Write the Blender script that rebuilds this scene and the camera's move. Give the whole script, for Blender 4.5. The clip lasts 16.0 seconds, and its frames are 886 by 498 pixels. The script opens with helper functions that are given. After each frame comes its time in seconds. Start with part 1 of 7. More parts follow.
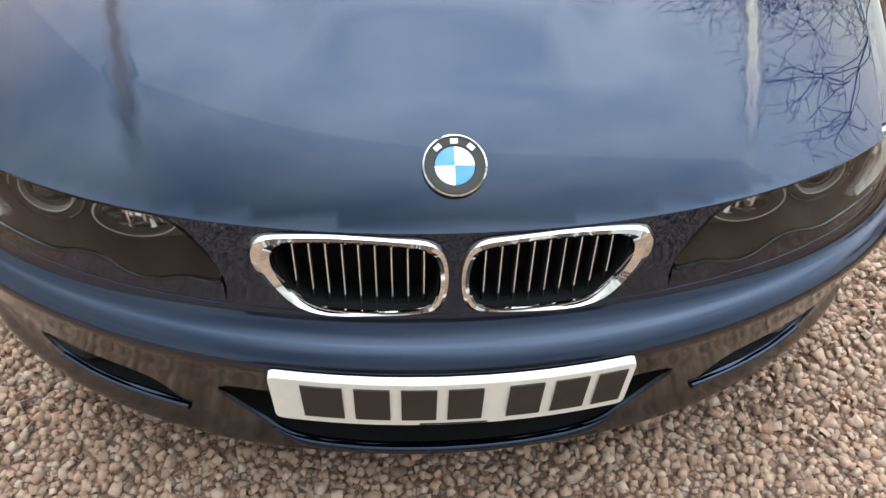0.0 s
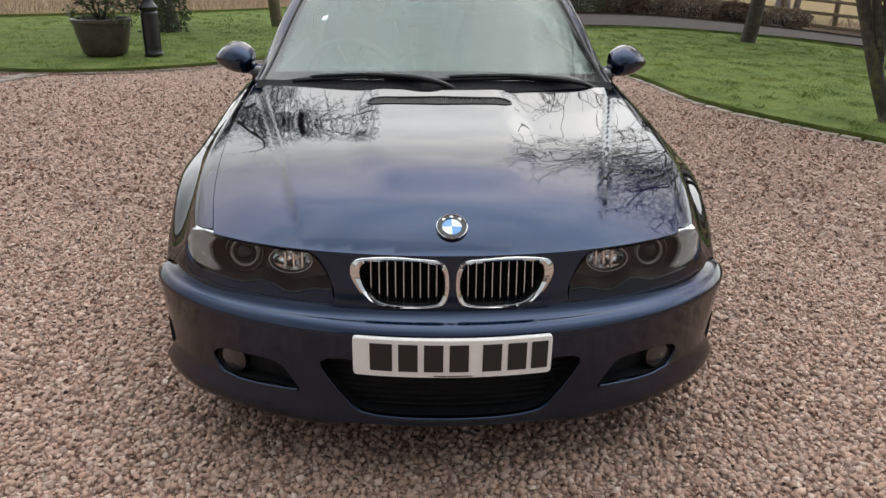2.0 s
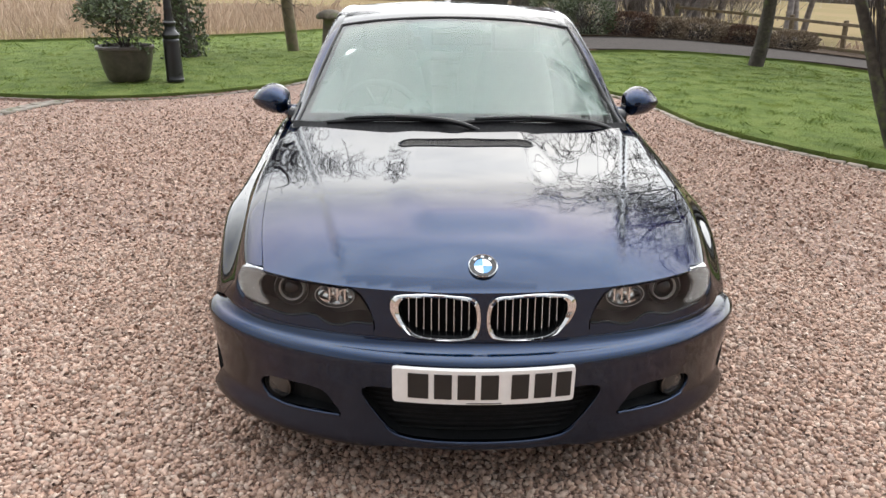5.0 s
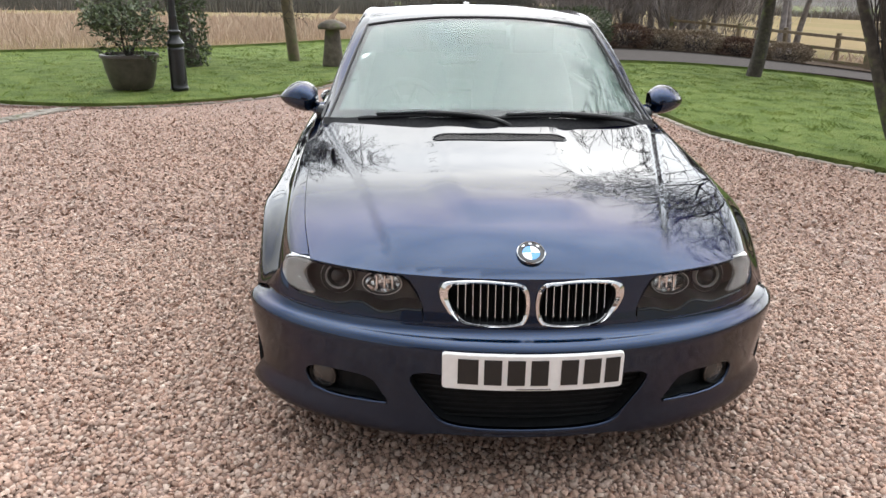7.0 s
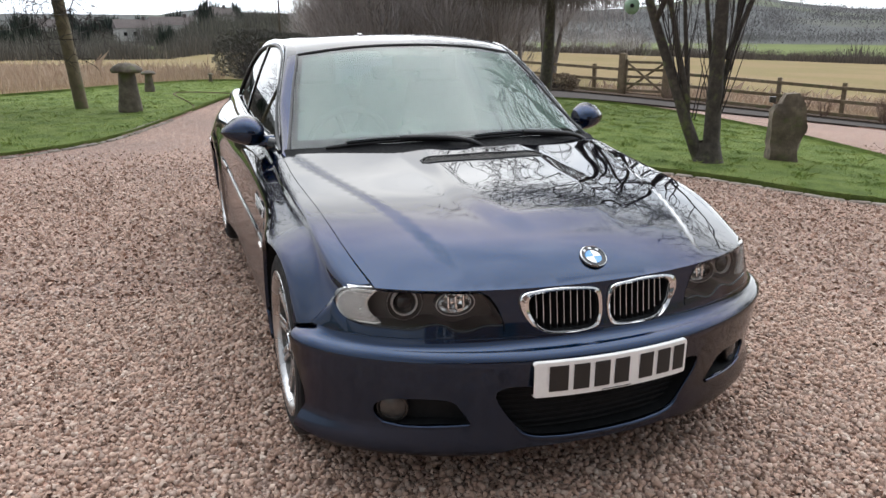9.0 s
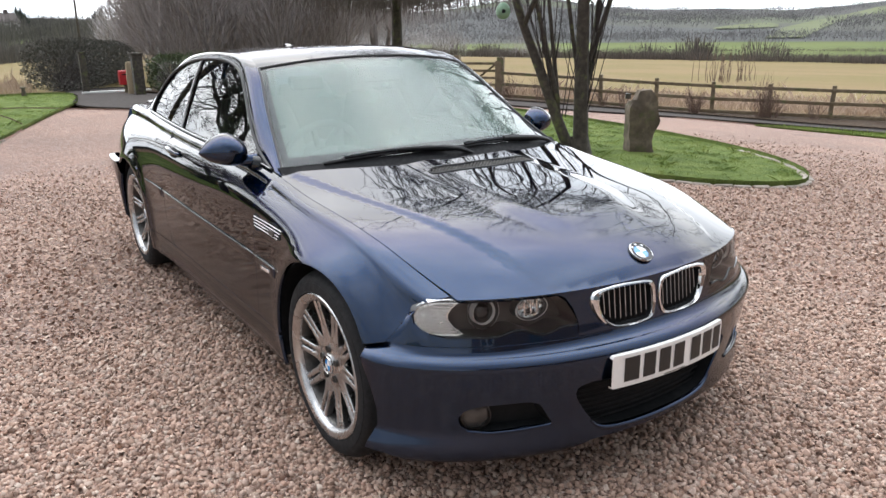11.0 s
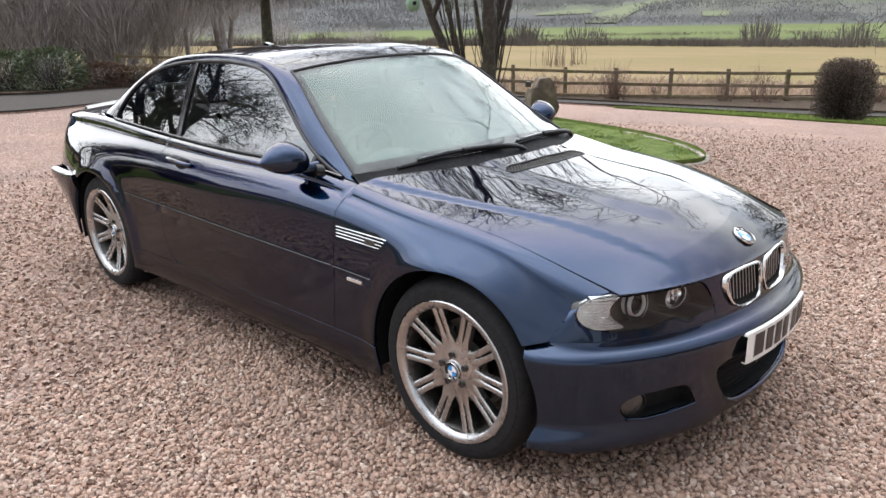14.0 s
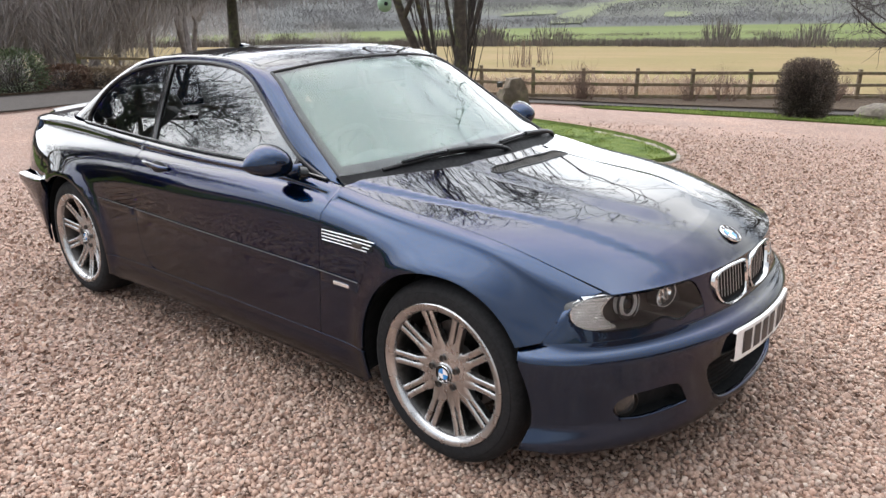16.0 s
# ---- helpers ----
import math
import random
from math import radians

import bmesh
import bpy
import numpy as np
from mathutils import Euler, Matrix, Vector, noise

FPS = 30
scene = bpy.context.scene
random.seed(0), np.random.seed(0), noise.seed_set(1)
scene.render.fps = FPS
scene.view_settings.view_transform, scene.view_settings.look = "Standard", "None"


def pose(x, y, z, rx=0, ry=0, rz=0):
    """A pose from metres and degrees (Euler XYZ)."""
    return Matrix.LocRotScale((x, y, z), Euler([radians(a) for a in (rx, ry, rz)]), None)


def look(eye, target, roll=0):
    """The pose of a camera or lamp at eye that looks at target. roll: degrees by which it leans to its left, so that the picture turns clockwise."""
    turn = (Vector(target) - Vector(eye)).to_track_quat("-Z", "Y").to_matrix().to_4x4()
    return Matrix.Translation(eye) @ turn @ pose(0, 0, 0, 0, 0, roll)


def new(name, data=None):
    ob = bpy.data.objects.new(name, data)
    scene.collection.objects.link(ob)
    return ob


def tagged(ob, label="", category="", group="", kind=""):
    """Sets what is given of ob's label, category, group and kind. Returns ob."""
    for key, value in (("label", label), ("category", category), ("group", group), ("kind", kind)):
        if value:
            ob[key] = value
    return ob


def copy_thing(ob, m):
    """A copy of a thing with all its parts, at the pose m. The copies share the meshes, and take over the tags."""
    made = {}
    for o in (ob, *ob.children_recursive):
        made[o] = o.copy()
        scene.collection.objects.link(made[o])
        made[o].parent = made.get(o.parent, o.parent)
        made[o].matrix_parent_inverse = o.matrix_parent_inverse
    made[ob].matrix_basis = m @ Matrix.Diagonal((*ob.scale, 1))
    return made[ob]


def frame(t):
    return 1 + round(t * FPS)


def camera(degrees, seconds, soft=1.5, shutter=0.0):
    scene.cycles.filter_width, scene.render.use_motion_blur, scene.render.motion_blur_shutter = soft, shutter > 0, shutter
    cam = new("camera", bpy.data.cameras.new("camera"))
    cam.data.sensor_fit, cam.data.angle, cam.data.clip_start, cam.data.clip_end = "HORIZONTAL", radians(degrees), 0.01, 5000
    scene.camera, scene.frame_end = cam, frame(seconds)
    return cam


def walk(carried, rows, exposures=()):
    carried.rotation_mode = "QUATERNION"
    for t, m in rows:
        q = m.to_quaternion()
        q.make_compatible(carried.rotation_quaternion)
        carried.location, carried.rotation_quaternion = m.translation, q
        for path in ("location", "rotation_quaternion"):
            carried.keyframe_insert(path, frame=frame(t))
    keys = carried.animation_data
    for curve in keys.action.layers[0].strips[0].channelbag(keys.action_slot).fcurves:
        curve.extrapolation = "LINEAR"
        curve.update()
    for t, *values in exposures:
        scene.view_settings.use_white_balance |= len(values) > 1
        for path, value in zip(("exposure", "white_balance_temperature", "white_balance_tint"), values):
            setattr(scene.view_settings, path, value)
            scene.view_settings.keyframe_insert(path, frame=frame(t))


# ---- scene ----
cam = camera(62.0, 16.0)
PATH = [
    (0, (-0.081, -0.554, 1.377), (0.053, 0.791, -0.097), 2.6),
    (0.5, (-0.053, -0.897, 1.398), (0.082, 0.597, 0.075), 2.1),
    (1, (-0.057, -1.203, 1.413), (0.067, 0.507, 0.382), 1.6),
    (1.5, (-0.122, -1.465, 1.415), (-0.014, 0.373, 0.633), 1.2),
    (2, (-0.115, -1.662, 1.434), (-0.021, 0.188, 0.68), 0.9),
    (2.5, (-0.088, -1.797, 1.469), (0.002, 0.054, 0.716), 0.9),
    (3, (-0.13, -1.831, 1.53), (-0.044, 0.017, 0.771), 1.1),
    (3.5, (-0.182, -1.825, 1.574), (-0.103, 0.024, 0.814), 1.0),
    (4, (-0.187, -1.804, 1.581), (-0.114, 0.049, 0.832), 0.8),
    (6.5, (-0.238, -1.82, 1.493), (-0.169, 0.061, 0.817), 0.8),
    (7, (-0.352, -1.836, 1.486), (-0.261, 0.043, 0.809), 0.9),
    (7.5, (-0.493, -1.766, 1.48), (-0.293, 0.105, 0.801), 0.5),
    (8, (-0.697, -1.701, 1.474), (-0.342, 0.182, 0.901), 0.4),
    (8.5, (-0.931, -1.736, 1.418), (-0.426, 0.115, 0.852), 0.2),
    (9, (-1.16, -1.679, 1.416), (-0.497, 0.118, 0.841), 0.1),
    (9.5, (-1.33, -1.574, 1.42), (-0.559, 0.179, 0.842), -0.2),
    (10, (-1.488, -1.501, 1.423), (-0.592, 0.193, 0.85), -0.2),
    (12.5, (-2.251, -1.105, 1.497), (-1.023, 0.356, 0.9), -1.2),
    (13, (-2.373, -0.953, 1.492), (-1.079, 0.446, 0.883), -1.0),
    (13.5, (-2.449, -0.818, 1.509), (-1.098, 0.525, 0.901), -1.2),
    (14, (-2.516, -0.781, 1.513), (-1.135, 0.533, 0.908), -1.2),
    (14.5, (-2.557, -0.74, 1.516), (-1.143, 0.538, 0.909), -1.2),
    (15, (-2.559, -0.721, 1.519), (-1.139, 0.55, 0.911), -1.3),
    (15.5, (-2.546, -0.722, 1.516), (-1.118, 0.54, 0.911), -1.3),
    (16, (-2.548, -0.715, 1.513), (-1.11, 0.536, 0.908), -1.2),
]
walk(cam, [(t, look(eye, target, roll)) for t, eye, target, roll in PATH], exposures=[
    (0.0, 0.6, 6500, 2), (0.5, 0.74, 6850, 7), (1.0, 0.58, 7150, 10), (1.5, 0.05, 6650, 10), (2.0, -0.08, 6500, 10), (3.0, 0.24, 6500, 10), (4.0, 0.38, 6500, 10), (6.5, 0.45, 6400, 10), (7.5, 0.45, 6300, 10),
    (8.5, 0.2, 6250, 10), (9.0, 0.1, 6250, 10), (10.0, 0.25, 6250, 10), (12.5, 0.36, 6230, 11), (16.0, 0.52, 6330, 11)])
# ---- world and light: thin bright overcast, low soft sun ----
world = bpy.data.worlds.new("world")
scene.world = world
world.use_nodes = True
wn, wl = world.node_tree.nodes, world.node_tree.links
sky = wn.new("ShaderNodeTexSky")
sky.sky_type = "NISHITA"
sky.sun_disc = False
sky.sun_elevation = radians(41)
sky.sun_rotation = radians(20)
sky.air_density, sky.dust_density = 1.4, 4.0
co = wn.new("ShaderNodeTexCoord")
cl = wn.new("ShaderNodeTexNoise")
cl.inputs["Scale"].default_value, cl.inputs["Detail"].default_value = 2.2, 5.0
cl.inputs["Roughness"].default_value = 0.55
mp = wn.new("ShaderNodeMapping")
mp.inputs["Scale"].default_value = (1.0, 1.0, 2.6)
wl.new(co.outputs["Generated"], mp.inputs["Vector"])
wl.new(mp.outputs["Vector"], cl.inputs["Vector"])
cr = wn.new("ShaderNodeValToRGB")
cr.color_ramp.elements[0].position, cr.color_ramp.elements[0].color = 0.33, (6.2, 6.7, 7.4, 1)
cr.color_ramp.elements[1].position, cr.color_ramp.elements[1].color = 0.66, (11.5, 11.6, 11.5, 1)
wl.new(cl.outputs["Fac"], cr.inputs["Fac"])
# thin cloud is brighter round the hidden sun
SUN_WAY = Vector((0.26, 0.70, 0.66)).normalized()
dot = wn.new("ShaderNodeVectorMath")
dot.operation = "DOT_PRODUCT"
dot.inputs[1].default_value = SUN_WAY
wl.new(co.outputs["Generated"], dot.inputs[0])
lift = wn.new("ShaderNodeMapRange")
lift.interpolation_type = "SMOOTHERSTEP"
for key, value in (("From Min", -0.1), ("From Max", 1.0), ("To Min", 0.68), ("To Max", 2.95)):
    lift.inputs[key].default_value = value
wl.new(dot.outputs["Value"], lift.inputs["Value"])
glow = wn.new("ShaderNodeVectorMath")
glow.operation = "SCALE"
wl.new(cr.outputs["Color"], glow.inputs[0])
wl.new(lift.outputs["Result"], glow.inputs["Scale"])
mx = wn.new("ShaderNodeMix")
mx.data_type = "RGBA"
mx.inputs["Factor"].default_value = 0.85
wl.new(sky.outputs["Color"], mx.inputs["A"])
wl.new(glow.outputs["Vector"], mx.inputs["B"])
bg = wn["Background"]
bg.inputs["Strength"].default_value = 0.113
wl.new(mx.outputs["Result"], bg.inputs["Color"])

sun = new("sun", bpy.data.lights.new("sun", "SUN"))
sun.data.energy, sun.data.angle, sun.data.color = 0.95, radians(110), (1.0, 0.95, 0.87)
sun.matrix_world = look(SUN_WAY * 60, (0, 0, 0))

# ---- materials ----
class Mat:
    """A small builder for node materials on generated object space."""

    def __init__(self, name, base=(0.5, 0.5, 0.5), rough=0.5, metal=0.0, **more):
        self.m = bpy.data.materials.new(name)
        self.m.use_nodes = True
        self.n, self.l = self.m.node_tree.nodes, self.m.node_tree.links
        self.b = self.n["Principled BSDF"]
        self.put("Base Color", (*base, 1))
        self.put("Roughness", rough)
        self.put("Metallic", metal)
        for k, v in more.items():
            self.put(k.replace("_", " "), v)

    def put(self, key, v):
        self.b.inputs[key].default_value = v
        return self

    def pos(self, scale=(1, 1, 1)):
        g = self.n.new("ShaderNodeNewGeometry")
        m = self.n.new("ShaderNodeMapping")
        m.inputs["Scale"].default_value = scale
        self.l.new(g.outputs["Position"], m.inputs["Vector"])
        return m.outputs["Vector"]

    def noise(self, scale, detail=4, rough=0.6, vec=None):
        t = self.n.new("ShaderNodeTexNoise")
        t.inputs["Scale"].default_value, t.inputs["Detail"].default_value, t.inputs["Roughness"].default_value = scale, detail, rough
        self.l.new(vec or self.pos(), t.inputs["Vector"])
        return t.outputs["Fac"]

    def voronoi(self, scale, out="Distance", feature="F1", vec=None, rnd=1.0):
        t = self.n.new("ShaderNodeTexVoronoi")
        t.feature = feature
        t.inputs["Scale"].default_value = scale
        t.inputs["Randomness"].default_value = rnd
        self.l.new(vec or self.pos(), t.inputs["Vector"])
        return t.outputs[out]

    def ramp(self, fac, stops):
        r = self.n.new("ShaderNodeValToRGB")
        e = r.color_ramp.elements
        while len(e) < len(stops):
            e.new(0.5)
        for el, (p, c) in zip(e, stops):
            el.position, el.color = p, (*c, 1) if len(c) == 3 else c
        self.l.new(fac, r.inputs["Fac"])
        return r.outputs["Color"]

    def mix(self, fac, a, b, mode="MIX"):
        x = self.n.new("ShaderNodeMix")
        x.data_type, x.blend_type = "RGBA", mode
        for key, v in (("Factor", fac), ("A", a), ("B", b)):
            if isinstance(v, (float, int)):
                x.inputs[key].default_value = v
            elif isinstance(v, tuple):
                x.inputs[key].default_value = (*v, 1)
            else:
                self.l.new(v, x.inputs[key])
        return x.outputs["Result"]

    def rnd(self):
        return self.n.new("ShaderNodeObjectInfo").outputs["Random"]

    def island(self):
        return self.n.new("ShaderNodeNewGeometry").outputs["Random Per Island"]

    def link(self, key, out):
        self.l.new(out, self.b.inputs[key])
        return self

    def bump(self, height, strength=0.3, distance=0.01):
        b = self.n.new("ShaderNodeBump")
        b.inputs["Strength"].default_value, b.inputs["Distance"].default_value = strength, distance
        self.l.new(height, b.inputs["Height"])
        self.l.new(b.outputs["Normal"], self.b.inputs["Normal"])
        return self


def mat_paint():
    """Blue flake base under a clear, mirror-like lacquer."""
    m = Mat("blue_metallic_paint", (0.0027, 0.0168, 0.0510), 0.25, 1.0, Coat_Weight=1.0, Coat_Roughness=0.03, Coat_IOR=1.5, Specular_Tint=(0.02, 0.06, 0.12, 1))
    flake = m.voronoi(900, "Color")
    c = m.mix(0.12, (0.0027, 0.0168, 0.0510), flake, "OVERLAY")
    m.link("Base Color", m.mix(m.ramp(m.noise(7, 5), [(0.35, (0.0, 0.0, 0.0)), (0.8, (0.25, 0.25, 0.25))]), c, (0.0048, 0.0205, 0.056)))
    wax = m.ramp(m.noise(11, 6), [(0.3, (0.015,) * 3), (0.8, (0.035,) * 3)])
    # lacquer roughness is raised low on the body to blur the gravel's reflection
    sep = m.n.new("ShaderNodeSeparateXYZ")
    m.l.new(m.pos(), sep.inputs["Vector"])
    haze = m.ramp(sep.outputs["Z"], [(0.30, (0.14,) * 3), (0.66, (0.0,) * 3)])
    m.link("Coat Roughness", m.mix(1.0, wax, haze, "ADD"))
    return m.m


def simple(name, base, rough, metal=0.0, var=0.15, scale=40, bump=0.0, **more):
    m = Mat(name, base, rough, metal, **more)
    f = m.noise(scale, 5)
    lo, hi = tuple(v * (1 - var) for v in base), tuple(min(1, v * (1 + var)) for v in base)
    m.link("Base Color", m.ramp(f, [(0.3, lo), (0.7, hi)]))
    m.link("Roughness", m.ramp(m.noise(scale * 0.4, 3), [(0.3, (rough * 0.85,) * 3), (0.7, (min(1, rough * 1.15),) * 3)]))
    if bump:
        m.bump(f, 0.4, bump)
    return m.m


def mat_glass(name, tint, ior=1.75, rough=0.0):
    """Thin car glass: tinted see-through sheet with Fresnel gloss."""
    m = Mat(name)
    m.n.remove(m.b)
    tr, gl, fr, mi = (m.n.new(k) for k in ("ShaderNodeBsdfTransparent", "ShaderNodeBsdfGlossy", "ShaderNodeFresnel", "ShaderNodeMixShader"))
    tr.inputs["Color"].default_value = (*tint, 1)
    gl.inputs["Roughness"].default_value = rough
    fr.inputs["IOR"].default_value = ior
    m.l.new(fr.outputs["Fac"], mi.inputs["Fac"])
    m.l.new(tr.outputs["BSDF"], mi.inputs[1])
    m.l.new(gl.outputs["BSDF"], mi.inputs[2])
    m.l.new(mi.outputs["Shader"], m.n["Material Output"].inputs["Surface"])
    return m.m


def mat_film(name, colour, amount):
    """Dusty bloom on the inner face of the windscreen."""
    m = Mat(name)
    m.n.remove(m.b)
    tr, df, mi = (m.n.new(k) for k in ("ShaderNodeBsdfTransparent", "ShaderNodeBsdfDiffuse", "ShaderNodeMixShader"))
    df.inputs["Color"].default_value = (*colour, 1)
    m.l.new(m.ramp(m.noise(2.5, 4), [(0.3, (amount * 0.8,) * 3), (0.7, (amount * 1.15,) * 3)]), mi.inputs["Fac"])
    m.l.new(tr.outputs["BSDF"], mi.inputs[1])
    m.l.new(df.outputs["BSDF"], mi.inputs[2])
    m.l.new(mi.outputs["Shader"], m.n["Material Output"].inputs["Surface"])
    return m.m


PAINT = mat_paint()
BLACK_TRIM = simple("black_plastic_trim", (0.012, 0.012, 0.013), 0.45, bump=0.0003, scale=300)
GLOSS_BLACK = simple("gloss_black_trim", (0.008, 0.008, 0.009), 0.12, scale=60)
DARK_VOID = simple("dark_inner_plastic", (0.011, 0.012, 0.013), 0.7, scale=60, Specular_IOR_Level=0.16)
RUBBER = simple("tyre_rubber", (0.013, 0.013, 0.014), 0.75, scale=90, var=0.35, bump=0.0006, Specular_IOR_Level=0.2)
CHROME = simple("chrome", (0.68, 0.68, 0.68), 0.06, 1.0, var=0.04)
SATIN = simple("satin_chrome", (0.85, 0.85, 0.85), 0.38, 1.0, var=0.04)
ALLOY = simple("grey_alloy", (0.47, 0.465, 0.465), 0.27, 1.0, var=0.14, scale=25)
DARK_METAL = simple("dark_metal", (0.10, 0.095, 0.09), 0.45, 1.0, var=0.3)
DISC = simple("brake_disc_steel", (0.17, 0.155, 0.15), 0.35, 1.0, var=0.3)
LAMP_DARK = simple("lamp_dark_housing", (0.050, 0.048, 0.046), 0.34, var=0.2)
LAMP_CHROME = simple("lamp_reflector", (0.85, 0.85, 0.85), 0.12, 1.0, var=0.1)
LAMP_CLEAR = simple("indicator_ribbed_clear", (0.98, 0.965, 0.955), 0.24, 0.8, var=0.05, scale=90, bump=0.001)
RING_WHITE = simple("clear_ring_plastic", (0.80, 0.80, 0.79), 0.2, var=0.04)
FOG_GLASS = simple("dark_fog_lens", (0.035, 0.034, 0.032), 0.25, Coat_Weight=0.5)
RED_LAMP = simple("red_tail_lamp", (0.35, 0.012, 0.012), 0.12, Coat_Weight=1.0)
LEATHER = simple("grey_leather", (0.09, 0.092, 0.095), 0.5, scale=120, bump=0.001)
DASH = simple("dash_plastic", (0.07, 0.074, 0.078), 0.55, scale=200, bump=0.0006)
PLATE_WHITE = simple("plate_white", (0.80, 0.79, 0.77), 0.35, var=0.04)
PLATE_BLACK = simple("plate_black", (0.012, 0.012, 0.012), 0.4)
EMBLEM_BLUE = simple("emblem_blue", (0.03, 0.25, 0.62), 0.2, Coat_Weight=1.0)
EMBLEM_WHITE = simple("emblem_white", (0.78, 0.79, 0.80), 0.2, Coat_Weight=1.0)
SCREEN_GLASS = mat_glass("windscreen_glass", (0.82, 0.92, 0.87), 1.62)
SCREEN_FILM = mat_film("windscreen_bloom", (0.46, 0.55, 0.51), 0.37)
SIDE_GLASS = mat_glass("side_glass", (0.34, 0.42, 0.39), 2.7)
SCREEN_FRIT = simple("windscreen_frit", (0.012, 0.013, 0.013), 0.6, Specular_IOR_Level=0.1)
SCUTTLE = simple("scuttle_plastic", (0.006, 0.006, 0.007), 0.7, scale=200, bump=0.0004, Specular_IOR_Level=0.12)
LAMP_GLASS = mat_glass("lamp_cover_glass", (0.94, 0.94, 0.93), 1.4)

# ---- geometry helpers ----
from mathutils.geometry import delaunay_2d_cdt


def link_mesh(name, verts, faces, material, parent=None, label="", smooth=True, normals=None):
    me = bpy.data.meshes.new(name)
    me.from_pydata([tuple(map(float, v)) for v in verts], [], [tuple(map(int, f)) for f in faces])
    me.materials.append(material)
    if smooth:
        me.polygons.foreach_set("use_smooth", [True] * len(me.polygons))
    me.update()
    if normals is not None:
        me.normals_split_custom_set_from_vertices([tuple(map(float, v)) for v in normals])
    ob = new(name, me)
    ob.parent = parent
    if label:
        tagged(ob, label)
    return ob


def part(name, geo, material, parent=None, label="", smooth=True):
    """Links verts and faces, or a bmesh, as one mesh object under a thing or a part."""
    if isinstance(geo, bmesh.types.BMesh):
        bmesh.ops.recalc_face_normals(geo, faces=geo.faces)
        me = bpy.data.meshes.new(name)
        geo.to_mesh(me)
        geo.free()
        me.materials.append(material)
        if smooth:
            me.polygons.foreach_set("use_smooth", [True] * len(me.polygons))
            me.set_sharp_from_angle(angle=radians(38))
        ob = new(name, me)
        ob.parent = parent
        if label:
            tagged(ob, label)
        return ob
    ob = link_mesh(name, geo[0], geo[1], material, parent, label, smooth, geo[2] if len(geo) > 2 else None)
    if smooth and len(geo) < 3:
        ob.data.set_sharp_from_angle(angle=radians(38))
    return ob


def thing(name, label, category, group="", loc=(0, 0, 0), rz=0):
    ob = new(name)
    ob.matrix_world = pose(*loc, 0, 0, rz)
    return tagged(ob, label, category, group)


def spline(keys, vals):
    """A natural cubic through the keys; straight past its ends."""
    k, v = np.array(keys, float), np.array(vals, float)
    n = len(k)
    h = np.diff(k)
    a = np.eye(n)
    r = np.zeros(n)
    for i in range(1, n - 1):
        a[i, i - 1 : i + 2] = h[i - 1], 2 * (h[i - 1] + h[i]), h[i]
        r[i] = 6 * ((v[i + 1] - v[i]) / h[i] - (v[i] - v[i - 1]) / h[i - 1])
    m = np.linalg.solve(a, r)
    s0 = (v[1] - v[0]) / h[0] - h[0] * (2 * m[0] + m[1]) / 6
    s1 = (v[-1] - v[-2]) / h[-1] + h[-1] * (m[-2] + 2 * m[-1]) / 6

    def f(t):
        t = np.asarray(t, float)
        i = np.clip(np.searchsorted(k, t) - 1, 0, n - 2)
        d, a0, b0 = h[i], k[i + 1] - t, t - k[i]
        out = (m[i] * a0**3 + m[i + 1] * b0**3) / (6 * d) + (v[i] / d - m[i] * d / 6) * a0 + (v[i + 1] / d - m[i + 1] * d / 6) * b0
        out = np.where(t < k[0], v[0] + s0 * (t - k[0]), out)
        return np.where(t > k[-1], v[-1] + s1 * (t - k[-1]), out)

    return f


def curve_pts(pts, n, closed=False):
    """n points along a smooth curve through pts, spaced evenly."""
    p = np.array(pts, float)
    if closed:
        p = np.vstack([p[-2:], p, p[:3]])
    d = np.r_[0, np.cumsum(np.linalg.norm(np.diff(p, axis=0), axis=1))]
    fs = [spline(d, p[:, i]) for i in range(p.shape[1])]
    lo, hi = (d[2], d[-3]) if closed else (0, d[-1])
    t = np.linspace(lo, hi, n, endpoint=not closed)
    return np.stack([f(t) for f in fs], 1)


def poly_line(pts, step):
    """A broken line cut into pieces of about that step, without its last point."""
    out = []
    p = np.array(pts, float)
    for a, b in zip(p[:-1], p[1:]):
        n = max(1, int(np.ceil(np.linalg.norm(b - a) / step)))
        out += [a + (b - a) * i / n for i in range(n)]
    return np.array(out)


def inside(poly, q):
    x, y = q[:, 0], q[:, 1]
    hit = np.zeros(len(q), bool)
    p = np.asarray(poly)
    for (x0, y0), (x1, y1) in zip(p, np.roll(p, -1, 0)):
        c = (y0 > y) != (y1 > y)
        with np.errstate(divide="ignore", invalid="ignore"):
            hit ^= c & (x < (x1 - x0) * (y - y0) / (y1 - y0) + x0)
    return hit


def near_line(poly, q):
    p = np.asarray(poly)
    best = np.full(len(q), 9.0)
    for a, b in zip(p, np.roll(p, -1, 0)):
        d = b - a
        t = np.clip(((q - a) @ d) / (d @ d + 1e-12), 0, 1)
        best = np.minimum(best, np.linalg.norm(q - a - t[:, None] * d, axis=1))
    return best


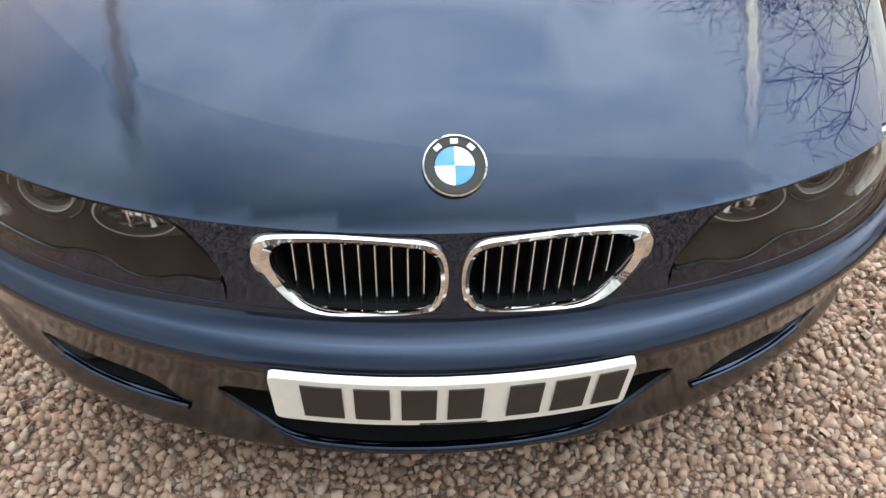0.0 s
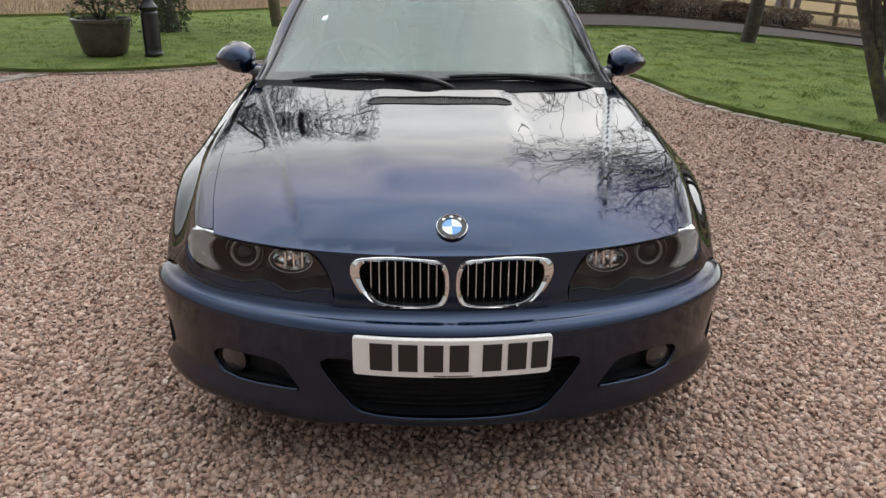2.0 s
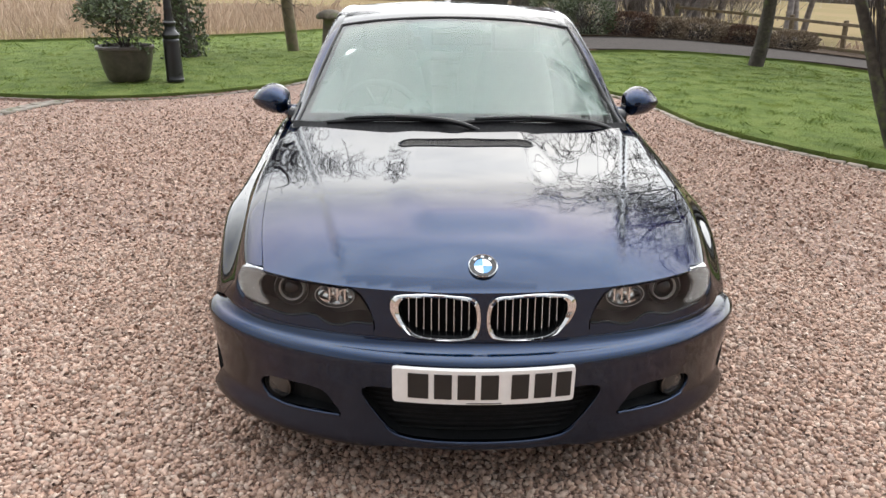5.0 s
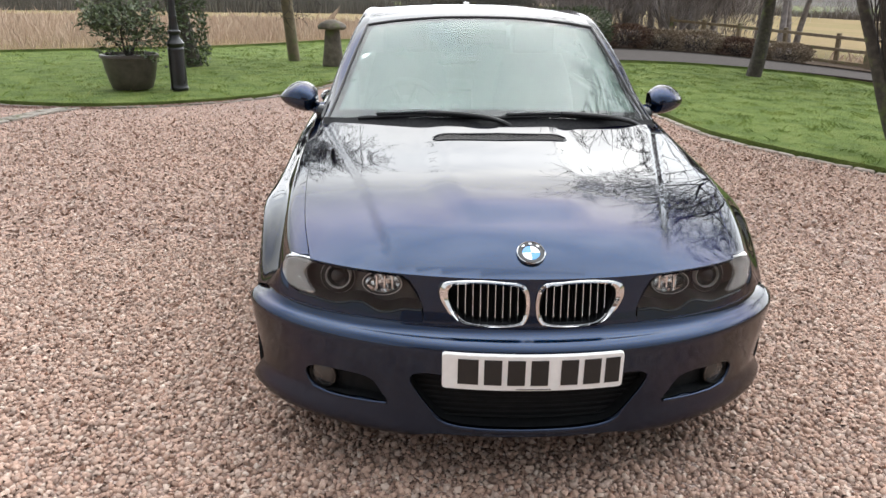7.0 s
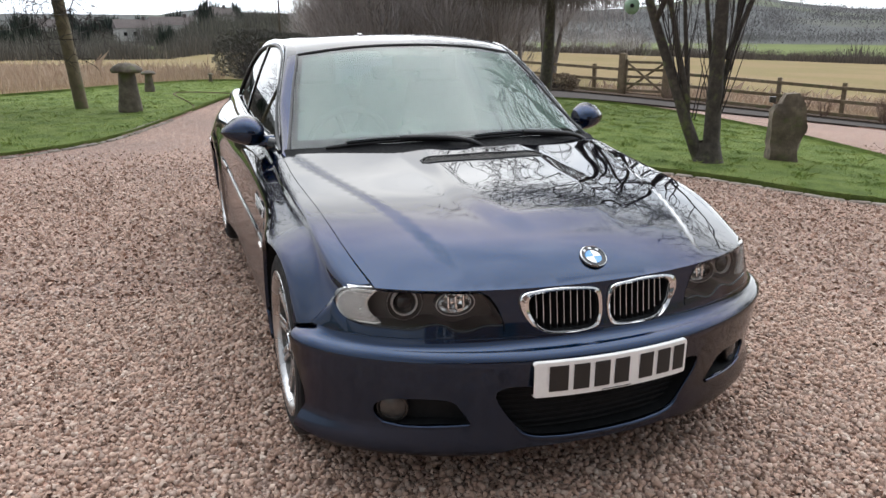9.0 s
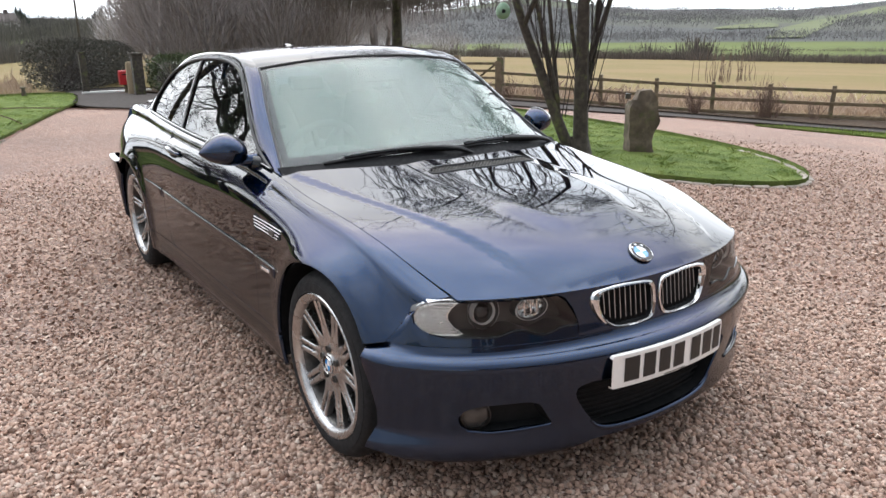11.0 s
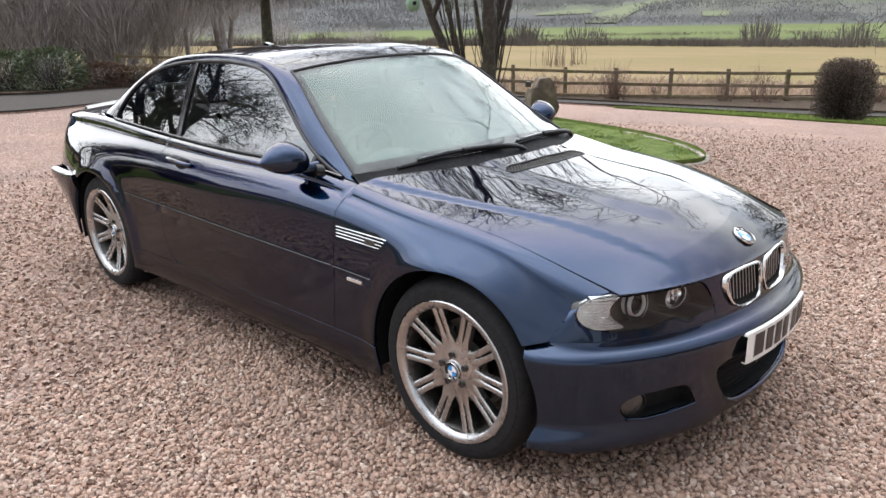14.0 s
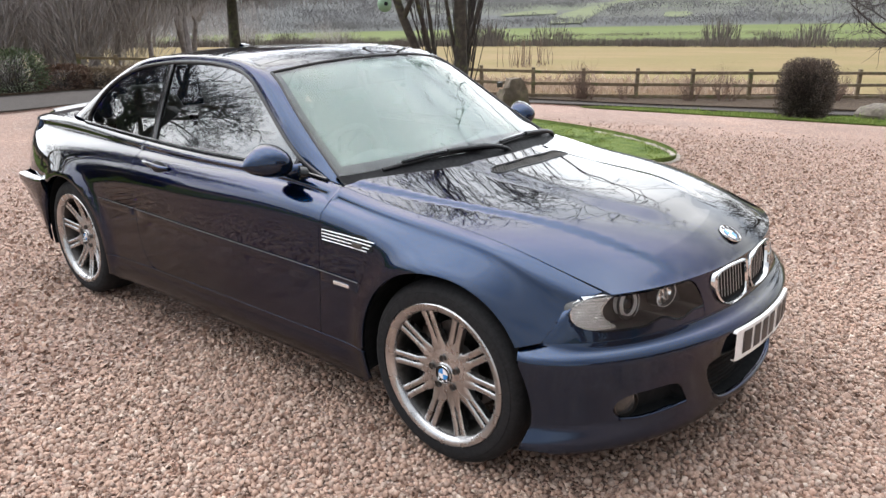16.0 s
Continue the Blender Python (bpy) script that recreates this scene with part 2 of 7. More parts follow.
def panel(outline, surf, h=0.03, holes=(), rim=0.014, edge=0.0014):
    """A sheet cut to an outline with holes in a surface's own two parameters, with turned-in edges. surf: (n, 2) to (n, 3)."""
    loops = [np.asarray(outline, float)] + [np.asarray(o, float) for o in holes]
    lo, hi = loops[0].min(0), loops[0].max(0)
    gx, gy = np.meshgrid(np.arange(lo[0], hi[0], h), np.arange(lo[1], hi[1], h * 0.9))
    gx[::2] += h / 2
    grid = np.stack([gx.ravel(), gy.ravel()], 1)
    keep = inside(loops[0], grid) & (near_line(loops[0], grid) > h * 0.45)
    for o in loops[1:]:
        keep &= ~inside(o, grid) & (near_line(o, grid) > h * 0.45)
    pts, edges, spans = [], [], []
    for o in loops:
        s = len(pts)
        pts += list(o)
        edges += [(s + i, s + (i + 1) % len(o)) for i in range(len(o))]
        spans.append((s, len(o)))
    pts = np.vstack([np.array(pts), grid[keep]])
    vs, _, tris, *_ = delaunay_2d_cdt([Vector(p) for p in pts], edges, [], 0, 1e-6)
    uv = np.array([tuple(v) for v in vs])
    tris = np.array([t for t in tris if len(t) == 3])
    mid = uv[tris].mean(1)
    ok = inside(loops[0], mid)
    for o in loops[1:]:
        ok &= ~inside(o, mid)
    tris = tris[ok]
    e = 1e-4
    p = surf(uv)
    du = surf(uv + (e, 0)) - surf(uv - (e, 0))
    dv = surf(uv + (0, e)) - surf(uv - (0, e))
    nrm = np.cross(du, dv)
    nrm /= np.linalg.norm(nrm, axis=1, keepdims=True) + 1e-12
    flip = bool((nrm * (p - (0, 2.2, 0.3))).sum() < 0)
    if flip:
        nrm, tris = -nrm, tris[:, ::-1]
    a, b, c = (uv[tris[:, i]] for i in range(3))
    area = (b[:, 0] - a[:, 0]) * (c[:, 1] - a[:, 1]) - (b[:, 1] - a[:, 1]) * (c[:, 0] - a[:, 0])
    wrong = (area < 0) ^ flip
    tris[wrong] = tris[wrong][:, ::-1]
    verts, norms, faces = [p], [nrm], [tuple(t) for t in tris]
    count = len(p)
    if rim:
        used = set(map(int, tris.ravel()))
        first = {}
        for i, q in enumerate(uv):
            first.setdefault((round(q[0], 5), round(q[1], 5)), i)
        for k, o in enumerate(loops):
            idx = [first.get((round(q[0], 5), round(q[1], 5))) for q in o]
            idx = [i for i in idx if i is not None and i in used]
            n = len(idx)
            if n < 3:
                continue
            pb, nb = p[idx], nrm[idx]
            tang = np.roll(pb, -1, 0) - np.roll(pb, 1, 0)
            out = np.cross(tang, nb)
            out /= np.linalg.norm(out, axis=1, keepdims=True) + 1e-12
            away = (out * (pb - pb.mean(0))).sum()
            if (away < 0) ^ (k > 0):
                out = -out
            r1 = pb + out * edge * 0.7 - nb * edge * 0.8
            r2 = r1 - nb * rim
            n1 = nb * 0.5 + out
            n1 /= np.linalg.norm(n1, axis=1, keepdims=True)
            verts += [r1, r2]
            norms += [n1, out]
            for i in range(n):
                j = (i + 1) % n
                q1 = (idx[i], idx[j], count + j, count + i)
                q2 = (count + i, count + j, count + n + j, count + n + i)
                faces += [q1, q2] if np.dot(np.cross(pb[j] - pb[i], r1[i] - pb[i]), n1[i]) > 0 else [q1[::-1], q2[::-1]]
            count += 2 * n
    verts, norms = np.vstack(verts), np.vstack(norms)
    return verts, faces, norms


def flipx(geo):
    """The mirror image across the car's middle."""
    out = [np.array(geo[0]) * (-1, 1, 1), [tuple(f)[::-1] for f in geo[1]]]
    if len(geo) > 2:
        out.append(np.array(geo[2]) * (-1, 1, 1))
    return tuple(out)


def loft(rows, closed_v=False, closed_u=False):
    """Quads between rows of points, all of one length."""
    r = np.array(rows, float)
    nu, nv = r.shape[:2]
    faces = []
    for i in range(nu if closed_u else nu - 1):
        for j in range(nv if closed_v else nv - 1):
            i2, j2 = (i + 1) % nu, (j + 1) % nv
            faces.append((i * nv + j, i * nv + j2, i2 * nv + j2, i2 * nv + j))
    return r.reshape(-1, 3), faces


def tube(path, radius, n=10, cap=True):
    """A round bar along points; radius: one number or one each."""
    p = np.array(path, float)
    rad = np.broadcast_to(np.asarray(radius, float), (len(p),))
    t = np.gradient(p, axis=0)
    t /= np.linalg.norm(t, axis=1, keepdims=True) + 1e-12
    up = np.array([0, 0, 1.0]) if abs(t[0] @ (0, 0, 1)) < 0.9 else np.array([1.0, 0, 0])
    rows = []
    for q, d, r in zip(p, t, rad):
        a = np.cross(up, d)
        a /= np.linalg.norm(a) + 1e-12
        b = np.cross(d, a)
        up = b
        ang = np.linspace(0, 2 * np.pi, n, endpoint=False)
        rows.append(q + r * (np.cos(ang)[:, None] * a + np.sin(ang)[:, None] * b))
    v, f = loft(rows, closed_v=True)
    if cap:
        f += [tuple(range(n))[::-1], tuple(range((len(p) - 1) * n, len(p) * n))]
    return v, f


def lathe(profile, n=32, axis="z"):
    """A turned body from (radius, height) pairs."""
    ang = np.linspace(0, 2 * np.pi, n, endpoint=False)
    rows = [np.stack([r * np.cos(ang), r * np.sin(ang), np.full(n, z)], 1) for r, z in profile]
    v, f = loft(rows, closed_v=True)
    if axis == "x":
        v = v[:, [2, 0, 1]]
    if axis == "y":
        v = v[:, [0, 2, 1]]
        f = [q[::-1] for q in f]
    return v, f


def joined(*geos):
    verts, faces, n = [], [], 0
    for g in geos:
        verts.append(np.asarray(g[0], float))
        faces += [tuple(i + n for i in f) for f in g[1]]
        n += len(g[0])
    return np.vstack(verts), faces


def moved(geo, m):
    a = np.array(m)
    return (np.asarray(geo[0]) @ a[:3, :3].T + a[:3, 3], *geo[1:2])


def box(size, at=(0, 0, 0), bevel=0.004, seg=2, turn=(0, 0, 0)):
    bm = bmesh.new()
    bmesh.ops.create_cube(bm, size=1, matrix=pose(*at, *turn) @ Matrix.Diagonal((*size, 1)))
    if bevel:
        bmesh.ops.bevel(bm, geom=bm.edges[:], offset=bevel, segments=seg, profile=0.7, affect="EDGES", clamp_overlap=True)
    return bm


def fast_mesh(name, verts, tris, material, parent=None, smooth=False):
    """A big mesh of triangles, filled in one go."""
    verts, tris = np.asarray(verts, np.float32), np.asarray(tris, np.int32)
    me = bpy.data.meshes.new(name)
    me.vertices.add(len(verts))
    me.vertices.foreach_set("co", verts.ravel())
    me.loops.add(tris.size)
    me.loops.foreach_set("vertex_index", tris.ravel())
    me.polygons.add(len(tris))
    me.polygons.foreach_set("loop_start", np.arange(0, tris.size, 3, dtype=np.int32))
    me.polygons.foreach_set("use_smooth", np.full(len(tris), smooth))
    me.update(calc_edges=True)
    me.validate()
    me.materials.append(material)
    ob = new(name, me)
    ob.parent = parent
    return ob
# ---- the car: nose at y = 0, tail at y = 4.49, middle at x = 0, wheels on z = 0 ----
car = thing("car", "dark blue metallic two-door sports coupe parked on gravel", "car")
YK = [0.28, 0.40, 0.60, 0.80, 1.10, 1.36, 2.0, 2.7, 3.1, 3.52, 3.95, 4.20, 4.42]
AXLE_F, AXLE_R, HUB_Z = 0.785, 3.50, 0.342


def lines(xs, zs):
    return spline(YK, xs), spline(YK, zs)


BELT = lines([0.655, 0.68, 0.705, 0.72, 0.735, 0.738, 0.748, 0.742, 0.728, 0.705, 0.682, 0.648, 0.592],
             [0.70, 0.742, 0.80, 0.842, 0.893, 0.932, 0.943, 0.952, 0.965, 0.98, 0.985, 0.975, 0.95])
SHOULDER = lines([0.705, 0.745, 0.768, 0.782, 0.788, 0.783, 0.786, 0.780, 0.768, 0.744, 0.722, 0.690, 0.632],
                 [0.668, 0.69, 0.765, 0.802, 0.852, 0.893, 0.905, 0.912, 0.918, 0.922, 0.925, 0.916, 0.892])
SWAGE = lines([0.73, 0.775, 0.832, 0.858, 0.848, 0.845, 0.848, 0.848, 0.846, 0.845, 0.80, 0.745, 0.67],
              [0.62, 0.63, 0.69, 0.735, 0.79, 0.83, 0.838, 0.842, 0.848, 0.85, 0.85, 0.84, 0.82])
MIDDLE = lines([0.77, 0.82, 0.875, 0.885, 0.862, 0.855, 0.862, 0.864, 0.872, 0.892, 0.855, 0.80, 0.72],
               [0.55, 0.545, 0.59, 0.65, 0.615, 0.60, 0.60, 0.605, 0.62, 0.68, 0.66, 0.63, 0.60])
LOWER = lines([0.79, 0.84, 0.88, 0.885, 0.86, 0.85, 0.852, 0.856, 0.87, 0.89, 0.86, 0.81, 0.73],
              [0.40, 0.40, 0.44, 0.46, 0.37, 0.33, 0.33, 0.33, 0.34, 0.45, 0.42, 0.40, 0.40])
FOOT = lines([0.78, 0.81, 0.86, 0.86, 0.845, 0.828, 0.828, 0.83, 0.85, 0.87, 0.83, 0.79, 0.71],
             [0.2, 0.2, 0.2, 0.2, 0.19, 0.185, 0.185, 0.185, 0.19, 0.2, 0.22, 0.25, 0.27])
CROWN = spline(YK, [0.80, 0.829, 0.868, 0.897, 0.950, 0.997, 1.014, 1.01, 1.015, 1.02, 1.022, 1.012, 0.985])

_n = 8
_a, _r = np.eye(_n), np.zeros((_n, _n))
for _i in range(1, _n - 1):
    _a[_i, _i - 1 : _i + 2] = 1, 4, 1
    _r[_i, _i - 1 : _i + 2] = 6, -12, 6
BEND = np.linalg.solve(_a, _r)


def side_shape(uv):
    """The body's skin from the crown (v = 0) over the belt (2) down to the foot (7) at length y."""
    y, v = uv[:, 0], uv[:, 1]
    bx, bz, cz = BELT[0](y), BELT[1](y), CROWN(y)
    xs = [0 * y, bx * 0.55, bx] + [k[0](y) for k in (SHOULDER, SWAGE, MIDDLE, LOWER, FOOT)]
    zs = [cz, cz - (cz - bz) * 0.24, bz] + [k[1](y) for k in (SHOULDER, SWAGE, MIDDLE, LOWER, FOOT)]
    out = []
    i = np.clip(np.floor(v).astype(int), 0, _n - 2)
    b = v - i
    a = 1 - b
    at = np.arange(len(y))
    for c in (np.stack(xs, 1), np.stack(zs, 1)):
        m = c @ BEND.T
        out.append((m[at, i] * (a**3 - a) + m[at, i + 1] * (b**3 - b)) / 6 + c[at, i] * a + c[at, i + 1] * b)
    x, z = out
    for ay, grow in ((AXLE_F, 0.012), (AXLE_R, 0.016)):
        r = np.hypot(y - ay, z - HUB_Z)
        x = x + grow * np.exp(-(((r - 0.375) / 0.05) ** 2)) * (z > 0.2) * np.clip((v - 2.6) / 0.8, 0, 1)
    return np.stack([x, y, z], 1)


def v_at(y, z):
    """The skin's own parameter at length y and height z."""
    y, z = np.broadcast_arrays(np.atleast_1d(np.asarray(y, float)), np.asarray(z, float))
    lo, hi = np.full(y.shape, 2.0), np.full(y.shape, 7.0)
    for _ in range(30):
        mid = (lo + hi) / 2
        zz = side_shape(np.stack([y.ravel(), mid.ravel()], 1))[:, 2].reshape(y.shape)
        lo, hi = np.where(zz > z, mid, lo), np.where(zz > z, hi, mid)
    return (lo + hi) / 2


VS = 0.16


def skin(uv):
    return side_shape(np.stack([uv[:, 0], uv[:, 1] / VS], 1))


def yz(y, z):
    """Outline points on the skin from lengths and heights."""
    y, z = np.broadcast_arrays(np.atleast_1d(np.asarray(y, float)), np.asarray(z, float))
    return np.stack([y, v_at(y, z) * VS], 1)


def along_v(v, y0, y1, n):
    y = np.linspace(y0, y1, n)
    return np.stack([y, np.full(n, v * VS)], 1)


def arch(ay, r, a0, a1, n=30):
    a = np.radians(np.linspace(a0, a1, n))
    return yz(ay + r * np.cos(a), HUB_Z + r * np.sin(a))


def rake(y0, z0, y1, z1, n=14):
    t = np.linspace(0, 1, n)
    return yz(y0 + (y1 - y0) * t, z0 + (z1 - z0) * t)


def cut_short(*runs):
    """One closed outline out of runs, with doubled points left out."""
    p = np.vstack(runs)
    keep = [0]
    for i in range(1, len(p)):
        if np.linalg.norm(p[i] - p[keep[-1]]) > 0.004:
            keep.append(i)
    if np.linalg.norm(p[keep[-1]] - p[0]) < 0.004:
        keep.pop()
    return p[keep]


GAP = 0.0016
wing = cut_short(
    along_v(2.0, 0.292, 1.35, 45) + (0, GAP),
    rake(1.352, 0.925, 1.405, 0.335),
    yz(np.linspace(1.40, 1.16, 9), 0.331),
    arch(AXLE_F, 0.372, 1, 147, 36),
    yz(np.linspace(0.472, 0.405, 5), np.linspace(0.540, 0.560, 5)),
    yz([0.396, 0.386, 0.378, 0.373, 0.356, 0.326], [0.578, 0.60, 0.62, 0.645, 0.668, 0.690]),
)
door = cut_short(
    along_v(2.0, 1.357, 2.768, 50) + (0, GAP),
    rake(2.770, 0.94, 2.768, 0.52, 12),
    yz([2.755, 2.735, 2.70, 2.66], [0.45, 0.39, 0.35, 0.333]),
    yz(np.linspace(2.62, 1.42, 36), 0.331),
    rake(1.4095, 0.335, 1.3562, 0.922)[:-1],
)
quarter = cut_short(
    along_v(2.0, 2.774, 4.36, 54) + (0, GAP),
    rake(4.37, 0.94, 4.33, 0.655, 8),
    yz(np.linspace(4.31, 3.79, 16), np.linspace(0.652, 0.645, 16)),
    arch(AXLE_R, 0.366, 58, 179, 30),
    yz(np.linspace(3.14, 2.69, 14), 0.331),
    yz([2.704, 2.739, 2.759, 2.7725], [0.348, 0.388, 0.449, 0.52]),
    rake(2.773, 0.54, 2.774, 0.94, 12)[:-1],
)
sill = cut_short(
    yz(np.linspace(1.165, 3.135, 60), 0.327),
    arch(AXLE_R, 0.366, 184, 202, 6),
    along_v(6.98, 3.15, 1.17, 60),
    arch(AXLE_F, 0.372, -20, -3, 6),
)
for name, line, grain in (("front_wing", wing, 0.026), ("door", door, 0.034), ("rear_quarter_panel", quarter, 0.028), ("sill", sill, 0.034)):
    g = panel(line, skin, grain)
    part(name, g, PAINT, car)
    part(name, flipx(g), PAINT, car)

# the front: a plan curve drawn in by the profile's inset
INSET = spline([0.16, 0.185, 0.22, 0.28, 0.36, 0.44, 0.49, 0.508, 0.516, 0.523, 0.530, 0.538, 0.548, 0.56, 0.60, 0.65, 0.70],
               [0.090, 0.050, 0.036, 0.032, 0.023, 0.010, 0.002, 0.0, 0.003, 0.012, 0.031, 0.053, 0.066, 0.070, 0.078, 0.084, 0.090])
TS = 0.78


def plan_of(z):
    """Half width, depth and roundness of the plan curve: the bumper is wider and more pointed than the lamps above it and kicks out at its foot."""
    t = np.clip((np.asarray(z, float) - 0.523) / 0.03, 0, 1)
    kick = np.clip((0.295 - np.asarray(z, float)) / 0.075, 0, 1)
    return 0.88 - 0.015 * t - (0.35 + 0.45 * t) * INSET(z) + 0.032 * kick * kick * (3 - 2 * kick), 0.45 - 0.05 * t, 1.25 - 0.25 * t


def nose(uv):
    """The front skin: u along the plan curve, v the height."""
    th, z = uv[:, 0] / TS, uv[:, 1]
    a, b, p = plan_of(z)
    s, c = np.sin(th), np.cos(th)
    return np.stack([a * s, INSET(z) + b * (1 - np.abs(c) ** p), z], 1)


def at_x(x, z):
    """Front outline points from widths and heights."""
    x, z = np.broadcast_arrays(np.atleast_1d(np.asarray(x, float)), np.asarray(z, float))
    a, b, p = plan_of(z)
    q = np.abs(x) / a
    return np.stack([np.sign(x) * np.arcsin(np.clip(q, 0, 1)) * TS, z], 1)


def at_y(y, z):
    y, z = np.broadcast_arrays(np.atleast_1d(np.asarray(y, float)), np.asarray(z, float))
    a, b, p = plan_of(z)
    c = np.clip(1 - (y - INSET(z)) / b, 0, 1) ** (1 / p)
    return np.stack([np.arccos(c) * TS, z], 1)


def both(half):
    """A closed outline from its half at x > 0, which runs from the middle round to the middle."""
    h = np.asarray(half, float)
    m = (h * (-1, 1))[::-1]
    keep = [q for q in m if q[0] < -1e-4]
    return np.array(list(h) + keep)


zz = np.linspace(0.212, 0.535, 14)
end = at_y(AXLE_F - np.sqrt(0.372**2 - (zz - HUB_Z) ** 2), zz)
low = at_x(np.linspace(0, 0.80, 30), np.interp(np.linspace(0, 0.80, 30), [0, 0.27, 0.40, 0.8], [0.212, 0.212, 0.182, 0.190]))
top = at_x(np.linspace(0.80, 0, 30), 0.558)
bumper_line = both(np.vstack([low, end, top]))
intake = both(curve_pts(np.vstack([at_x([0, 0.13, 0.205, 0.245, 0.272, 0.305, 0.340], [0.243, 0.244, 0.249, 0.257, 0.272, 0.310, 0.362]),
                                   at_x([0.352, 0.352, 0.335, 0.25, 0.1, 0.0], [0.388, 0.408, 0.420, 0.424, 0.424, 0.424])]), 44))
fog = curve_pts(at_x([0.418, 0.47, 0.54, 0.60, 0.645, 0.672, 0.678, 0.660, 0.62, 0.56, 0.50, 0.465, 0.437],
                     [0.300, 0.296, 0.291, 0.289, 0.294, 0.314, 0.342, 0.368, 0.381, 0.385, 0.385, 0.374, 0.334]), 44, closed=True)
fog_mirror = (fog * (-1, 1))[::-1]
part("front_bumper", panel(bumper_line, nose, 0.0155, [intake[::-1], fog[::-1], fog_mirror[::-1]], rim=0.007), PAINT, car)


def inner(shift):
    def s(uv):
        p = nose(uv)
        return p + np.array([0, shift, 0])
    return s


def liner(name, uv, mirror=False):
    e = nose(uv)
    n0 = np.array((0, 1.0, 0))
    g = loft([e + 0.0065 * n0, e + 0.03 * n0, e + 0.062 * n0], closed_v=True)
    part(name, flipx(g) if mirror else g, DARK_VOID, car, "black recess wall")


liner("intake_liner", intake)
liner("fog_liner", fog)
liner("fog_liner", fog, True)
part("intake_backing", panel(both(at_x([0, 0.37, 0.38, 0], [0.228, 0.228, 0.435, 0.435])), inner(0.06), 0.05, rim=0), DARK_VOID, car, "black lower intake backing")
for k in range(9):
    z = 0.258 + 0.019 * k
    w = 0.25 + 0.095 * min(1, k / 6)
    pts = nose(at_x(np.linspace(-w, w, 30), z)) + (0, 0.045, 0)
    part("intake_slat", tube(pts, 0.0028, 6), DARK_VOID, car)
for sgn in (1, -1):
    g = panel(at_x([0.40, 0.70, 0.70, 0.40], [0.275, 0.275, 0.40, 0.40]), inner(0.05), 0.04, rim=0)
    part("fog_recess", g if sgn > 0 else flipx(g), DARK_VOID, car, "black fog lamp recess")
    c = nose(at_x(0.618, 0.337))[0]
    m = look((0, 0, 0), (0.45, -1, 0)) if sgn > 0 else look((0, 0, 0), (-0.45, -1, 0))
    m = Matrix.Translation((sgn * c[0], c[1] + 0.034, c[2])) @ m
    lamp = part("fog_lamp", moved(lathe([(0.0005, 0.03), (0.03, 0.03), (0.042, 0.012), (0.047, 0.0), (0.047, -0.012), (0.043, -0.014), (0.042, -0.006)], 28), m), DARK_METAL, car, "round fog lamp in its recess")
    part("lens", moved(lathe([(0.042, -0.006), (0.03, -0.013), (0.0005, -0.016)], 28), m), FOG_GLASS, lamp)
    part("reflector", moved(lathe([(0.0005, 0.018), (0.02, 0.012), (0.041, -0.004)], 28), m), FOG_GLASS, lamp)
    lx = np.linspace(0.422, 0.655, 24)
    lip = nose(at_x(lx, np.interp(lx, [0.422, 0.47, 0.54, 0.60, 0.655], [0.300, 0.296, 0.291, 0.289, 0.298])))
    part("fog_lip", tube((lip + (0, -0.001, -0.003)) * (sgn, 1, 1), 0.006, 10), PAINT, car)

lip_x = np.linspace(-0.285, 0.285, 40)
lip = nose(at_x(lip_x, np.interp(np.abs(lip_x), [0, 0.13, 0.205, 0.245, 0.272, 0.285], [0.235, 0.236, 0.241, 0.249, 0.264, 0.280])))
part("intake_lip", tube(lip, np.interp(np.abs(lip_x), [0, 0.24, 0.285], [0.010, 0.009, 0.003]), 12), PAINT, car, "rolled lower lip of the bumper")
seam = nose(at_x(np.linspace(-0.79, 0.79, 70), 0.5595))
part("seam_backing", tube(seam + (0, 0.016, 0), 0.010, 6), DARK_VOID, car)

# the bonnet, its nose and the twin grille
FRONT_D = float(INSET(0.70))


def front_edge(x):
    a, b, p = plan_of(0.70)
    q = np.clip(np.abs(x) / a, 0, 0.995)
    return FRONT_D + b * (1 - (1 - q * q) ** (p / 2))


def soft(t):
    t = np.clip(t, 0, 1)
    return t * t * (3 - 2 * t)


def bonnet_shape(uv):
    """x across, y along: skin, power dome and the roll-over at the nose."""
    x, y = uv[:, 0], uv[:, 1]
    def flat(yy):
        bx, bz, cz = BELT[0](yy), BELT[1](yy), CROWN(yy)
        t = np.abs(x) / bx
        return cz - (cz - bz) * (0.62 * t**2 + 0.38 * t**4)
    yf = front_edge(x)
    t = np.maximum(y - yf, 0)
    z = flat(y) - (flat(yf) - 0.70) * np.exp(-t / 0.075)
    ridge = 0.362 + 0.258 * np.clip(y, 0, 1.3)
    z = z + 0.011 * soft((ridge + 0.016 - np.abs(x)) / 0.034) * soft(t / 0.18)
    dome = 0.17 + 0.085 * soft((y - 0.27) / 0.32)
    z = z + 0.012 * soft((dome + 0.06 - np.abs(x)) / 0.12) * soft((y - 0.27) / 0.14)
    return np.stack([x, y, z], 1)


def screen_base(x):
    return 1.105 + 0.255 * (np.abs(x) / 0.735) ** 2.1


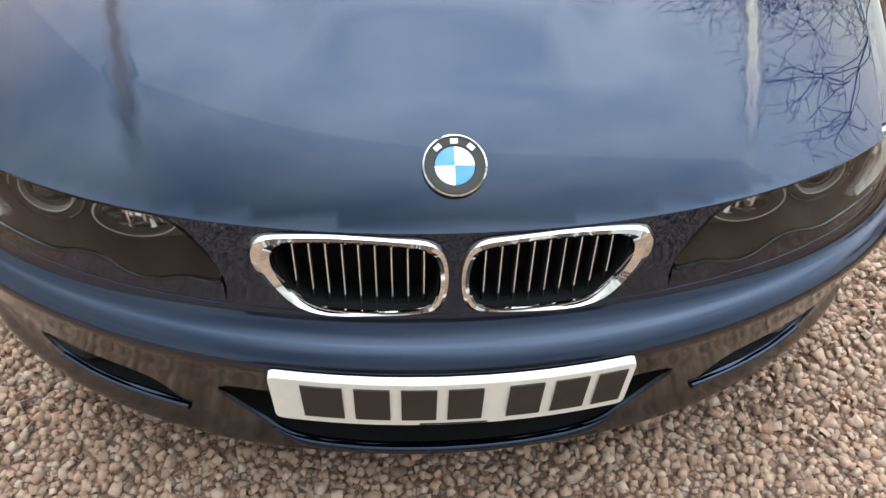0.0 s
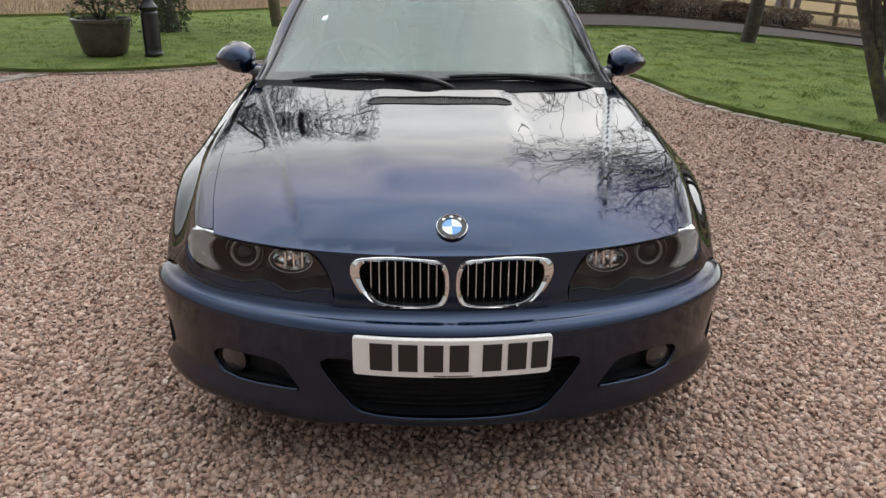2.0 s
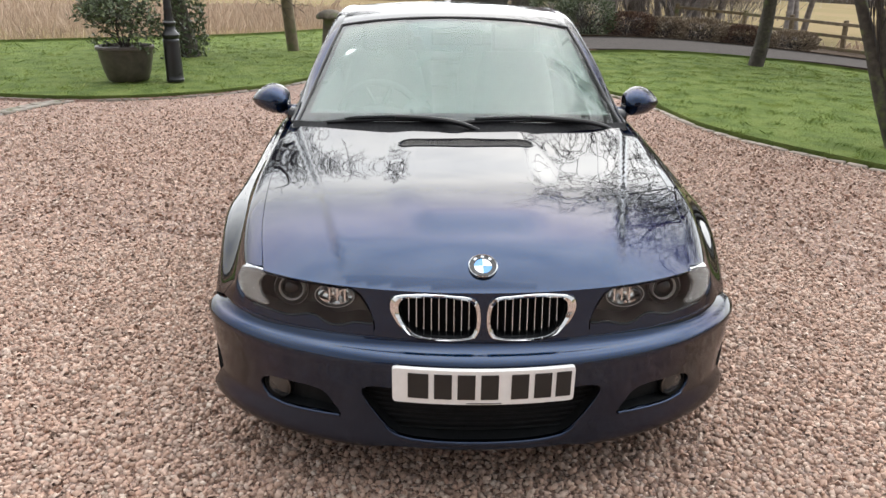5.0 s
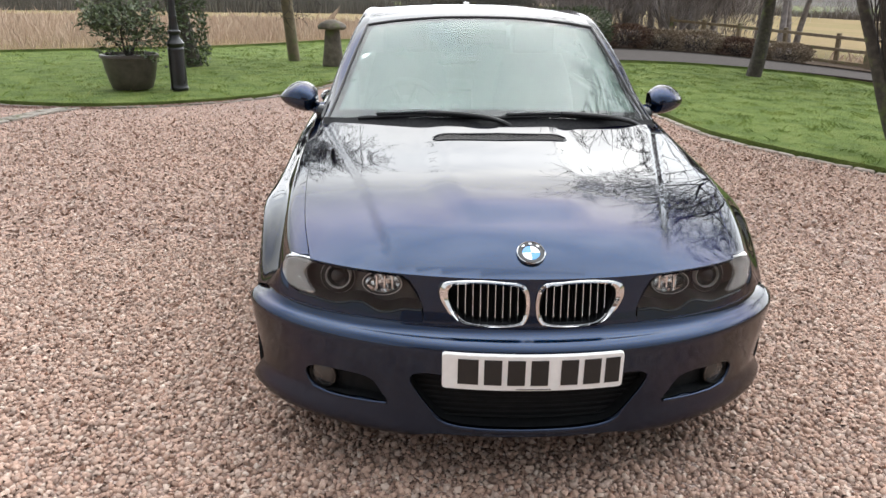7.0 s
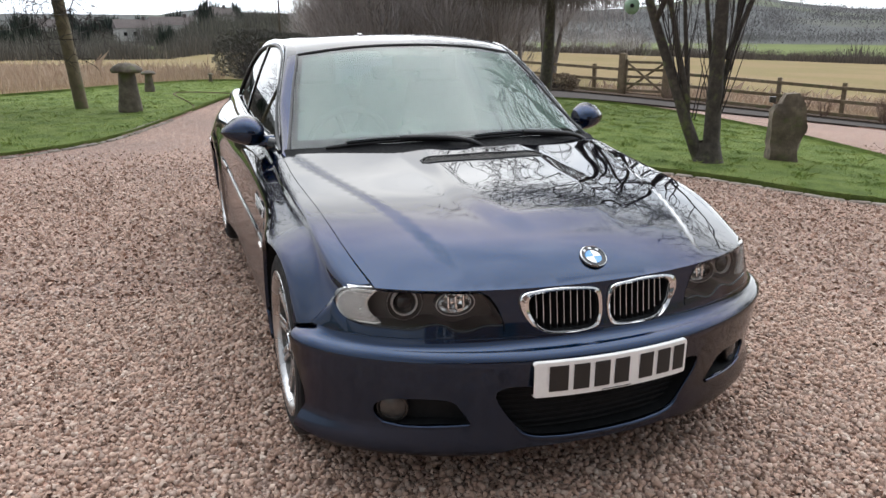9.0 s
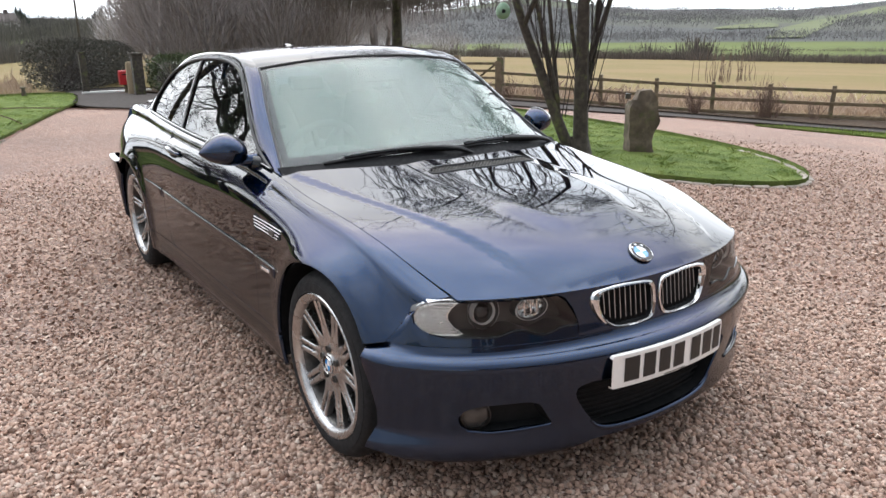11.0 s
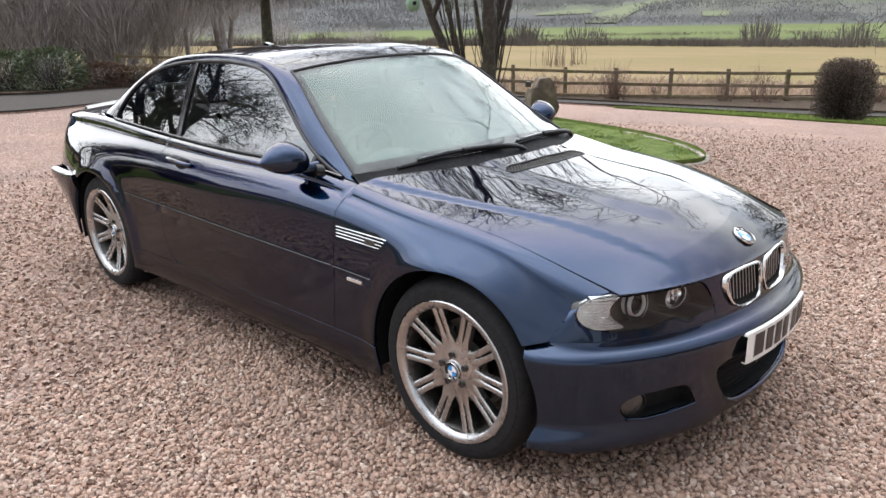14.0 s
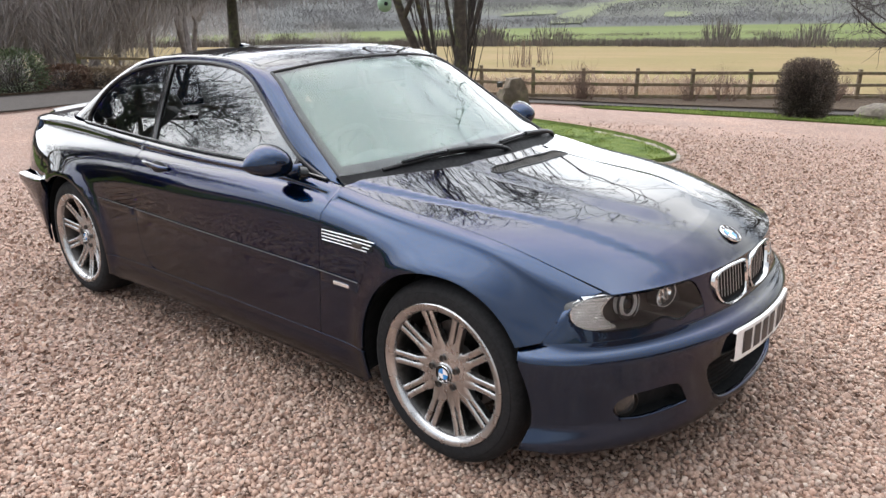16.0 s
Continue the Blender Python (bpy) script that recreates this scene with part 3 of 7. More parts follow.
yy = np.linspace(0.296, 1.345, 50)
side_run = np.stack([BELT[0](yy) - GAP, yy], 1)
xr = np.linspace(0.728, 0, 30)
rear_run = np.stack([xr, screen_base(xr) - 0.004], 1)
xf = np.linspace(0, 0.652, 34)
front_run = np.stack([xf, front_edge(xf)], 1)
bonnet_line = both(cut_short(front_run, side_run, rear_run))
vent_half = curve_pts([(0, 0.975), (0.20, 0.980), (0.243, 0.986), (0.262, 1.012), (0.243, 1.040), (0.2, 1.046), (0, 1.052)], 24)
vent_half = vent_half + np.stack([0 * vent_half[:, 0], 0.012 * (vent_half[:, 0] / 0.26) ** 2 - 0.022], 1)
vent_line = both(vent_half)
part("bonnet", panel(bonnet_line, bonnet_shape, 0.017, [vent_line[::-1]], rim=0.012), PAINT, car, "dark blue bonnet with raised power dome")

grille_half = np.array([(0.008, 0.640), (0.010, 0.598), (0.023, 0.570), (0.055, 0.5600), (0.116, 0.5590), (0.165, 0.5625), (0.206, 0.572), (0.235, 0.592), (0.259, 0.625),
                        (0.270, 0.658), (0.262, 0.682), (0.231, 0.692), (0.149, 0.696), (0.069, 0.693), (0.021, 0.682)])
kid_out = curve_pts(grille_half, 64, closed=True)
grille_open = np.array([(0.022, 0.640), (0.022, 0.602), (0.030, 0.578), (0.060, 0.566), (0.122, 0.5645), (0.168, 0.567), (0.199, 0.577), (0.221, 0.600), (0.234, 0.628),
                        (0.238, 0.652), (0.232, 0.672), (0.203, 0.681), (0.135, 0.683), (0.070, 0.680), (0.032, 0.668)])
kid_in = curve_pts(grille_open, 64, closed=True)
hole = at_x(kid_out[:, 0], np.minimum(kid_out[:, 1], 0.694))
nose_line = both(np.vstack([at_x(np.linspace(0, 0.315, 16), 0.5605), at_x([0.310, 0.312, 0.328, 0.350, 0.372], [0.585, 0.604, 0.648, 0.681, 0.694]),
                            at_x(np.linspace(0.40, 0, 20), 0.70)]))
g = panel(nose_line, nose, 0.016, [hole[::-1], (hole * (-1, 1))], rim=0.02)
part("nose_panel", g, PAINT, car)
for sgn in (1, -1):
    grille = part("grille", panel(at_x(kid_out[:, 0], kid_out[:, 1]), inner(0.055), 0.03, rim=0) if sgn > 0 else flipx(panel(at_x(kid_out[:, 0], kid_out[:, 1]), inner(0.055), 0.03, rim=0)),
                  DARK_VOID, car, "kidney-shaped chrome-framed radiator grille")
    o3, i3 = nose(at_x(kid_out[:, 0], kid_out[:, 1])), nose(at_x(kid_in[:, 0], kid_in[:, 1]))
    wide_ = np.clip(np.linalg.norm(o3 - i3, axis=1, keepdims=True) / 0.026, 0.12, 1)
    out_ = np.array((0, -1.0, 0)) * wide_
    rows = [o3 + (0, 0.012, 0), o3 + out_ * 0.004, o3 * 0.9 + i3 * 0.1 + out_ * 0.011, o3 * 0.55 + i3 * 0.45 + out_ * 0.014,
            o3 * 0.15 + i3 * 0.85 + out_ * 0.008, i3 + (0, 0.004, 0)]
    fr = loft(rows, closed_v=True)
    wall_in = loft([i3 + (0, 0.002, 0), i3 + (0, 0.05, 0)], closed_v=True)
    part("grille_liner", wall_in if sgn > 0 else flipx(wall_in), DARK_VOID, grille)
    part("chrome_frame", fr if sgn > 0 else flipx(fr), CHROME, grille, "chrome grille frame")
    keep = np.where(i3[:, 2] < 0.60)[0]
    foot = i3[keep[np.argsort(i3[keep, 0])]] + (0, -0.003, 0)
    edge_bead = tube(foot, 0.0016, 8)
    part("lower_bead", edge_bead if sgn > 0 else flipx(edge_bead), CHROME, grille)
    for k in range(9):
        x = 0.041 + 0.0215 * k
        ring = np.vstack([kid_in, kid_in[:1]])
        cross = [a[1] + (b[1] - a[1]) * (x - a[0]) / (b[0] - a[0]) for a, b in zip(ring[:-1], ring[1:]) if (a[0] - x) * (b[0] - x) <= 0 and a[0] != b[0]]
        if len(cross) < 2:
            continue
        zs = np.linspace(min(cross) - 0.003, max(cross) + 0.003, 8)
        ends = nose(at_x(np.full(2, x), np.array([zs[0], zs[-1]])))
        flat_y = np.interp(zs, [zs[0], zs[0] + 0.02, zs[-1]], [max(ends[0, 1], ends[1, 1] - 0.024) + 0.012, ends[1, 1] - 0.004, ends[1, 1] + 0.010])
        p = np.stack([np.full(8, x), flat_y, zs], 1)
        rows = [p + (-0.0014, 0.04, 0), p + (-0.0018, 0.002, 0), p + (0, -0.001, 0), p + (0.0018, 0.002, 0), p + (0.0014, 0.04, 0)]
        sl = loft(rows)
        slat = part("slat", sl if sgn > 0 else flipx(sl), BLACK_TRIM, grille)
        zb = np.linspace(zs[0] + 0.022, zs[-1], 6)
        bead = tube(np.stack([np.full(6, x), np.interp(zb, zs, flat_y) - 0.001, zb], 1), 0.0011, 6)
        part("chrome_edge", bead if sgn > 0 else flipx(bead), SATIN, slat)

# windscreen air vent in the bonnet
vent = part("bonnet_vent", panel(both(vent_half * (1.02, 1)), lambda uv: bonnet_shape(uv) - (0, 0, 0.012), 0.03, rim=0), DARK_VOID, car, "black mesh air vent in the bonnet")
frame_pts = bonnet_shape(vent_line)
part("vent_frame", tube(np.vstack([frame_pts, frame_pts[:1]]) + (0, 0, 0.0005), 0.0035, 6), BLACK_TRIM, vent)
mesh_bits = []
for k in range(-20, 21):
    for d in (-1, 1):
        a = np.array([[0.017 * k + d * s * 0.05, 0.9975 + s * 0.05] for s in np.linspace(-1, 1, 11)])
        a = a[inside(vent_line, a)]
        if len(a) > 1:
            mesh_bits.append(tube(bonnet_shape(a) - (0, 0, 0.002), 0.0014, 4, cap=False))
tagged(part("vent_mesh", joined(*mesh_bits), DARK_METAL, vent), kind="stuff")

# bonnet badge: dark ring with quartered middle


def roundel(parent, m, r, name="badge", label="round blue and white quartered badge with a black ring"):
    ring = part(name, moved(lathe([(r * 0.62, 0.002), (r * 0.66, 0.0045), (r * 0.92, 0.0045), (r * 0.92, 0.006), (r, 0.005), (r * 1.02, 0.0), (r * 1.0, -0.006)], 48), m), GLOSS_BLACK, parent, label)
    rim_ = lathe([(r * 0.93, 0.005), (r * 0.96, 0.0068), (r * 1.01, 0.005), (r * 1.025, 0.0)], 48)
    part("rim", moved(rim_, m), CHROME, ring)
    for q in range(4):
        a = np.radians(np.linspace(90 * q, 90 * q + 90, 10))
        v = [(0, 0, 0.0045)] + [(r * 0.63 * math.cos(t), r * 0.63 * math.sin(t), 0.003) for t in a]
        f = [(0, i, i + 1) for i in range(1, 10)]
        part("quadrant", moved((np.array(v), f), m), EMBLEM_BLUE if q % 2 else EMBLEM_WHITE, ring)
    for k in (-1, 0, 1):
        a0 = math.radians(90 - 42 * k)
        c = Vector((r * 0.78 * math.cos(a0), r * 0.78 * math.sin(a0), 0.0055))
        bar = box((r * 0.24, r * 0.17, 0.0012), tuple(c), 0.0003, 1, (0, 0, -42 * k))
        bm2 = bar
        bmesh.ops.transform(bm2, matrix=m, verts=bm2.verts)
        part("mark", bm2, EMBLEM_WHITE, ring)
    return ring


bp = bonnet_shape(np.array([[0.0, 0.158], [0.0, 0.168], [0.01, 0.158]]))
bn = np.cross(bp[2] - bp[0], bp[1] - bp[0])
bn = Vector(bn / np.linalg.norm(bn)).normalized()
if bn.z < 0:
    bn = -bn
bm_ = Matrix.Translation(Vector(bp[0]) + bn * 0.003) @ bn.to_track_quat("Z", "Y").to_matrix().to_4x4()
badge = roundel(car, bm_, 0.041)

# number plate


def on_plate(x, lift):
    """The plate's front face; it follows the bumper's own curve."""
    return float(nose(at_x(abs(x), 0.495))[0, 1]) - 0.014 - lift


plate_rows = []
for x in np.r_[-0.26, -0.2585, -0.2545, np.linspace(-0.25, 0.25, 26), 0.2545, 0.2585, 0.26]:
    r = 0.010 - math.sqrt(max(0, 0.010**2 - max(0, abs(x) - 0.25) ** 2))
    plate_rows.append([(x, on_plate(x, -0.012), 0.398 + r), (x, on_plate(x, -0.002), 0.3985 + r), (x, on_plate(x, 0), 0.40 + r), (x, on_plate(x, 0), 0.507 - r), (x, on_plate(x, -0.002), 0.509 - r), (x, on_plate(x, -0.012), 0.5095 - r)])
plate = part("number_plate", loft(plate_rows), PLATE_WHITE, car, "white front number plate with dark bars")
for cx, w in ((-0.187, 0.058), (-0.117, 0.05), (-0.051, 0.05), (0.015, 0.05), (0.101, 0.05), (0.167, 0.05), (0.227, 0.044)):
    part("bar", loft([[(x, on_plate(x, d), z) for x in np.linspace(cx - w / 2, cx + w / 2, 6)] for d, z in ((-0.001, 0.4165), (0.0022, 0.417), (0.0022, 0.495), (-0.001, 0.4955))]), PLATE_BLACK, plate)
part("bar", loft([[(x, on_plate(x, d), z) for x in np.linspace(-0.05, 0.05, 6)] for d, z in ((-0.001, 0.4027), (0.0016, 0.403), (0.0016, 0.405), (-0.001, 0.4053))]), PLATE_BLACK, plate)

# headlights
hl_half = [(0.316, 0.602), (0.345, 0.599), (0.377, 0.596), (0.408, 0.586), (0.452, 0.587), (0.484, 0.602), (0.519, 0.602), (0.555, 0.591), (0.615, 0.590), (0.676, 0.591), (0.722, 0.597),
           (0.744, 0.614), (0.750, 0.642), (0.736, 0.676), (0.700, 0.693), (0.658, 0.697), (0.60, 0.6975), (0.50, 0.6975), (0.416, 0.696), (0.378, 0.690), (0.358, 0.677), (0.338, 0.650), (0.322, 0.622)]
hl = curve_pts(hl_half, 90, closed=True)
hl_uv = at_x(hl[:, 0], hl[:, 1])


def nose_frame(x, z, out=0.0):
    p = nose(at_x(np.array([x, x + 1e-3, x]), np.array([z, z, z + 1e-3])))
    n = Vector(np.cross(p[1] - p[0], p[2] - p[0])).normalized()
    n = n if n.y < 0 else -n
    return Vector(p[0]), n


for sgn in (1, -1):
    side = (lambda g: g) if sgn > 0 else flipx
    cover = side(panel(hl_uv, nose, 0.02, rim=0.012))
    lamp = part("headlight", cover, LAMP_GLASS, car, "clear-lens headlight with smoked housing and white indicator")
    lamp.visible_shadow = False
    part("housing", side(panel(hl_uv, inner(0.078), 0.03, rim=0)), LAMP_DARK, lamp, "smoke-dark headlight housing")
    e3 = nose(hl_uv)
    part("seal", side(loft([e3 + (0, 0.078, 0), e3 + (0, 0.002, 0)], closed_v=True)), LAMP_DARK, lamp)
    arc_z = np.linspace(0.6905, 0.5955, 10)
    arc_x = 0.640 + 0.034 * (1 - ((arc_z - 0.643) / 0.048) ** 2)
    rim_run = np.array([q for q in hl if q[0] > 0.648])
    ind = cut_short(rim_run, np.stack([arc_x, arc_z], 1)) if rim_run[0, 1] < rim_run[-1, 1] else cut_short(rim_run, np.stack([arc_x, arc_z], 1)[::-1])
    ind_line = at_x(ind[:, 0], ind[:, 1])
    part("indicator", side(panel(ind_line, inner(0.012), 0.02, rim=0.010)), LAMP_CLEAR, lamp, "ribbed clear indicator")
    ind_ob = lamp.children[-1]
    for k in range(11):
        z = 0.598 + k * 0.009
        xs_ = ind[np.abs(ind[:, 1] - z) < 0.006][:, 0]
        if len(xs_):
            xx = np.linspace(0.645 + 0.034 * max(0, 1 - ((z - 0.643) / 0.048) ** 2), max(xs_.max() - 0.006, 0.69), 12)
            crest, back = nose(at_x(xx, np.full(12, z))), nose(at_x(xx, np.full(12, z + 0.0086)))
            part("rib", side(loft([back + (0, 0.0135, 0), crest + (0, 0.004, 0), crest + (0, 0.0135, 0)])), LAMP_CLEAR, ind_ob, "stepped prism rib")
    for cx, cz, r, wide, lens in ((0.568, 0.648, 0.039, 1.0, True), (0.432, 0.649, 0.036, 1.6, False)):
        c, n = nose_frame(cx, cz)
        n = (n * 0.35 + Vector((0, -1.0, 0.10))).normalized()
        m = Matrix.Translation(c + Vector((0, 0.046, 0))) @ n.to_track_quat("Z", "Y").to_matrix().to_4x4() @ Matrix.Diagonal((wide, 1, 1, 1))
        ringg = moved(lathe([(r, -0.03), (r * 1.0, 0.003), (r * 0.97, 0.006), (r * 0.92, 0.005), (r * 0.89, 0.0), (r * 0.86, -0.012)], 44), m)
        unit = part("projector" if lens else "high_beam", side(ringg), RING_WHITE if lens else LAMP_DARK, lamp)
        if lens:
            outer = lathe([(r * 1.30, 0.002), (r * 1.36, 0.002), (r * 1.34, -0.006), (r * 1.2, -0.012), (r * 1.03, -0.014)], 48)
            part("bowl", side(moved(outer, m)), LAMP_DARK, unit)
            part("bowl_ring", side(moved(lathe([(r * 1.31, 0.003), (r * 1.34, 0.0045), (r * 1.37, 0.003)], 48), m)), ALLOY, unit)
            part("shade", side(moved(lathe([(r * 0.88, -0.004), (r * 0.80, -0.012), (r * 0.72, -0.014)], 40), m)), LAMP_DARK, unit)
            part("lens", side(moved(lathe([(r * 0.80, -0.014), (r * 0.70, -0.002), (r * 0.45, 0.006), (r * 0.2, 0.010), (0.0005, 0.011)], 32), m)), GLOSS_BLACK, unit)
        else:
            part("reflector", side(moved(lathe([(r * 0.96, 0.004), (r * 0.85, -0.008), (r * 0.55, -0.022), (r * 0.25, -0.028), (r * 0.2, -0.008), (0.0005, -0.006)], 40), m)), LAMP_CHROME, unit)
            part("clear_ring", side(moved(lathe([(r * 0.97, 0.007), (r * 1.0, 0.009), (r * 1.04, 0.006)], 44), m)), RING_WHITE, unit)
            for k in (-0.5, -0.1, 0.3):
                vane = box((0.004, r * 1.1, 0.012), (r * k, 0, -0.010), 0.001, 1)
                bmesh.ops.transform(vane, matrix=m, verts=vane.verts)
                if sgn < 0:
                    bmesh.ops.scale(vane, vec=(-1, 1, 1), verts=vane.verts)
                part("vane", vane, LAMP_CHROME, unit)
    # dark lower trim that follows the lamp
    wave = np.array([q for q in hl if q[1] < 0.6065 and q[0] < 0.70])
    wave = wave[np.argsort(wave[:, 0])]
    wp = nose(at_x(wave[:, 0], wave[:, 1]))
    part("lower_edge", side(tube(wp + (0, -0.001, -0.003), 0.0035, 6)), GLOSS_BLACK, lamp)
    # painted strip between lamp and bumper
    xs_ = np.linspace(0.315, 0.775, 44)
    up = np.interp(xs_, np.r_[wave[:, 0], 0.742, 0.757, 0.80], np.r_[wave[:, 1] - 0.005, 0.600, 0.619, 0.622])
    strip = loft([nose(at_x(xs_, np.full(44, 0.5605))) + (0, 0.001, 0), nose(at_x(xs_, up * 0.5 + 0.28)) + (0, 0.001, 0), nose(at_x(xs_, up)) + (0, 0.001, 0)])
    part("lamp_panel", side(strip), PAINT, car)
    # the wing's return round to the lamp
    wz = np.array([0.5615, 0.572, 0.584, 0.597, 0.61, 0.625, 0.645, 0.662])
    wy = np.interp(wz, [0.560, 0.578, 0.60, 0.62, 0.645, 0.668], [0.405, 0.396, 0.386, 0.378, 0.373, 0.356])
    outer_e = skin(yz(wy, wz)) + (0.0, 0.001, 0)
    inner_e = nose(at_x(np.interp(wz, [0.56, 0.597, 0.614, 0.642, 0.662], [0.715, 0.724, 0.746, 0.752, 0.745]), wz)) + (0, 0.003, 0)
    ret = [outer_e + (0, 0.003, 0)] + [outer_e * (1 - t) + inner_e * t + np.array((0.35, -0.6, 0)) * 0.012 * math.sin(math.pi * t) for t in (0.08, 0.25, 0.45, 0.65, 0.85, 1.0)]
    part("wing_return", side(loft(ret)), PAINT, car)
# ---- greenhouse ----
belt_x, belt_z = BELT


def glass_x(y, z):
    """How far out the side glass lies at length y and height z."""
    b = belt_x(y) - 0.004
    t = (z - belt_z(y)) / 0.38
    return b - 0.128 * t - 0.030 * t * np.abs(t)


dlo = [(1.44, 0.940), (1.60, 0.990), (1.80, 1.105), (1.95, 1.205), (2.06, 1.268), (2.20, 1.305), (2.40, 1.322), (2.70, 1.318), (2.95, 1.296), (3.16, 1.249), (3.34, 1.165), (3.46, 1.065), (3.50, 1.000), (3.50, 0.985)]
N_DLO = 90
dlo_c = curve_pts(dlo, N_DLO)
dlo_3 = np.stack([glass_x(dlo_c[:, 0], dlo_c[:, 1]), dlo_c[:, 0], dlo_c[:, 1]], 1)
frame_key = [(0.722, 1.362, 0.928), (0.672, 1.56, 1.035), (0.610, 1.80, 1.185), (0.560, 1.98, 1.290), (0.545, 2.12, 1.333), (0.535, 2.40, 1.352), (0.530, 2.70, 1.350), (0.525, 2.95, 1.335),
             (0.525, 3.15, 1.305), (0.535, 3.36, 1.225), (0.565, 3.60, 1.105), (0.60, 3.80, 1.012), (0.62, 3.88, 0.985)]
fr_c = curve_pts(frame_key, N_DLO)
rows = []
for t in np.linspace(0, 1, 9):
    mid = dlo_3 * (1 - t) + fr_c * t
    puff = np.sin(np.pi * t) * 0.022
    w = np.clip(np.arange(N_DLO) / 14, 0.35, 1)
    rows.append(mid + np.stack([0.75 * puff * w, 0 * w, 0.65 * puff * w], 1))
rows = [dlo_3 + (-0.012, 0, -0.004)] + rows
side_frame = loft(rows)
for sgn in (1, -1):
    g = side_frame if sgn > 0 else flipx(side_frame)
    part("side_frame", (g[0], [f[::-1] for f in g[1]]), PAINT, car, "painted windscreen pillar, roof rail and rear pillar")
    # belt trim and frame seal
    yb = np.linspace(1.44, 3.52, 50)
    bt = np.stack([belt_x(yb) + 0.002, yb, belt_z(yb) + 0.004], 1)
    part("belt_trim", tube(bt * (sgn, 1, 1), 0.0075, 8), GLOSS_BLACK, car, "gloss black window trim")
    part("window_seal", tube((dlo_3 + (0.001, 0, 0)) * (sgn, 1, 1), 0.008, 8), BLACK_TRIM, car)


def window(y0, y1):
    top_ = dlo_c[(dlo_c[:, 0] > y0) & (dlo_c[:, 0] < y1)]
    yb = np.linspace(y1, y0, 30)
    return cut_short(np.vstack([top_, np.stack([yb, belt_z(yb) - 0.004], 1)]))


def side_glass(uv):
    return np.stack([glass_x(uv[:, 0], uv[:, 1]) - 0.006, uv[:, 0], uv[:, 1]], 1)


for name, y0, y1, label in (("door_window", 1.445, 2.712, "dark tinted door window"), ("quarter_window", 2.752, 3.497, "dark tinted rear quarter window")):
    g = panel(window(y0, y1)[::-1], side_glass, 0.07, rim=0.004)
    for sgn in (1, -1):
        ob = part(name, g if sgn > 0 else flipx(g), SIDE_GLASS, car, label)
        ob.visible_shadow = False
bz = np.linspace(0.945, 1.322, 12)
for sgn in (1, -1):
    bp_ = []
    for z in bz:
        x = float(glass_x(2.73, z))
        bp_.append([(x - 0.02, 2.708, z), (x + 0.001, 2.710, z), (x + 0.003, 2.732, z), (x + 0.001, 2.754, z), (x - 0.02, 2.756, z)])
    g = loft(bp_)
    part("centre_pillar", g if sgn > 0 else flipx(g), GLOSS_BLACK, car, "black centre pillar")

# windscreen, roof, rear window
NS, NT = 40, 24
half_i = int(np.argmin(np.abs(fr_c[:, 1] - 1.99)))
rear_i = int(np.argmin(np.abs(fr_c[:, 1] - 3.17)))


def band(i0, i1, n, bow_y, crown, puff=0.0, x_in=0.0):
    """A sheet across the car between the two side frames, from one place on them to another."""
    idx = np.linspace(i0, i1, n)
    e = np.stack([np.interp(idx, np.arange(N_DLO), fr_c[:, k]) for k in range(3)], 1)
    out = []
    for q, t in zip(e, np.linspace(0, 1, n)):
        s = np.linspace(-1, 1, NS)
        k = 1 - np.abs(s) ** 2.3
        out.append(np.stack([s * (q[0] - x_in), q[1] + k * np.interp(t, *bow_y), q[2] + k * np.interp(t, *crown) + k * puff * np.sin(np.pi * t)], 1))
    return loft(out)


screen = band(0, half_i, NT, ([0, 1], [-0.205, -0.10]), ([0, 1], [0.035, 0.050]), 0.012, 0.004)
ob = part("windscreen", (screen[0], screen[1]), SCREEN_GLASS, car, "raked green-tinted windscreen reflecting the sky")
ob.visible_shadow = False
roof = band(half_i, rear_i, 30, ([0, 0.5, 1], [-0.10, 0.0, 0.06]), ([0, 0.25, 0.5, 1], [0.050, 0.034, 0.024, 0.030]), 0.0, 0.0)
part("roof", roof, PAINT, car, "dark blue roof panel")
back = band(rear_i, N_DLO - 1, 20, ([0, 1], [0.06, 0.10]), ([0, 1], [0.030, 0.020]), 0.012, 0.004)
ob = part("rear_window", back, SIDE_GLASS, car, "sloping rear window")
ob.visible_shadow = False


sv = screen[0].reshape(NT, NS, 3)
inset_n = np.array((0, 0.003, -0.003))
low_edge, top_edge = sv[3] * 0.5 + sv[4] * 0.5, sv[-2] * 0.75 + sv[-1] * 0.25
part("screen_border", loft([sv[0] + inset_n, low_edge + inset_n]), SCREEN_FRIT, car, "black printed windscreen border")
part("screen_border", loft([sv[-1] + inset_n, top_edge + inset_n]), SCREEN_FRIT, car)
for j in ((0, 1), (-1, -2)):
    part("screen_border", loft([sv[:, j[0]] + inset_n, sv[:, j[0]] * 0.1 + sv[:, j[1]] * 0.9 + inset_n]), SCREEN_FRIT, car)
haze = part("screen_bloom", loft([row + 2 * inset_n for row in [low_edge, *sv[4:-2], top_edge]]), SCREEN_FILM, car, "dusty bloom on the windscreen's inner face")
haze.visible_shadow = False
part("screen_seal", tube(np.vstack([sv[:, 0] + (0.0, 0, 0.001), sv[-1] + (0, 0, 0.001), sv[::-1, -1] + (0, 0, 0.001)]), 0.0065, 8), BLACK_TRIM, car, "black rubber windscreen seal")

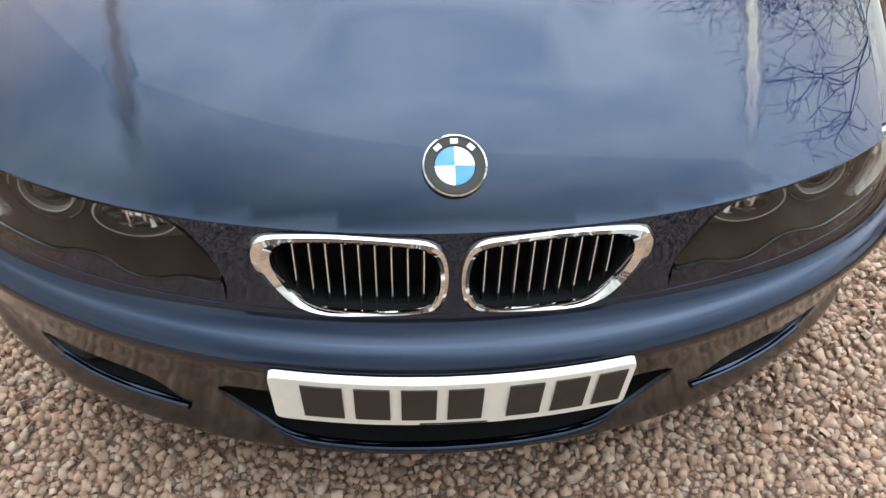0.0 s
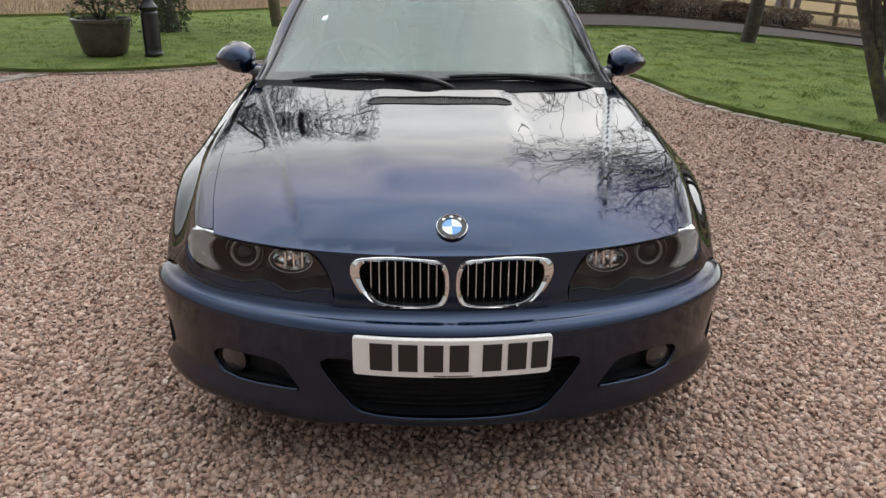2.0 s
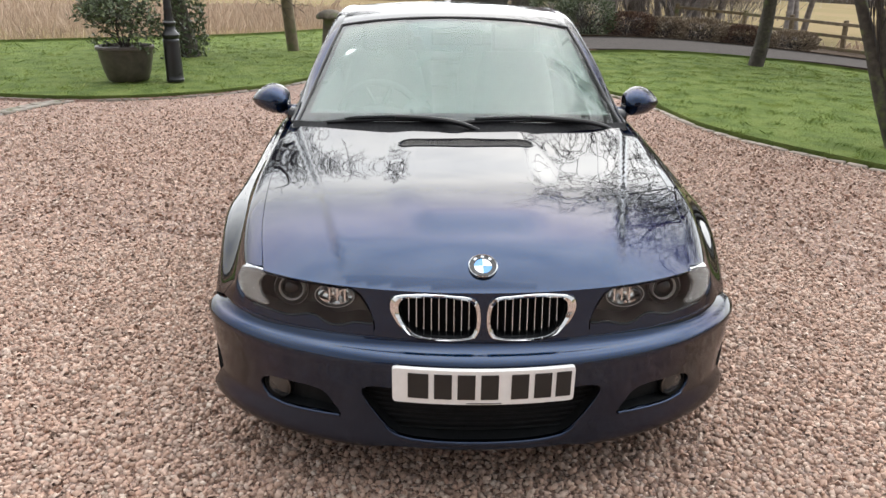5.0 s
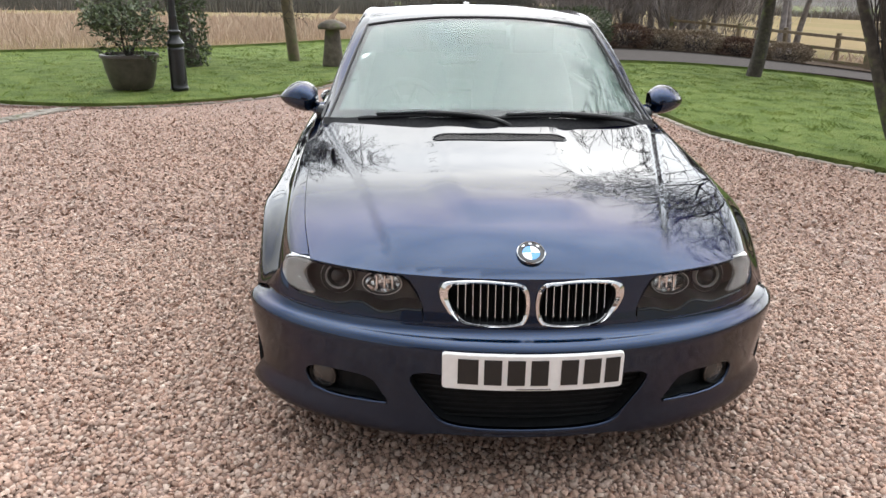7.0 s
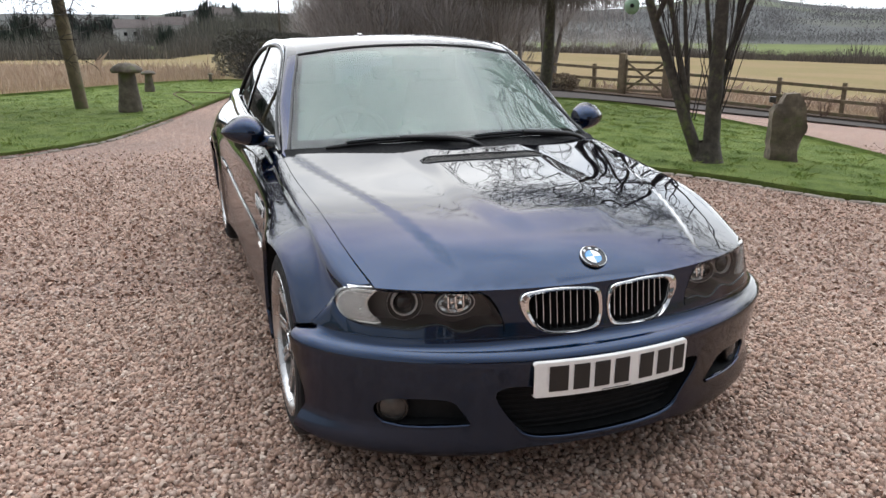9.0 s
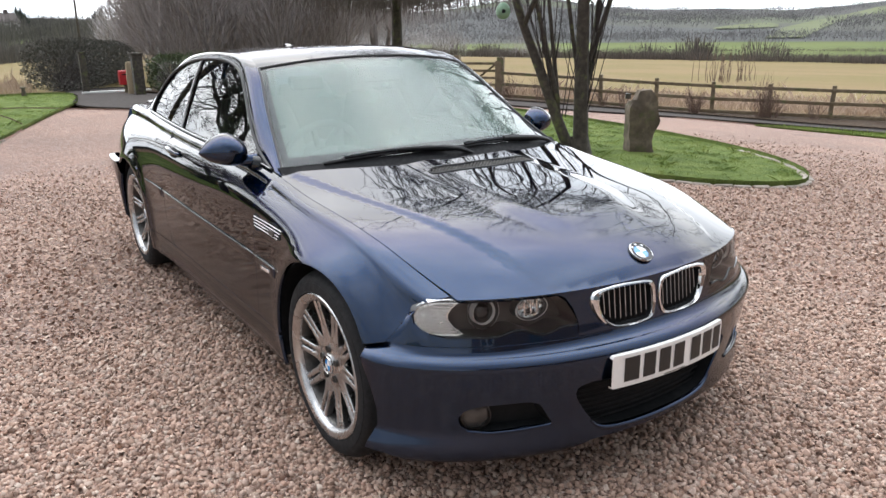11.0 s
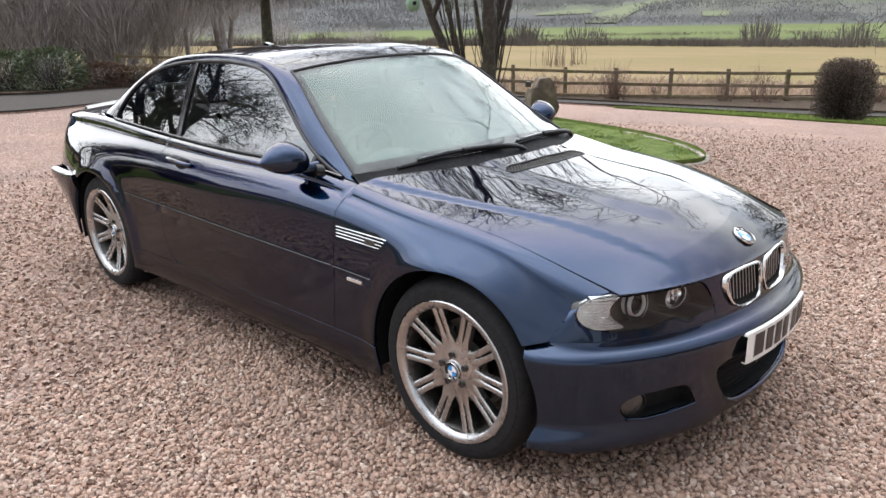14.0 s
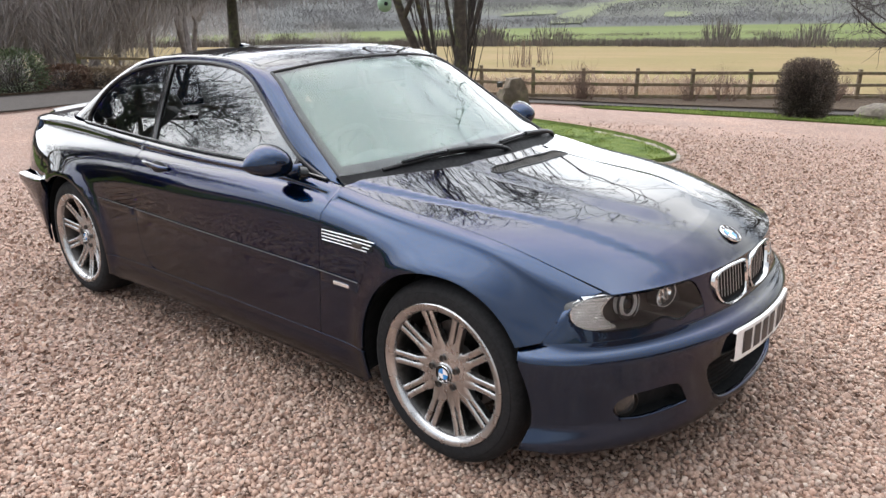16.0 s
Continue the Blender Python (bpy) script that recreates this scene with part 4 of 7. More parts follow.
# cowl between bonnet and windscreen
xs_ = np.linspace(-0.725, 0.725, 50)
b0 = bonnet_shape(np.stack([xs_, screen_base(xs_) - 0.006], 1))
s0 = np.stack([np.interp(xs_, sv[1][:, 0], sv[1][:, k]) for k in range(3)], 1)
s0[:, 0] = xs_
s2 = np.stack([np.interp(xs_, sv[2][:, 0], sv[2][:, k]) for k in range(3)], 1)
s2[:, 0] = xs_
part("cowl", loft([b0 + (0, 0.0, -0.007), b0 * 0.7 + s0 * 0.3 + (0, 0.0, -0.006), s0 + (0, -0.006, 0.007), s0 * 0.4 + s2 * 0.6 + (0, -0.004, 0.005), s0 * 0.4 + s2 * 0.6 + (0, 0.002, -0.003)]), SCUTTLE, car, "black plastic scuttle below the windscreen")

# wipers


def on_screen(s, t, lift=0.0):
    """A point on the windscreen: s across from -1 to 1, t up from 0 to 1."""
    fi, fj = np.clip(t, 0, 1) * (NT - 1), (s + 1) / 2 * (NS - 1)
    i, j = int(min(fi, NT - 2)), int(min(fj, NS - 2))
    a, b = fi - i, fj - j
    p = sv[i, j] * (1 - a) * (1 - b) + sv[i + 1, j] * a * (1 - b) + sv[i, j + 1] * (1 - a) * b + sv[i + 1, j + 1] * a * b
    return p + np.array((0, -0.5, 0.86)) * lift


for s0_, s1_, pivot in ((-0.80, 0.02, 0.10), (-0.06, 0.86, 0.92)):
    blade = np.array([on_screen(s, 0.055 + 0.025 * math.sin(math.pi * min(1, (s - s0_) / (s1_ - s0_))), 0.012) for s in np.linspace(s0_, s1_, 16)])
    wiper = part("wiper", tube(blade, 0.0085, 6), BLACK_TRIM, car, "black windscreen wiper")
    arm = np.array([on_screen(pivot, 0.0, 0.0), on_screen(pivot - 0.05, 0.005, 0.02), on_screen((s0_ + s1_) / 2 + 0.2, 0.06, 0.03), on_screen((s0_ + s1_) / 2, 0.08, 0.026)])
    part("arm", tube(curve_pts(arm, 14), 0.010, 8), BLACK_TRIM, wiper)
    part("spine", tube(blade[2:-2] + (0, -0.004, 0.011), 0.0075, 6), GLOSS_BLACK, wiper)

# mirrors
for sgn in (1, -1):
    rows = []
    for t in np.linspace(0, 1, 16):
        x = 0.778 + 0.178 * t
        k = (math.sin(math.pi * min(1, 0.09 + 0.93 * t) ** 0.78)) ** 0.62
        c = np.array([x, 1.655 + 0.022 * t, 0.988 + 0.012 * math.sin(math.pi * t)])
        a = np.linspace(0, 2 * np.pi, 24, endpoint=False)
        rows.append(c + np.stack([0 * a, np.where(np.cos(a) > 0, 0.042, 0.104) * np.cos(a) * k, 0.067 * np.sin(a) * k], 1))
    g = loft(rows, closed_v=True)
    g = (g[0], [f[::-1] for f in g[1]] + [tuple(range(24)), tuple(range(15 * 24, 16 * 24))[::-1]])
    mirror = part("door_mirror", g if sgn > 0 else flipx(g), PAINT, car, "rounded dark blue door mirror")
    stalk = tube(curve_pts([(0.735, 1.60, 0.955), (0.775, 1.615, 0.955), (0.81, 1.645, 0.965), (0.84, 1.655, 0.975)], 10) * (sgn, 1, 1), np.linspace(0.03, 0.024, 10), 12)
    part("stalk", stalk, PAINT, mirror)
    part("foot", tube(np.array([(0.72, 1.57, 0.935), (0.765, 1.585, 0.945)]) * (sgn, 1, 1), (0.04, 0.034), 12), GLOSS_BLACK, mirror)
    tri = np.array([(1.45, 0.945), (1.63, 1.005), (1.66, 0.945)])
    v = [(sgn * (float(glass_x(y, z)) + 0.003), y, z) for y, z in tri] + [(sgn * (float(glass_x(y, z)) - 0.01), y, z) for y, z in tri]
    part("sail", (np.array(v), [(0, 1, 2), (5, 4, 3), (0, 3, 4, 1), (1, 4, 5, 2), (2, 5, 3, 0)]), GLOSS_BLACK, mirror, smooth=False)
    glass = lathe([(0.0005, 0.0), (0.9, 0.0), (1.0, -0.004)], 28, "y")
    gv = np.asarray(glass[0]) * (0.072, 1, 0.048) + (0.866, 1.692, 0.995)
    part("mirror_glass", (gv * (sgn, 1, 1), glass[1]), CHROME, mirror)

# door furniture, side vents, rubbing strips
for sgn in (1, -1):
    hy = np.linspace(2.44, 2.67, 16)
    hp = skin(yz(hy, np.linspace(0.862, 0.872, 16)))
    hr = np.linspace(0, np.pi, 16)
    handle = part("door_handle", tube((hp + np.stack([0.004 + 0.016 * np.sin(hr) ** 0.5, 0 * hr, 0 * hr], 1)) * (sgn, 1, 1), 0.009 + 0.004 * np.sin(hr), 10), PAINT, car)
    bowl = lathe([(0.0005, -0.02), (0.5, -0.016), (0.9, -0.003), (1.0, 0.002)], 28, "x")
    bv = np.asarray(bowl[0]) * (-1, 0.07, 0.032)
    c = skin(yz([2.53], [0.858]))[0]
    part("cup", ((bv + (c[0] + 0.001, c[1], c[2])) * (sgn, 1, 1), bowl[1]), DARK_VOID, handle)
    # side gill with bars
    gl = yz([1.352, 1.350, 1.30, 1.20, 1.115, 1.075, 1.09, 1.105, 1.20, 1.30], [0.768, 0.722, 0.716, 0.717, 0.722, 0.735, 0.752, 0.766, 0.769, 0.770])
    gl = curve_pts(gl, 40, closed=True)

    def proud(uv):
        return skin(uv) + (0.002, 0, 0)

    g = panel(gl if ((gl[:, 0] * np.roll(gl[:, 1], -1)) - (np.roll(gl[:, 0], -1) * gl[:, 1])).sum() > 0 else gl[::-1], proud, 0.03, rim=0.004)
    gill = part("side_vent", g if sgn > 0 else flipx(g), DARK_VOID, car, "black side vent with chrome bars")
    for k in range(4):
        z = 0.7655 - 0.0125 * k
        yy_ = np.linspace(1.348, 1.07 + 0.012 * k, 14)
        p = skin(yz(yy_, np.linspace(z, z - 0.003, 14))) + (0.005, 0, 0)
        part("chrome_bar", tube((p - (0.0015, 0, 0)) * (sgn, 1, 1), 0.0019, 6), SATIN, gill)
    bpt = skin(yz([1.155], [0.738]))[0]
    part("emblem", box((0.006, 0.05, 0.018), (sgn * (bpt[0] + 0.007), bpt[1], bpt[2]), 0.002), DARK_METAL, gill)
    # rubbing strip and little side lamp
    ys = np.concatenate([np.linspace(1.165, 1.385, 10)])
    for a, b in ((1.165, 1.383), (1.397, 2.76), (2.782, 3.13)):
        ys = np.linspace(a, b, 26)
        zs = 0.578 + 0.042 * (ys - 1.16) / 1.98
        ease = np.clip(np.minimum(ys - a, b - ys) / 0.03, 0, 1)[:, None] ** 0.5
        st = [skin(yz(ys, zs + dz)) + np.array((dx, 0, 0)) * np.where(dx > 0, ease, 1) - np.array((0.001, 0, 0)) * (1 - ease) for dz, dx in ((-0.024, -0.001), (-0.022, 0.006), (0.0, 0.009), (0.015, 0.008), (0.018, -0.001))]
        g = loft(st)
        part("rubbing_strip", (g[0] * (sgn, 1, 1), g[1] if sgn > 0 else [f[::-1] for f in g[1]]), PAINT, car)
        part("strip_bead", tube((skin(yz(ys, zs + 0.017)) + (0.0055, 0, 0)) * (sgn, 1, 1), 0.0016, 6), DARK_METAL, car)
    p = skin(yz([1.25], [0.566]))[0]
    part("side_repeater", box((0.006, 0.085, 0.013), (sgn * (p[0] + 0.010), p[1], p[2] + 0.006), 0.0025), LAMP_CLEAR, car)

# side skirts: a rolled ledge under the doors that kicks up to the wheels
for sgn in (1, -1):
    ys = np.linspace(1.19, 3.10, 48)
    ease = np.clip(np.minimum(ys - 1.19, 3.10 - ys) / 0.10, 0, 1) ** 0.6
    sk = []
    for dz, dx in ((0.305, -0.002), (0.290, 0.002), (0.270, 0.0045), (0.250, 0.006), (0.225, 0.005), (0.205, 0.002), (0.190, -0.006), (0.182, -0.03)):
        sk.append(skin(yz(ys, np.full(48, max(dz, 0.19)))) + np.stack([dx * ease, 0 * ys, np.full(48, dz - max(dz, 0.19))], 1))
    g = loft(sk)
    part("side_skirt", (g[0], [f[::-1] for f in g[1]]) if sgn > 0 else flipx((g[0], [f[::-1] for f in g[1]])), PAINT, car, "rolled painted side skirt")

# boot lid, spoiler, tail
boot_y = np.linspace(3.50, 4.42, 24)
rows = []
for y in boot_y:
    s = np.linspace(-1, 1, 30)
    k = 1 - np.abs(s) ** 2.2
    w = float(belt_x(y)) + 0.004
    rows.append(np.stack([s * w, y + 0.07 * k, float(belt_z(y)) - 0.002 + 0.028 * k], 1))
part("boot_lid", loft(rows), PAINT, car)
sp = [[(x, y0 + 0.07 * (1 - (x / 0.56) ** 2), z0 + 0.024 * (1 - (x / 0.56) ** 2)) for x in np.linspace(-0.53, 0.53, 24)] for y0, z0 in ((4.27, 0.958), (4.33, 0.968), (4.375, 0.978), (4.382, 0.974), (4.36, 0.960), (4.27, 0.950))]
part("boot_spoiler", loft(sp, closed_u=True), PAINT, car, "small body-coloured boot spoiler")


def tail(uv):
    """The rear skin: u along the plan curve, v the height."""
    th, z = uv[:, 0] / TS, uv[:, 1]
    d = np.interp(z, [0.22, 0.26, 0.40, 0.60, 0.645, 0.66, 0.80, 0.95], [0.06, 0.01, 0.0, 0.0, 0.012, 0.05, 0.075, 0.115])
    s, c = np.sin(th), np.cos(th)
    a = np.where(z < 0.657, 0.850 - 0.8 * d - 0.12 * np.clip((0.62 - z) / 0.37, 0, 1), 0.812 - 0.30 * np.clip(z - 0.70, 0, 1))
    return np.stack([a * np.sign(s) * np.abs(s) ** 0.52, 4.49 - d - 0.50 * (1 - np.abs(c) ** 0.60), z], 1)


tb = np.array([(th * TS, z) for th, z in [(-1.25, 0.235), (1.25, 0.235), (1.25, 0.655), (-1.25, 0.655)]])
line = poly_line(np.vstack([tb, tb[:1]]), 0.05)
part("rear_bumper", panel(line, tail, 0.05, rim=0.02), PAINT, car)
tb = np.array([(-1.2 * TS, 0.662), (1.2 * TS, 0.662), (1.15 * TS, 0.95), (-1.15 * TS, 0.95)])
part("tail_panel", panel(poly_line(np.vstack([tb, tb[:1]]), 0.05), tail, 0.05, rim=0.02), PAINT, car)
for sgn in (1, -1):
    # the bumper's flank: straight along the car, tucked in towards its foot and the tail
    ys = np.r_[np.linspace(3.80, 4.18, 18), 4.205, 4.215]
    back = np.clip((ys - 3.84) / 0.46, 0, 1.1)
    arch_z = HUB_Z + np.sqrt(np.maximum(0, 0.372**2 - (ys - AXLE_R) ** 2))
    foot_z = np.where(ys < AXLE_R + 0.371, np.maximum(arch_z, 0.25), 0.25 + 0.06 * back**2)
    flank = []
    for f, dx in ((1.0, -0.030), (0.99, -0.004), (0.965, 0.006), (0.90, 0.009), (0.75, 0.006), (0.50, 0.002), (0.25, -0.003), (0.05, -0.010), (0.0, -0.024)):
        zf = foot_z + (0.652 - foot_z) * f
        wide = 0.893 - 0.045 * back**2 - 0.13 * back * np.clip((0.62 - zf) / 0.37, 0, 1) - 0.10 * np.clip((ys - 4.18) / 0.035, 0, 1) ** 2
        flank.append(np.stack([wide + dx, ys, zf], 1))
    g = loft(flank)
    part("bumper_flank", g if sgn > 0 else flipx(g), PAINT, car, "painted flank of the rear bumper")
    tl = np.array([(0.70 * TS, 0.69), (1.15 * TS, 0.69), (1.13 * TS, 0.84), (0.70 * TS, 0.84)])
    g = panel(poly_line(np.vstack([tl, tl[:1]]), 0.04), lambda uv: tail(uv) + (0.004, 0.004, 0), 0.04, rim=0.01)
    part("tail_lamp", g if sgn > 0 else flipx(g), RED_LAMP, car, "red tail lamp")

# underside and inner arches keep light out
part("underbody", box((1.50, 3.0, 0.05), (0, 2.2, 0.24), 0.01, 1), DARK_VOID, car)
part("engine_bay", box((1.25, 0.85, 0.42), (0, 0.72, 0.44), 0.05, 2), DARK_VOID, car)
for ay in (AXLE_F, AXLE_R):
    for sgn in (1, -1):
        a = np.radians(np.linspace(-15, 195, 30))
        rr = [np.stack([np.full(30, x), ay + r * np.cos(a), HUB_Z + r * np.sin(a)], 1) for x, r in ((0.858, 0.372), (0.80, 0.385), (0.56, 0.385), (0.555, 0.05))]
        g = loft(rr)
        part("arch_liner", g if sgn > 0 else flipx(g), DARK_VOID, car)

# ---- wheels ----


def build_wheel(wide, deep):
    """A wheel about the origin, its face towards -x."""
    r = 0.252
    barrel = lathe([(r - 0.012, wide * 0.5), (r, wide * 0.5 - 0.01), (r - 0.02, wide * 0.3), (r - 0.028, 0.0), (r - 0.02, -wide * 0.35), (r - 0.006, -wide * 0.46), (r + 0.004, -wide * 0.5), (r + 0.008, -wide * 0.5 - 0.004),
                    (r + 0.004, -wide * 0.5 - 0.008), (r - 0.004, -wide * 0.5 - 0.004), (r - 0.013, -wide * 0.485), (r - 0.024, -wide * 0.45), (r - 0.029, -wide * 0.40), (r - 0.036, -wide * 0.3), (r - 0.04, 0.0)], 64, "x")
    # barrel is dark metal, which puts the shade inside the rim into its colour
    wheel = part("wheel", barrel, DARK_METAL, car, "ten twin-spoke grey alloy wheel on a low-profile tyre")
    lip = lathe([(r + 0.005, -wide * 0.5), (r + 0.009, -wide * 0.5 - 0.005), (r + 0.004, -wide * 0.5 - 0.010), (r - 0.005, -wide * 0.5 - 0.0085), (r - 0.014, -wide * 0.5 - 0.005), (r - 0.022, -wide * 0.5 + 0.001), (r - 0.025, -wide * 0.46), (r - 0.027, -wide * 0.40)], 72, "x")
    part("rim_lip", lip, ALLOY, wheel, "polished alloy rim edge")
    s = wide / 2
    tyre = lathe([(0.232, s), (0.262, s + 0.008), (0.296, s + 0.004), (0.322, s - 0.012), (0.331, s - 0.032), (0.332, 0), (0.331, 0.032 - s), (0.322, 0.012 - s), (0.312, 0.001 - s), (0.300, -0.0045 - s), (0.297, -0.0045 - s), (0.295, -0.007 - s),
                  (0.276, -0.010 - s), (0.266, -0.0085 - s), (0.265, -0.0095 - s), (0.263, -0.0095 - s), (0.2615, -0.006 - s), (0.257, -0.002 - s), (0.244, -s)], 72, "x")
    part("tyre", tyre, RUBBER, wheel, "black low-profile tyre")
    for k in (-0.05, -0.018, 0.018, 0.05):
        part("groove", lathe([(0.3325, k * wide / 0.23 - 0.004), (0.3335, k * wide / 0.23), (0.3325, k * wide / 0.23 + 0.004)], 48, "x"), DARK_VOID, wheel)
    face = -s + deep
    hub = lathe([(0.022, face - 0.012), (0.036, face - 0.014), (0.040, face - 0.010), (0.080, face - 0.007), (0.098, face - 0.003), (0.107, face + 0.006), (0.104, face + 0.05)], 48, "x")
    part("hub", hub, ALLOY, wheel)
    rr = np.linspace(0.062, r - 0.018, 16)
    data = None
    for k in range(10):
        for d in (-1, 1):
            if data is None or d not in data:
                t = (rr - rr[0]) / (rr[-1] - rr[0])
                off = d * (0.0122 + 0.0030 * t + 0.010 * np.clip(t - 0.8, 0, 1) ** 1.5 * 2)
                hw = 0.0104 + 0.016 * np.clip(0.40 - t, 0, 1) / 0.40 + 0.006 * np.clip(t - 0.8, 0, 1)
                xx = face - 0.006 + (-(deep - 0.012)) * np.clip(t - 0.12, 0, 1) ** 1.6 + 0.0
                rows = []
                for q, o, w, x in zip(rr, off, hw, xx):
                    rows.append([(x + 0.026, o - w, q), (x + 0.003, o - w, q), (x, o - w * 0.6, q), (x, o + w * 0.6, q), (x + 0.003, o + w, q), (x + 0.026, o + w, q)])
                g = loft(rows)
                data = data or {}
                ob = part("spoke", (g[0], [f[::-1] for f in g[1]]), ALLOY, wheel)
                data[d] = ob.data
            else:
                ob = new("spoke", data[d])
                ob.parent = wheel
            ob.matrix_basis = pose(0, 0, 0, 36 * k + 18, 0, 0)
    for k in range(5):
        a = math.radians(72 * k + 12)
        part("wheel_bolt", moved(lathe([(0.0125, 0.0), (0.0125, 0.012), (0.0085, 0.013), (0.008, 0.002), (0.0005, 0.002)], 12, "x"), pose(face - 0.016, 0.056 * math.cos(a), 0.056 * math.sin(a))), DARK_METAL, wheel)
    m = pose(face - 0.016, 0, 0, 0, -90, 0)
    roundel(wheel, m @ pose(0, 0, 0, 0, 0, 90), 0.033, "hub_cap", "small round blue and white hub cap")
    part("brake_disc", lathe([(0.06, face + 0.09), (0.16, face + 0.09), (0.162, face + 0.1), (0.16, face + 0.118), (0.06, face + 0.118)], 48, "x"), DISC, wheel)
    part("brake_caliper", box((0.07, 0.09, 0.18), (face + 0.10, 0.125, 0.02), 0.015), DARK_METAL, wheel)
    return wheel


def flat_children(wheel):
    """Hub-cap pieces hang from the wheel itself, two levels below the car."""
    for o in list(wheel.children_recursive):
        o.parent = wheel


front = build_wheel(0.225, 0.030)
flat_children(front)
front.matrix_basis = pose(-0.736, AXLE_F, HUB_Z, 0, 0, 0)
copy_thing(front, pose(0.736, AXLE_F, HUB_Z, 0, 0, 180))
rear = build_wheel(0.245, 0.052)
flat_children(rear)
rear.matrix_basis = pose(-0.736, AXLE_R, HUB_Z, 14, 0, 0)
copy_thing(rear, pose(0.736, AXLE_R, HUB_Z, 0, 0, 180))

# ---- cabin ----
part("dashboard", joined(loft([[(x, y + 0.16 * (x / 0.65) ** 2, z) for x in np.linspace(-0.66, 0.66, 20)] for y, z in ((1.22, 0.93), (1.40, 0.945), (1.55, 0.94), (1.62, 0.90), (1.66, 0.78), (1.66, 0.55))])), DASH, car, "grey dashboard")
binnacle = [[(-0.37 + w * math.cos(a), y, 0.925 + h * math.sin(a)) for a in np.linspace(0, np.pi, 12)] for y, w, h in ((1.44, 0.15, 0.03), (1.52, 0.16, 0.055), (1.58, 0.16, 0.06), (1.60, 0.14, 0.04))]
part("instrument_hood", loft(binnacle), DASH, car)
wm = pose(-0.37, 1.76, 0.90, -66, 0, 0)
ang = np.linspace(0, 2 * np.pi, 41)
wheel_ring = tube(np.stack([0.185 * np.cos(ang), 0.185 * np.sin(ang), 0 * ang], 1), 0.016, 8, cap=False)
steering = part("steering_wheel", moved(wheel_ring, wm), LEATHER, car, "leather steering wheel")
part("boss", moved(lathe([(0.0005, -0.01), (0.06, -0.008), (0.075, 0.02), (0.07, 0.05)], 20), wm), DASH, steering)
for a in (0.2, 2.94, -1.2, -1.94):
    part("spoke", moved(tube([(0.06 * math.cos(a), 0.06 * math.sin(a), 0.01), (0.175 * math.cos(a), 0.175 * math.sin(a), 0)], 0.014, 6), wm), DASH, steering)
for cx, y0, wide in ((-0.37, 2.05, 0.50), (0.37, 2.05, 0.50), (-0.33, 2.98, 0.5), (0.33, 2.98, 0.5)):
    seat = part("seat", box((wide, 0.52, 0.16), (cx, y0 + 0.16, 0.52), 0.06, 3), LEATHER, car, "grey leather seat")
    rows = []
    for t in np.linspace(0, 1, 12):
        z = 0.55 + 0.56 * t
        y = y0 + 0.38 + 0.16 * t
        w = wide / 2 * (1 - 0.32 * t**3)
        a = np.linspace(0, 2 * np.pi, 24, endpoint=False)
        k = min(1, math.sin(math.pi * (0.06 + 0.9 * t)) * 2) ** 0.5
        rows.append(np.stack([cx + w * np.sign(np.cos(a)) * np.abs(np.cos(a)) ** 0.5, y + 0.075 * k * np.sign(np.sin(a)) * np.abs(np.sin(a)) ** 0.7, z + 0 * a], 1))
    g = loft(rows, closed_v=True)
    part("backrest", (g[0], g[1] + [tuple(range(24))[::-1], tuple(range(11 * 24, 12 * 24))]), LEATHER, seat)
    if y0 < 2.5:
        part("headrest", box((0.26, 0.10, 0.17), (cx, y0 + 0.56, 1.19), 0.045, 3, (-8, 0, 0)), LEATHER, seat)
    else:
        part("headrest", box((0.24, 0.09, 0.10), (cx, y0 + 0.50, 1.11), 0.04, 3), LEATHER, seat)
part("cabin_floor", box((1.4, 2.2, 0.04), (0, 2.5, 0.30), 0.01, 1), DASH, car)
part("parcel_shelf", box((1.2, 0.35, 0.03), (0, 3.66, 0.97), 0.01, 1), DASH, car)
for sgn in (1, -1):
    part("door_card", box((0.04, 1.9, 0.55), (sgn * 0.715, 2.35, 0.65), 0.015, 2), DASH, car)
part("headlining", loft([[(s * 0.50, y, z - 0.03 * abs(s) ** 2) for s in np.linspace(-1, 1, 12)] for y, z in ((1.95, 1.315), (2.3, 1.335), (2.8, 1.33), (3.1, 1.29))]), simple("headlining_cloth", (0.30, 0.31, 0.31), 0.9), car)
part("rear_view_mirror", box((0.24, 0.035, 0.075), (0, 1.84, 1.255), 0.02, 3, (-10, 0, 0)), BLACK_TRIM, car)
part("aerial", moved(loft([[(x * k, y, z) for x in (-0.02, -0.012, 0.012, 0.02)] for y, z, k in ((2.93, 1.372, 1), (2.96, 1.380, 0.8), (2.985, 1.383, 0.5), (2.99, 1.365, 0.8))]), Matrix.Identity(4)), PAINT, car)

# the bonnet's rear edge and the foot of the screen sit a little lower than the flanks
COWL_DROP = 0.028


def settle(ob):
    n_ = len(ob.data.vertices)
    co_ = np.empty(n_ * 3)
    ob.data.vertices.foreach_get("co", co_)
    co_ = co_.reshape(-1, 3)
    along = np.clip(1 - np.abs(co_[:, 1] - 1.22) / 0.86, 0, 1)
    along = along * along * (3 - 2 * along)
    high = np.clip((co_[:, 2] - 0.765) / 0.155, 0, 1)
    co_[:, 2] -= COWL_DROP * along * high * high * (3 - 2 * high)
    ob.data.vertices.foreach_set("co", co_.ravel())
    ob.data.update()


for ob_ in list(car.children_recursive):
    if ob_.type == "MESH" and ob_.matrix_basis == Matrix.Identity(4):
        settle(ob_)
# ---- the setting: gravel sweep, lawns, lane, fields and hills ----


